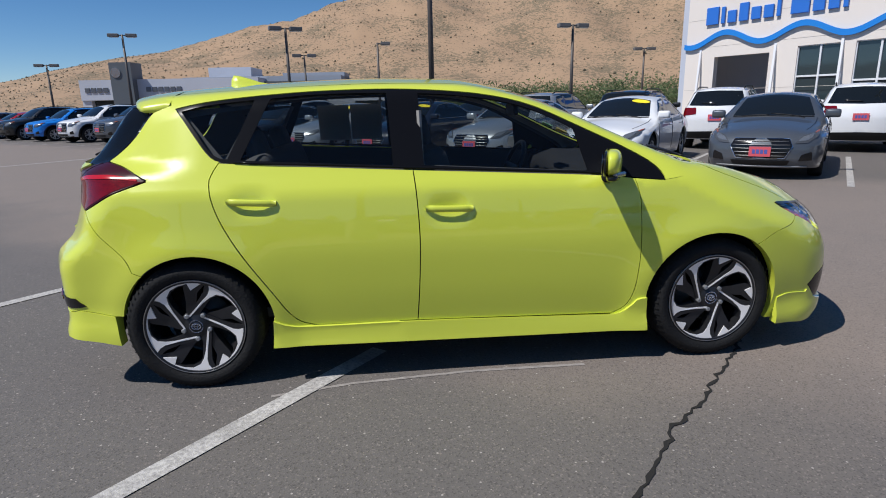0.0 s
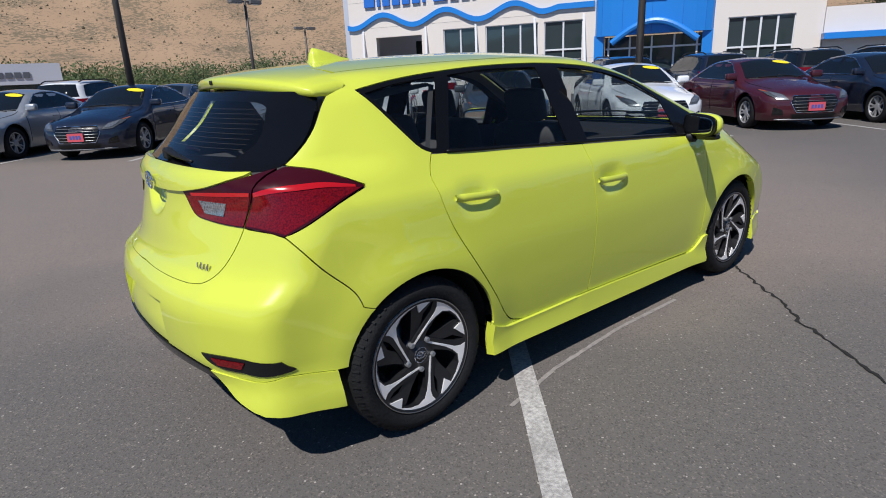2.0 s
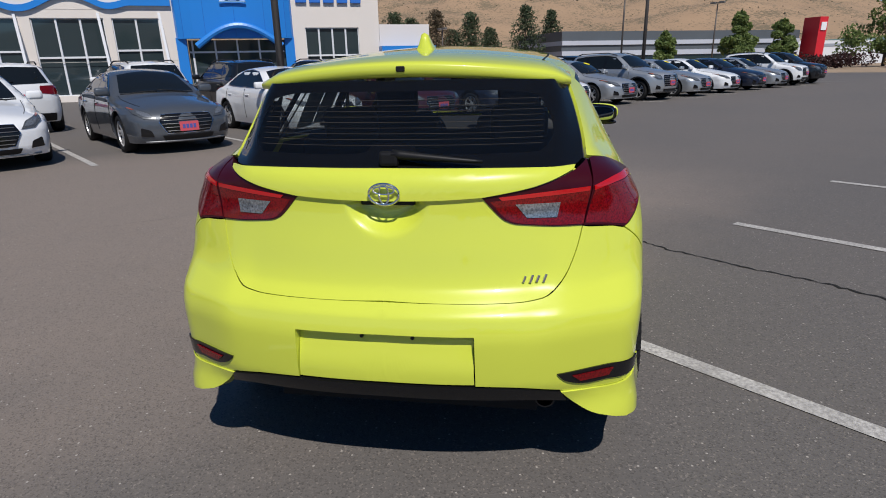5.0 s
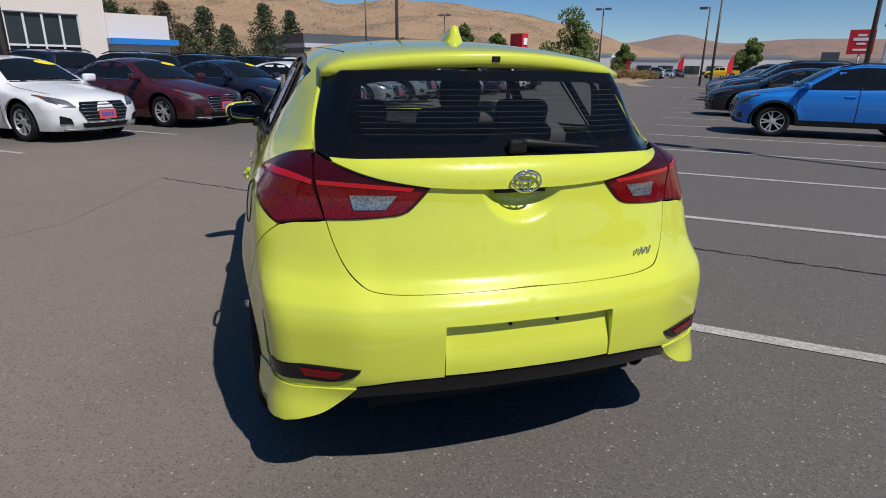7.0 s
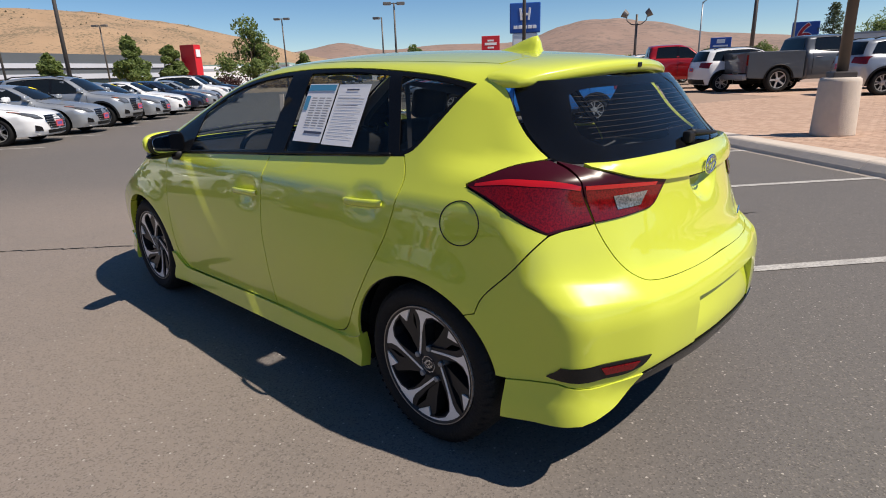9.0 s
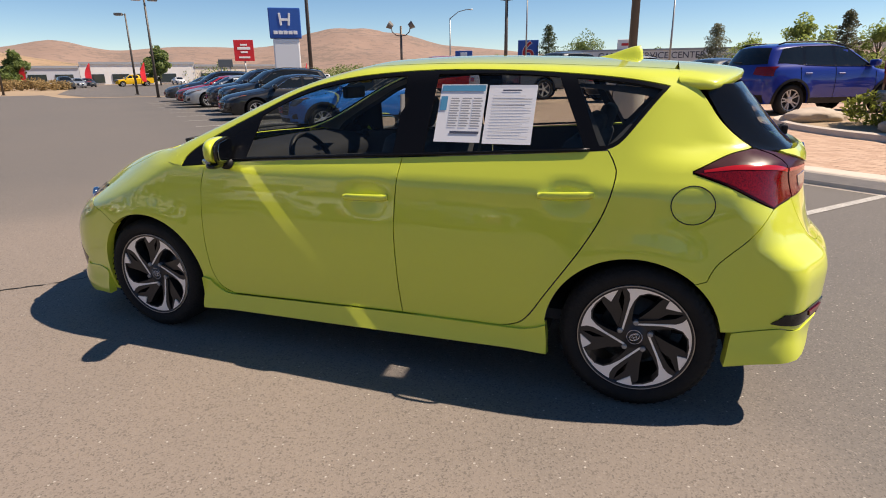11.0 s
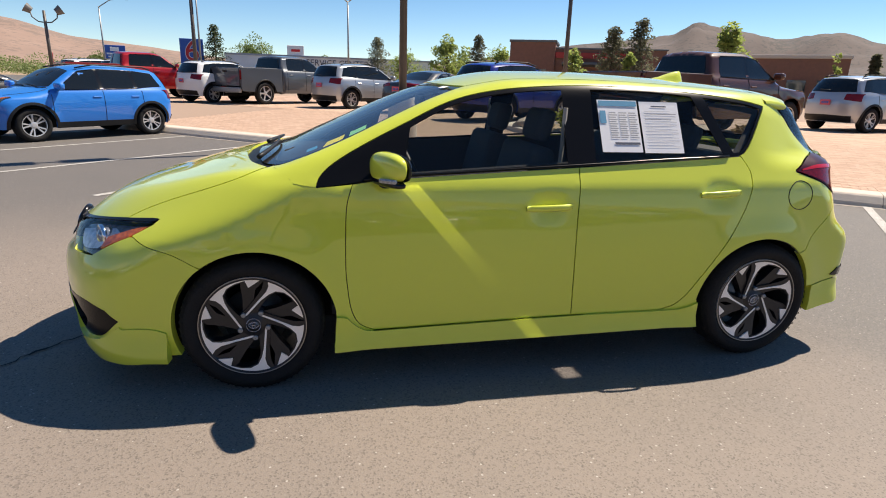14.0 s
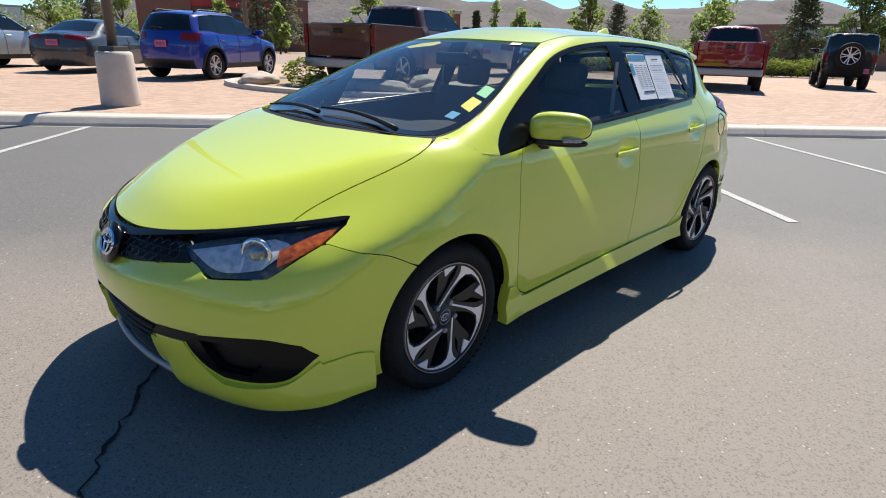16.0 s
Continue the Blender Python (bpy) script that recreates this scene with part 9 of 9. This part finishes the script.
    def plate(outline, y0, y1, depth):
        """A plate in the wheel's face, from an outline (across, up) as the spokes stand to one who faces the wheel; rim radius 1, dished towards the hub."""
        q = [(-a * rim_r, b * rim_r) for a, b in outline]
        n = len(q)
        lev = [y0 + (y1 - y0) * min(1.0, math.hypot(x, z) / rim_r) ** 1.5 for x, z in q]
        V = [(x, y, z) for (x, z), y in zip(q, lev)] + [(x, y - depth, z) for (x, z), y in zip(q, lev)]
        return V, [tuple(range(n))] + [tuple(range(n, 2 * n))[::-1]] + [(i + n, (i + 1) % n + n, (i + 1) % n, i) for i in range(n)]

    def round_to(a0, a1, r_, n=12):
        return [(r_ * math.cos(radians(a0 + (a1 - a0) * i / n)), r_ * math.sin(radians(a0 + (a1 - a0) * i / n))) for i in range(n + 1)]

    face = mesh_of("spoke_face", *plate([(-0.150, 0.205), (0.09, 0.475), (0.27, 0.68), (0.315, 0.79), (0.31, 0.90)] + round_to(71, -1, 0.99)
                                        + round_to(-1, 6, 0.968, 3) + [(0.72, 0.285), (0.845, 0.385), (0.73, 0.545), (0.60, 0.655), (0.44, 0.685), (0.31, 0.62), (0.17, 0.505), (-0.118, 0.190)], w * 0.66 + 0.003, w * 0.90, 0.006), M["alloy"])
    spoke = mesh_of("spoke", *plate([(-0.27, 0.14), (0.03, 0.50), (0.19, 0.74), (0.24, 0.93)] + round_to(74, 22, 0.985)
                                    + [(0.82, 0.375), (0.71, 0.53), (0.59, 0.63), (0.44, 0.66), (0.32, 0.59), (0.21, 0.46), (0.05, 0.22)], w * 0.66, w * 0.89, 0.05), M["dark_alloy"])
    spoke_b = mesh_of("short_spoke", *plate([(0.12, 0.24), (0.45, 0.33), (0.72, 0.44)] + round_to(25, 2, 0.985) + [(0.70, 0.16), (0.42, 0.12), (0.20, 0.05)], w * 0.58, w * 0.84, 0.05), M["dark_alloy"])
    flange = mesh_of("rim_flange", *lathe([(rim_r - 0.001, w * 0.935), (rim_r - 0.004, w * 0.945), (rim_r - 0.006, w * 0.92)], 64), M["steel"], True)
    hubm = mesh_of("hub", *lathe([(0.085, w * 0.35), (0.078, w * 0.62), (0.055, w * 0.70), (0.034, w * 0.72), (0.030, w * 0.76), (0.001, w * 0.77)], 32), M["dark_alloy"], True)
    cv, cf = join_vf([ring(0.031, 0.031, 0, 0, 0.0020, 28), ring(0.021, 0.015, 0, 0, 0.0026, 20), ring(0.007, 0.014, 0, 0, 0.0022, 20), ring(0.015, 0.006, 0, 0.005, 0.0022, 20)])
    cap = mesh_of("cap_emblem", [(y, w * 0.775, z) for x, y, z in cv], cf, M["chrome"], True)
    nut = mesh_of("wheel_nut", *lathe([(0.012, w * 0.55), (0.0115, w * 0.78), (0.008, w * 0.80), (0.001, w * 0.80)], 8), M["pole_grey"])
    disc = mesh_of("brake_disc", *lathe([(0.145, -w * 0.15), (0.145, -w * 0.05), (0.05, -w * 0.05), (0.05, w * 0.3), (0.001, w * 0.3)], 36), M["steel"], True)
    for x in (-1.3, 1.3):
        for sg in (1, -1):
            wh = part("wheel", barrel, None, e, "five-spoke alloy wheel, machined faces over dark grey", pose(x, sg * 0.752, R, 0, 0 if sg > 0 else 0, 0 if sg > 0 else 180) @ Matrix.Rotation({(1.3, 1): 0.0, (-1.3, 1): 0.55, (-1.3, -1): -0.05, (1.3, -1): -0.2}[(x, sg)], 4, "Y"))
            part("tyre", tyre, None, wh)
            tagged(part("tread", blocks, None, wh), "", "", "", "stuff")
            part("rim_flange", flange, None, wh)
            part("hub", hubm, None, wh)
            part("cap_emblem", cap, None, wh)
            part("brake_disc", disc, None, wh)
            for i in range(5):
                rot = Matrix.Rotation(2 * math.pi * i / 5, 4, "Y")
                part("spoke", spoke, None, wh, "", rot)
                part("spoke_face", face, None, wh, "", rot)
                part("short_spoke", spoke_b, None, wh, "", rot)
                part("wheel_nut", nut, None, wh, "", rot @ Matrix.Rotation(radians(-122), 4, "Y") @ Matrix.Translation((0.064, 0, 0)))
    # wheel wells and underside
    for x in (-1.3, 1.3):
        for sg in (1, -1):
            V, F = [], []
            n = 20
            for i in range(n + 1):
                a = radians(-2 + 184 * i / n)
                for y in (0.80, 0.50):
                    V.append((x * 0.981 + 0.368 * math.cos(a), sg * y, R + 0.368 * math.sin(a)))
            for i in range(n):
                F.append((2 * i, 2 * i + 1, 2 * i + 3, 2 * i + 2))
            o = len(V)
            V += [(x * 0.981 + 0.368 * math.cos(radians(-2 + 184 * i / n)), sg * 0.50, R + 0.368 * math.sin(radians(-2 + 184 * i / n))) for i in range(n + 1)]
            F.append(tuple(range(o, o + n + 1)))
            part("wheel_well", mesh_of("wheel_well", V, F, WELL), None, e)
    bm = bmesh.new()
    add_box(bm, (1.80, 1.58, 0.10), Matrix.Translation((0, 0, 0.235)))
    add_box(bm, (3.7, 0.96, 0.12), Matrix.Translation((0.05, 0, 0.26)))
    part("underbody", bm, WELL, e)

    tray = [(1.60, 0.74), (1.80, 0.74), (1.97, 0.62), (2.09, 0.42), (2.15, 0.0)]
    tray += [(x, -y) for x, y in tray[-2::-1]]
    bm = prism(tray, 0.02)
    part("undertray", bm, blk, e, "", Matrix.Translation((0, 0, 0.195)) @ Matrix.Rotation(math.pi / 2, 4, "X"))

    # inside
    part("cabin_floor", box((2.3, 1.45, 0.05), Matrix.Translation((-0.2, 0, 0.33))), M["interior"], e)
    part("boot_floor", box((0.75, 1.0, 0.05), Matrix.Translation((-1.50, 0, 0.66))), M["interior"], e)
    part("parcel_shelf", box((0.42, 1.1, 0.025), Matrix.Translation((-1.50, 0, 1.02)), 0.01, 1), M["interior"], e)
    part("bulkhead", box((0.05, 1.4, 0.62), Matrix.Translation((1.22, 0, 0.62))), M["interior"], e)
    V, F = [], []
    dash = [(1.20, 0.98), (1.0, 1.0), (0.80, 0.985), (0.70, 0.95), (0.68, 0.88), (0.74, 0.72), (0.9, 0.55)]
    for i in range(13):
        y = -0.70 + 1.4 * i / 12
        hood_ = 0.035 * math.exp(-(((y - 0.36) / 0.17) ** 4))
        for k, (x, z) in enumerate(dash):
            V.append((x + 0.03 * abs(y), y, z + (hood_ if k in (2, 3) else 0)))
    n = len(dash)
    for i in range(12):
        for k in range(n - 1):
            F.append((i * n + k, (i + 1) * n + k, (i + 1) * n + k + 1, i * n + k + 1))
    part("dashboard", mesh_of("dashboard", V, F, M["dash"], True), None, e)
    sw = tube([(0, 0.185 * math.cos(a), 0.185 * math.sin(a)) for a in np.linspace(0, 2 * math.pi, 33)], 0.016, 8)
    sp1 = [([(-0.01, -0.17, -0.02), (-0.01, 0.17, -0.02), (-0.01, 0.17, 0.03), (-0.01, -0.17, 0.03), (0.02, -0.17, -0.02), (0.02, 0.17, -0.02), (0.02, 0.17, 0.03), (0.02, -0.17, 0.03)], [(0, 3, 2, 1), (4, 5, 6, 7), (0, 1, 5, 4), (2, 3, 7, 6)])]
    part("steering_wheel", mesh_of("steering_wheel", *join_vf([sw, *sp1]), M["black"], True), None, e, "", Matrix.Translation((0.50, 0.36, 0.90)) @ Matrix.Rotation(radians(24), 4, "Y"))
    part("rear_view_mirror", box((0.03, 0.24, 0.07), Matrix.Translation((0.42, 0.0, 1.29)), 0.015, 2), blk, e)

    def seat(x, y, wide, lean=14, rests=(0,)):
        bm = box((0.50, wide, 0.17), Matrix.Translation((x + 0.22, y, 0.52)), 0.06, 3)
        part("seat_cushion", bm, M["interior"], e, "", None, True)
        bm = box((0.15, wide, 0.56), Matrix.Translation((x - 0.06, y, 0.83)) @ Matrix.Rotation(radians(-lean), 4, "Y"), 0.06, 3)
        part("seat_back", bm, M["interior"], e, "", None, True)
        for dy in rests:
            bm = box((0.09, 0.25, 0.17), Matrix.Translation((x - 0.17, y + dy, 1.20 if wide < 0.8 else 1.13)) @ Matrix.Rotation(radians(-lean), 4, "Y"), 0.045, 3)
            part("headrest", bm, M["interior"], e, "", None, True)

    seat(0.0, 0.36, 0.50)
    seat(0.0, -0.36, 0.50)
    seat(-0.86, 0.0, 1.25, 18, (-0.38, 0.38))
    for sg in (1, -1):
        P = [(-0.19, sg * 0.66, 1.30), (-0.18, sg * 0.67, 0.95), (-0.12, sg * 0.62, 0.6)]
        V, F = tube(P, 0.012, 4)
        part("seat_belt", mesh_of("seat_belt", V, F, M["interior_grey"]), None, e)

    # papers taped in the left rear window
    def sticker(name, view, pts, material, lift=0.003, sg=1, parent=e, label=""):
        P = S.at(view, [(a, abs(b)) if view == "t" else (a, b) for a, b in pts])
        if view == "t":
            P[:, 1] = [b for a, b in pts]
        else:
            P[:, 1] *= sg
        N = S.normal(P)
        return part(name, mesh_of(name, P + N * lift, [tuple(range(len(pts)))], material), None, parent, label)

    def rect(x0, x1, z0, z1):
        return [(x0, z0), (x1, z0), (x1, z1), (x0, z1)]

    p1 = sticker("window_form", "s", rect(-0.369, -0.585, 1.098, 1.342), M["paper"], -0.002, label="white price form with a blue heading")
    p2 = sticker("window_form", "s", rect(-0.596, -0.812, 1.095, 1.338), M["paper"], -0.0015, label="white printed notice form")
    L = 0.0008
    sticker("form_heading", "s", rect(-0.375, -0.58, 1.312, 1.337), M["paper_blue"], L, parent=p1)
    sticker("form_badge", "s", rect(-0.376, -0.408, 1.23, 1.29), M["paper_blue"], L, parent=p1)
    sticker("form_footer", "s", rect(-0.44, -0.575, 1.133, 1.143), M["ink_dark"], L, parent=p1)
    for c in range(3):
        for i in range(12):
            x0 = -0.425 - 0.053 * c
            sticker("form_line", "s", rect(x0, x0 - 0.036 - 0.007 * ((i * 7 + c) % 2), 1.278 - 0.0105 * i, 1.283 - 0.0105 * i), M["ink"], L, parent=p1)
    sticker("form_line", "s", rect(-0.66, -0.745, 1.312, 1.318), M["ink_dark"], L, parent=p2)
    for i in range(14):
        sticker("form_line", "s", rect(-0.618, -0.795 + 0.03 * ((i * 5) % 3 == 0), 1.29 - 0.0128 * i, 1.2925 - 0.0128 * i), M["ink_dark"] if i in (1, 3) else M["ink_pale"], L, parent=p2)
    sticker("tape", "s", rect(-0.59, -0.815, 1.336, 1.362), M["lens_glass"], 0.001, label="clear tape strip")
    sticker("screen_sticker", "t", [(0.955, 0.56), (0.975, 0.63), (0.885, 0.622), (0.87, 0.555)], M["yellow"], -0.008, label="yellow sticker inside the windscreen")
    sticker("screen_sticker", "t", [(0.845, 0.55), (0.855, 0.615), (0.775, 0.60), (0.768, 0.54)], M["green"], -0.008, label="pale green sticker inside the windscreen")
    sticker("screen_sticker", "t", [(1.05, 0.555), (1.05, 0.605), (1.0, 0.605), (1.0, 0.555)], M["paper_blue"], -0.008, label="small round blue sticker")
    sticker("screen_sticker", "t", [(0.42, -0.24), (0.41, -0.12), (0.44, -0.07), (0.48, -0.10), (0.50, -0.26), (0.47, -0.34)], M["yellow"], -0.008, label="yellow strip on top of the windscreen")
    sticker("screen_sticker", "t", [(0.36, 0.36), (0.34, 0.41), (0.37, 0.415), (0.39, 0.365)], M["paper"], 0.001)
    return e


hero()
pavers()
